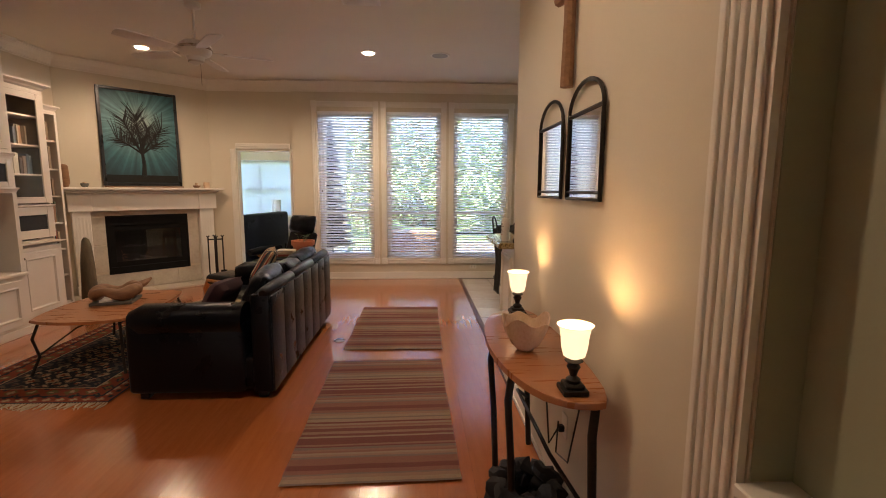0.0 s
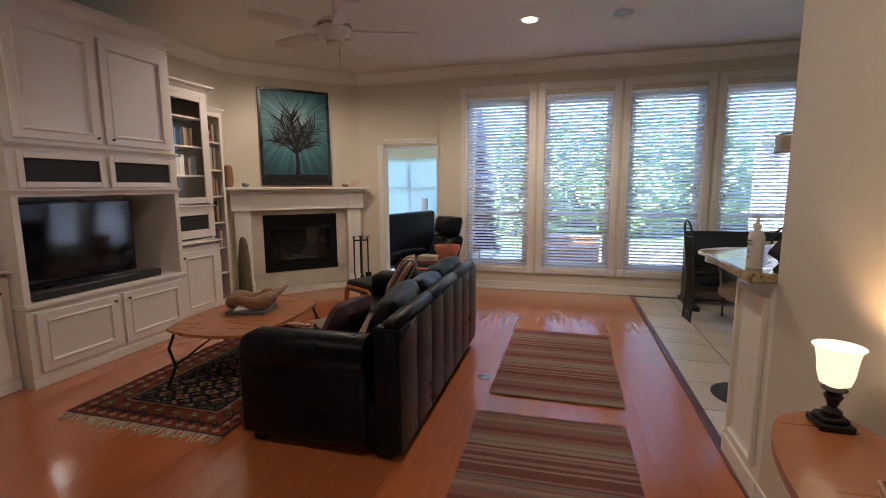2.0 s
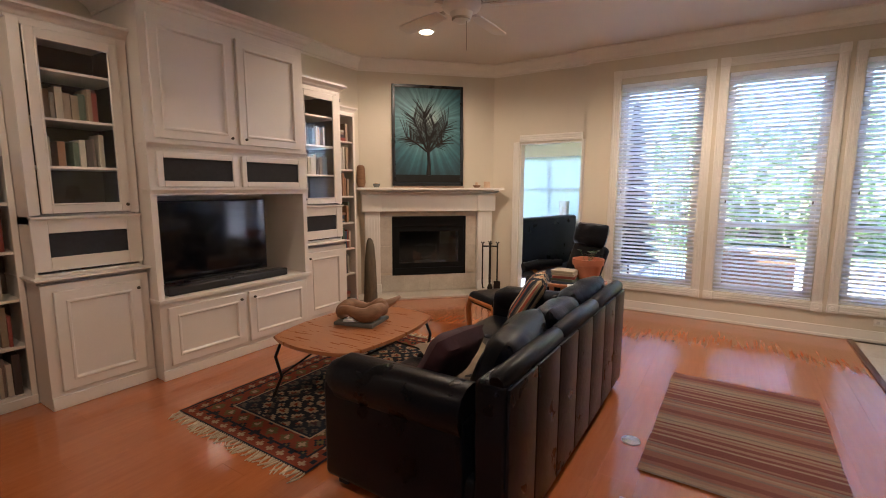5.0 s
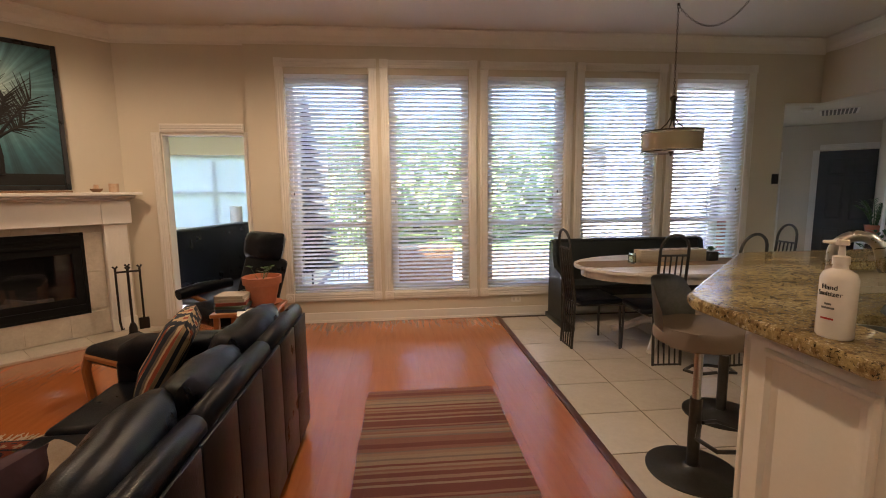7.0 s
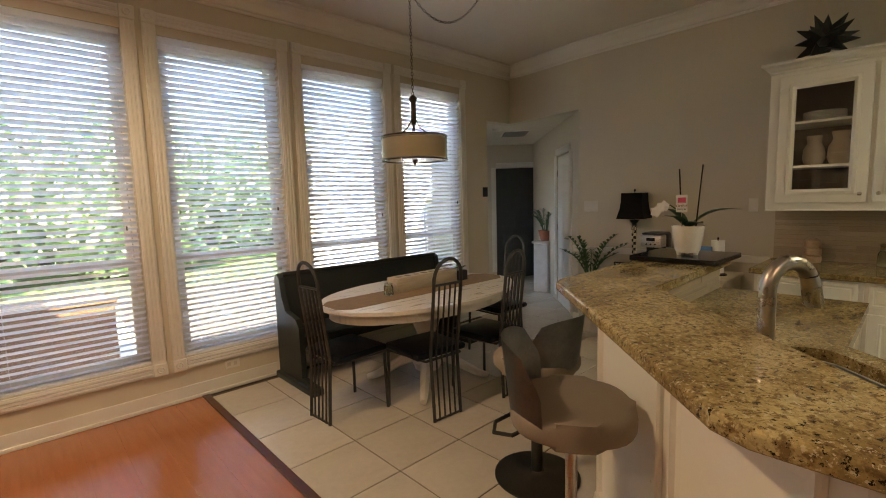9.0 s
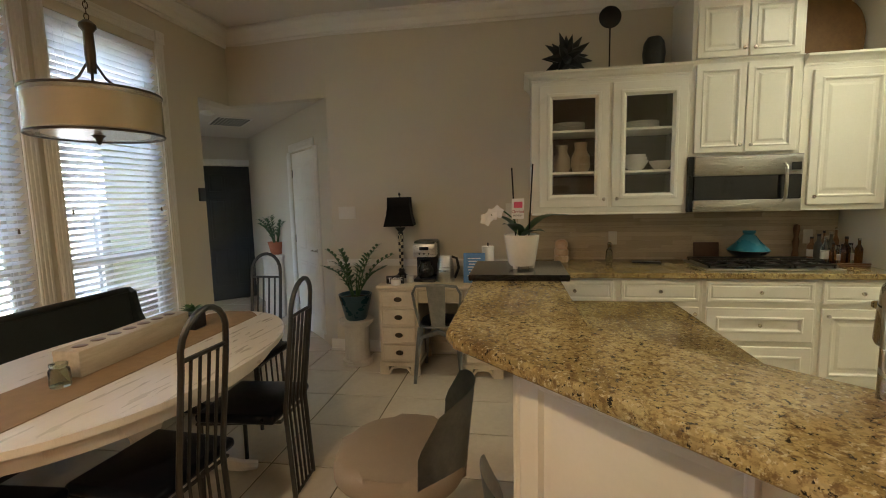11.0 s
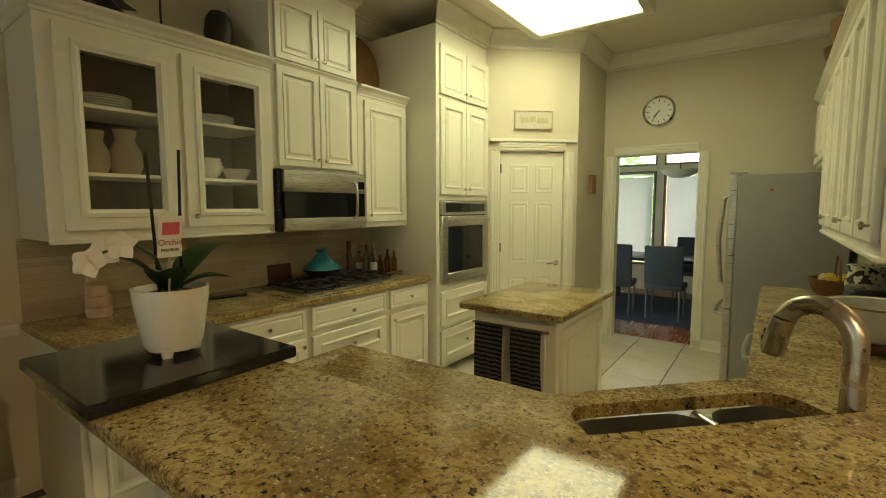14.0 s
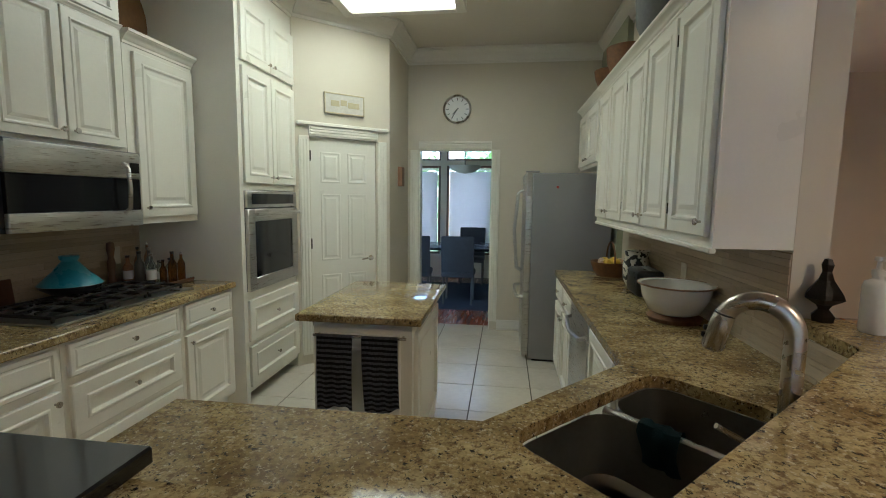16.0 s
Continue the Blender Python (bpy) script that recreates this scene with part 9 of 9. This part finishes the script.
# metal chair
_t = thing("metal_chair", _m @ pose(0.52, 0.06, 0, 0, 0, 180), "galvanised metal cafe chair tucked under the desk", "chair")
part("seat", prism(BM(), oval(0.18, 0.18, 24, 4), 0.44, 0.455, 0.006), M["galv"], _t)
part("seat_pad", prism(BM(), oval(0.165, 0.165, 24, 4), 0.4555, 0.48, 0.01), M["leather"], _t, "black seat pad")
for _x in (-1, 1):
    for _y in (-1, 1):
        part("leg", tube(BM(), [(_x * 0.15, _y * 0.15, 0.44), (_x * 0.17, _y * 0.19 , 0.25), (_x * 0.19, _y * 0.235, 0.0)], [0.028, 0.022, 0.015], 6), M["galv"], _t)
for _y in (-1, 1):
    part("skirt_arch", tube(BM(), [(-0.17, _y * 0.18, 0.26), (-0.13, _y * 0.175, 0.37), (0, _y * 0.17, 0.415), (0.13, _y * 0.175, 0.37), (0.17, _y * 0.18, 0.26)], [0.012, 0.022, 0.025, 0.022, 0.012], 6), M["galv"], _t)
part("back_hoop", tube(BM(), [(-0.16, 0.14, 0.46), (-0.18, 0.20, 0.62), (-0.19, 0.235, 0.74), (-0.16, 0.25, 0.80), (0, 0.265, 0.815), (0.16, 0.25, 0.80), (0.19, 0.235, 0.74), (0.18, 0.20, 0.62), (0.16, 0.14, 0.46)], 0.011, 8), M["galv"], _t)
_b = prism(BM(), [(-0.055, -0.004), (0.055, -0.004), (0.055, 0.004), (-0.055, 0.004)], 0, 0.36)
for _v in _b.verts:
    if _v.co.z > 0.3:
        _v.co.x *= 1.35
_o = part("back_splat", _b, M["galv"], _t)
_o.matrix_local = pose(0, 0.17, 0.455, -14)
# plinth and plant
_t = thing("plinth", pose(5.27, 6.42, 0), "fluted plaster column plinth", "plinth")
part("base", lathe(BM(), [(0.135, 0), (0.135, 0.04), (0.12, 0.05), (0, 0.05)], 28), M["plaster"], _t)
_b = lathe(BM(), [(0.115, 0.0505), (0.11, 0.20), (0.115, 0.35), (0, 0.35)], 48)
for _v in _b.verts:
    _a = math.atan2(_v.co.y, _v.co.x)
    _v.co.xy *= 1 - 0.05 * max(0, math.cos(_a * 16))
part("shaft", _b, M["plaster"], _t)
part("capital", lathe(BM(), [(0.12, 0.3505), (0.15, 0.38), (0.155, 0.41), (0, 0.41)], 28), M["plaster"], _t)


def zz_plant(m, label, n, seed, pot, s=1.0, reach=0.3):
    r = random.Random(seed)
    t = thing("potted_plant", m, label, "plant")
    part("pot", lathe(BM(), [(0.09 * s, 0), (0.10 * s, 0.02 * s), (0.145 * s, 0.21 * s), (0.15 * s, 0.23 * s), (0.14 * s, 0.23 * s), (0.13 * s, 0.2 * s), (0, 0.19 * s)], 26), M[pot], t)
    part("soil", lathe(BM(), [(0.128 * s, 0.195 * s), (0.06 * s, 0.202 * s), (0, 0.203 * s)], 18), M["bark"], t)
    for k in range(n):
        a = 2 * math.pi * k / n + r.uniform(-0.3, 0.3)
        out, up = r.uniform(0.3, 1.0) * reach, r.uniform(0.32, 0.55) * s
        b = BM()
        pts = [Vector((0.03 * math.cos(a), 0.03 * math.sin(a), 0.2 * s)), Vector((out * 0.4 * math.cos(a), out * 0.4 * math.sin(a), 0.2 * s + up * 0.65)), Vector((out * math.cos(a), out * math.sin(a), 0.2 * s + up * (1.0 - 0.25 * out / reach)))]
        mid = [pts[0].lerp(pts[1], f).lerp(pts[1].lerp(pts[2], f), f) for f in [i / 9 for i in range(10)]]
        tube(b, mid, [0.007 - 0.0005 * i for i in range(10)], 5)
        for i in range(2, 10):
            d = (mid[i] - mid[i - 1]).normalized()
            side = d.cross(Vector((0, 0, 1))).normalized()
            for q in (-1, 1):
                tip = mid[i] + (side * q * 0.8 + d * 0.6 + Vector((0, 0, r.uniform(-0.1, 0.25)))).normalized() * r.uniform(0.055, 0.085)
                leaf_blade(b, mid[i], tip, 0.028, 0.25, 4)
        part("frond", b, M["leaf"], t)
    return t


zz_plant(pose(5.27, 6.42, 0.4105), "dark green leafy plant in a blue pot", 11, 3, "blue_pot", 1.0, 0.36)

# hall: plant on a stand, smoke detector
_t = thing("plant_stand", pose(6.86, 8.06, 0), "pale square plinth in the hall", "plinth")
part("column", box(BM(), -0.13, -0.13, 0, 0.13, 0.13, 0.76, 0.01), M["plaster"], _t)
part("top", box(BM(), -0.15, -0.15, 0.7605, 0.15, 0.15, 0.80, 0.008, 2), M["plaster"], _t)
zz_plant(pose(6.86, 8.06, 0.8005), "dark leafy plant in a terracotta pot in the hall", 8, 5, "terracotta", 0.7, 0.3)
solid("smoke_detector", lathe(BM(), [(0.07, 0), (0.07, -0.02), (0.05, -0.035), (0, -0.037)], 24), M["white_plastic"], "round white smoke detector on the hall ceiling", "smoke detector", m=pose(5.9, 8.2, 2.443), smooth=True)
_t = thing("ceiling_vent", pose(6.5, 8.35, 2.443, 0, 0, 45), "dark slatted return vent in the hall ceiling", "vent")
part("frame", box(BM(), -0.3, -0.2, -0.008, 0.3, 0.2, -0.001, 0.002), M["trim"], _t)
for _k in range(9):
    part("slat", box(BM(), -0.27, -0.17 + _k * 0.04, -0.014, 0.27, -0.145 + _k * 0.04, -0.0085), M["stone_grey"], _t)
solid("thermostat", box(BM(), -0.04, -0.02, -0.06, 0.04, -0.0005, 0.06, 0.004), M["black"], "small black wall thermostat", "thermostat", m=pose(5.19, NY - 0.0005, 1.56))

# study behind the north-west doorway
_b = BM()
box(_b, -4.6, 11.5, 0, -0.6, 11.6, 0.80), box(_b, -4.6, 11.5, 2.15, -0.6, 11.6, 2.8), box(_b, -4.6, 11.5, 0.80, -3.6, 11.6, 2.15), box(_b, -1.65, 11.5, 0.80, -0.6, 11.6, 2.15)
box(_b, -4.7, 8.01, 0, -4.6, 11.6, 2.8), box(_b, -0.70, 8.01, 0, -0.6, 11.5, 2.8)
setting("wall_study", _b, M["wall"], "plain beige study walls", "wall")
setting("floor_study", box(BM(), -4.6, 7.98, -0.1, -0.6, 11.5, 0.002), M["carpet"], "grey carpet in the study", "floor")
setting("ceiling_study", box(BM(), -4.7, 8.0, 2.8, -0.6, 11.6, 2.9), M["ceiling"], "plain study ceiling", "ceiling")
_t = thing("window_6", pose(-3.6, 11.5, 0), "wide study window with a sheer roller shade", "window", kind="structure")
part("window_frame", quad_frame(BM(), 0, 0.80, 1.95, 2.15, 0.05, 0.0, 0.08), M["trim"], _t)
part("mullion", box(box(BM(), 0.95, 0.01, 0.85, 1.0, 0.07, 2.10), 0.05, 0.012, 1.44, 1.90, 0.068, 1.48), M["trim"], _t)
_o = part("pane", box(BM(), 0.05, 0.04, 0.85, 1.90, 0.044, 2.10), M["pane"], _t)
_o.visible_shadow = False
part("roller_shade", box(BM(), 0.03, -0.012, 0.84, 1.92, -0.010, 2.14), M["sheer"], _t, "sheer white roller shade")
_t = thing("study_sofa", pose(-2.05, 9.75, 0, 0, 0, 78), "dark leather sofa seen from behind in the study", "sofa")
part("back", box(BM(), -0.95, -0.10, 0.08, 0.95, 0.12, 0.98, 0.05, 3), M["leather"], _t)
part("seat", box(BM(), -0.95, 0.1205, 0.08, 0.95, 0.90, 0.42, 0.05, 3), M["leather"], _t)
for _x in (-0.98, 0.78):
    part("arm", box(BM(), _x, 0.121, 0.08, _x + 0.20, 0.92, 0.62, 0.05, 3), M["leather"], _t)
for _k in range(4):
    part("foot", box(BM(), (-0.9, 0.84, -0.9, 0.84)[_k], (-0.05, -0.05, 0.8, 0.8)[_k], 0.002, (-0.84, 0.9, -0.84, 0.9)[_k], (0.01, 0.01, 0.86, 0.86)[_k], 0.0795), M["black"], _t)
_t = thing("table_lamp", pose(-2.15, 11.1, 0), "white-shaded lamp on a small stand by the study window", "lamp")
part("stand", lathe(BM(), [(0.18, 0.002), (0.18, 0.02), (0.03, 0.04), (0.025, 0.62), (0.2, 0.63), (0.2, 0.65), (0, 0.65)], 24), M["black"], _t)
part("lamp_stem", lathe(BM(), [(0.06, 0.6505), (0.06, 0.67), (0.012, 0.69), (0.012, 0.92), (0, 0.92)], 18), M["nickel"], _t)
part("shade", lathe(BM(), [(0.10, 0.90), (0.102, 0.90), (0.102, 1.22), (0.10, 1.22)], 26), M["paper"], _t)

# dining room behind the south doorway
_b = BM()
box(_b, 1.2, -0.02, 0, 1.3, -3.4, 3.0), box(_b, 5.9, -0.02, 0, 6.0, -3.4, 3.0)
for _x0, _x1, _z0, _z1 in ((1.2, 3.20, 0, 3.0), (5.0, 6.0, 0, 3.0), (3.2, 5.0, 0, 0.45), (3.2, 5.0, 2.55, 3.0), (4.08, 4.20, 0.45, 2.55), (3.2, 4.08, 2.12, 2.22), (4.20, 5.0, 2.12, 2.22)):
    box(_b, _x0, -3.4, _z0, _x1, -3.3, _z1)
setting("wall_dining", _b, M["wall"], "dining room walls with tall windows", "wall")
setting("floor_dining", box(BM(), 1.2, -3.4, -0.1, 6.0, -0.0105, 0.001), M["dark_wood_floor"], "dark red wooden dining room floor", "floor")
setting("ceiling_dining", box(BM(), 1.2, -3.4, 3.0, 6.0, -0.012, 3.1), M["ceiling"], "plain dining room ceiling", "ceiling")
for _i, (_x, _w) in enumerate(((3.2, 0.88), (4.2, 0.80))):
    _t = thing("window_%d" % (7 + _i), pose(_x + _w, -3.3, 0, 0, 0, 180), "tall dining room window with a transom", "window", kind="structure")
    part("window_frame", quad_frame(quad_frame(BM(), 0, 0.45, _w, 2.12, 0.045, -0.012, 0.05), 0, 2.22, _w, 2.55, 0.03, -0.012, 0.05), M["strip"], _t)
    _o = part("pane", box(BM(), 0.04, 0.03, 0.49, _w - 0.04, 0.034, 2.08), M["pane"], _t)
    _o.visible_shadow = False
    _t = thing("window_blind", pose(_x + _w, -3.3, 0, 0, 0, 180), "white slatted blind in a dining room window", "window blind", "blinds in the dining room")
    part("headrail", box(BM(), 0.05, -0.03, 2.03, _w - 0.05, 0.01, 2.07, 0.003), M["slat"], _t)
    _sm = mesh_of("slat", box(BM(), 0.055, -0.018, -0.001, _w - 0.055, 0.018, 0.001), M["slat_thick"])
    for _k in range(44):
        part("slat", _sm, None, _t).matrix_local = pose(0, -0.012, 0.53 + _k * 0.034, -72)
_t = thing("dining_table", pose(3.75, -1.95, 0), "long dark dining table", "table")
part("tabletop", box(BM(), -0.95, -0.5, 0.72, 0.95, 0.5, 0.76, 0.01, 2), M["piano"], _t)
for _x in (-0.8, 0.8):
    for _y in (-0.4, 0.4):
        part("leg", box(BM(), _x - 0.04, _y - 0.04, 0.002, _x + 0.04, _y + 0.04, 0.7195, 0.004), M["piano"], _t)


def parson_chair(m):
    t = thing("dining_chair", m, "dark upholstered dining chair", "chair", "chairs in the dining room")
    part("seat", box(BM(), -0.23, -0.22, 0.40, 0.23, 0.22, 0.48, 0.02, 2), M["dark_cloth"], t)
    o = part("backrest", box(BM(), -0.23, -0.025, 0, 0.23, 0.03, 0.52, 0.02, 2), M["dark_cloth"], t)
    o.matrix_local = pose(0, 0.20, 0.47, -6)
    for x in (-0.2, 0.2):
        for y in (-0.19, 0.19):
            part("leg", tube(BM(), [(x, y, 0.399), (x, y, 0.002)], 0.014, 8), M["chair_metal"], t)
    return t


_c = parson_chair(pose(3.62, -1.18, 0, 0, 0, 0))
copy_thing(_c, pose(3.55, -2.75, 0, 0, 0, 180)), copy_thing(_c, pose(4.25, -1.15, 0, 0, 0, 4))
_t = thing("pendant_bowl", pose(3.62, -1.9, 3.0), "wide white glass bowl pendant in the dining room", "pendant light")
part("bowl", lathe(BM(), [(0, -1.10), (0.12, -1.085), (0.22, -1.03), (0.26, -0.98), (0.25, -0.98), (0.1, -1.06), (0, -1.075)], 32), M["white_ceramic"], _t)
part("rod", tube(BM(), [(0, 0, 0), (0, 0, -1.08)], 0.008, 8), M["bronze"], _t)
solid("dining_rug", box(BM(), 2.9, -2.7, 0.0015, 4.8, -0.7, 0.010, 0.002), M["kilim"], "dark patterned rug under the dining table", "rug")
solid("red_chair", box(box(BM(), -0.3, -0.3, 0.001, 0.3, 0.3, 0.42, 0.05, 2), -0.3, 0.18, 0.4205, 0.3, 0.3, 0.85, 0.04, 2), M["red_cloth"], "red upholstered armchair in a far room", "armchair", m=pose(7.7, 12.3, 0, 0, 0, 200))

# ---- garden seen through the blinds ----
setting("ground", box(BM(), -300, -300, -0.6, 300, 400, -0.16), M["grass"], "lawn that reaches the horizon", "ground")
setting("pavement_patio", box(BM(), -0.55, 7.98, -0.155, 4.96, 12.3, -0.04), M["patio"], "tan concrete patio", "pavement")
# white lattice beside the first post
_t = thing("garden_trellis", pose(-0.35, 10.6, -0.04), "white slatted garden trellis", "trellis")
for _k in range(7):
    part("upright", box(BM(), _k * 0.09 - 0.012, -0.015, 0, _k * 0.09 + 0.012, 0.0, 2.2), M["white_out"], _t)
for _k in range(9):
    part("rail", box(BM(), -0.03, 0.0005, 0.2 + _k * 0.24, 0.57, 0.015, 0.225 + _k * 0.24), M["white_out"], _t)
# tall tiered wind sculpture
_t = thing("wind_spiral", pose(-0.55, 9.35, -0.04), "tall dark tiered metal cone sculpture on the patio", "sculpture")
part("pole", tube(BM(), [(0, 0, 0), (0, 0, 2.82)], 0.014, 8), M["iron"], _t)
for _k in range(15):
    _f = _k / 14
    _r0 = 0.06 + 0.38 * (1 - _f) ** 0.9
    _z = 0.45 + 2.22 * _f
    _b = lathe(BM(), [(0.02, 0.13), (_r0 * 0.45, 0.10), (_r0 * 0.8, 0.045), (_r0, 0.0), (_r0 * 0.97, -0.012), (_r0 * 0.4, 0.05), (0.02, 0.09)], 20, (0, 0, _z))
    for _v in _b.verts:
        _a = math.atan2(_v.co.y, _v.co.x)
        _v.co.z -= 0.025 * max(0.0, math.sin(_a * 7 + _k)) * _v.co.xy.length / _r0
    part("tier", _b, M["iron"], _t)
# storage box on the patio
_t = thing("patio_chest", pose(1.05, 9.6, -0.04), "low brown wooden patio chest", "chest")
part("chest_body", box(BM(), -0.45, -0.25, 0.03, 0.45, 0.25, 0.62, 0.01), M["driftwood"], _t)
part("lid", box(BM(), -0.47, -0.27, 0.6205, 0.47, 0.27, 0.67, 0.01), M["driftwood"], _t)
for _x in (-0.4, 0.4):
    part("runner", box(BM(), _x - 0.04, -0.24, 0, _x + 0.04, 0.24, 0.0295), M["driftwood"], _t)


def tree(x, y, h, r, seed, n):
    rr = random.Random(seed)
    t = thing("tree", pose(x, y, -0.16), "leafy green garden tree", "tree", "trees in the garden")
    b = tube(BM(), [(0, 0, 0), (0.05, 0.03, h * 0.3), (0.0, 0.1, h * 0.6), (0.08, 0.05, h * 0.85)], [0.16, 0.12, 0.08, 0.03], 8)
    limbs = []
    for k in range(9):
        a, z = 2.4 * k, h * (0.28 + 0.06 * k)
        e = Vector((r * 0.75 * math.cos(a), r * 0.75 * math.sin(a), z + h * rr.uniform(0.08, 0.2)))
        tube(b, [(0.02, 0.05, z), e * 0.5 + Vector((0, 0, z * 0.52)), e], [0.05, 0.035, 0.012], 6)
        limbs.append(e)
    part("trunk", b, M["bark"], t)
    me = bpy.data.meshes.new("crown")
    vs, fs = [], []
    for k in range(n):
        c = limbs[rr.randrange(len(limbs))] * rr.uniform(0.35, 1.1)
        c = c + Vector([rr.gauss(0, r * 0.24) for _ in range(3)])
        c.z = max(c.z, h * 0.08)
        d, u = Vector([rr.uniform(-1, 1) for _ in range(3)]), Vector([rr.uniform(-1, 1) for _ in range(3)])
        d.normalize()
        u = u.cross(d).normalized()
        l, w = rr.uniform(0.12, 0.26), rr.uniform(0.06, 0.11)
        i = len(vs)
        vs += [c - d * l, c + u * w, c + d * l, c - u * w]
        fs.append((i, i + 1, i + 2, i + 3))
    me.from_pydata([tuple(v) for v in vs], [], fs)
    me.materials.append(M["leaf_out"])
    part("crown", me, None, t)


for _x, _y, _h, _r0, _s in ((-2.2, 20.5, 4.2, 2.3, 1), (1.4, 21.5, 4.6, 2.6, 2), (5.0, 20.0, 4.0, 2.2, 3), (8.5, 22.0, 4.5, 2.6, 4), (-6.0, 22.0, 4.8, 2.8, 5), (-0.3, 17.2, 2.0, 1.2, 6), (2.8, 17.6, 1.9, 1.3, 7)):
    tree(_x, _y, _h, _r0, _s, 4200)
_b = BM()
for _k in range(46):
    box(_b, -9 + _k * 0.5, 25.0, -0.16, -8.53 + _k * 0.5, 25.03, 1.7)
setting("fence_garden", _b, M["driftwood"], "weathered wooden garden fence", "fence")
# south garden hedge outside the dining room
tree(2.2, -12.0, 3.4, 2.2, 11, 3600), tree(7.6, -12.6, 3.6, 2.0, 12, 3600)

# ---- pieces of the floors ----
_floor = bpy.data.objects["floor_living"]
_rr = random.Random(3)
_planks = [mesh_of("plank", box(BM(), 0.0003, 0.0003, -0.0115, 0.1917, _l - 0.0003, 0.0), M["plank"]) for _l in (1.28,)]
for _i in range(28):
    _x = -3.57 + _i * 0.192
    _y = -1.28 - _rr.uniform(0, 1.28)
    while _y < 7.85:
        if _y > -1.6:
            _o = part("plank", _planks[0], None, _floor)
            _o.matrix_local = pose(_x, _y, 0)
        _y += 1.28
_tile = mesh_of("tile", box(BM(), 0.004, 0.004, -0.006, 0.456, 0.456, 0.0, 0.0015), M["tile"])
_edge = mesh_of("tile", box(BM(), 0.004, 0.004, -0.006, 0.424, 0.456, 0.0, 0.0015), M["tile"])
_floor = bpy.data.objects["floor_tile"]
_ox, _oy = 2.285, 6.365
for _i in range(-1, 13):
    for _j in range(-14, 13):
        _x, _y = _ox + _i * 0.46, _oy + _j * 0.46
        if _y < -0.3 or (_y > 7.45 and _x < 4.8) or (_x > 5.3 and (_y < _x - 0.2 or _x + _y > 16.6)) or (_x > 4.6 and _y < 1.2):
            continue
        if _y > 7.3 and _y + 0.46 > NY and _x < 4.6:
            continue
        _o = part("tile", _edge if _i == -1 else _tile, None, _floor)
        _o.matrix_local = pose(1.858 if _i == -1 else _x, _y, 0)
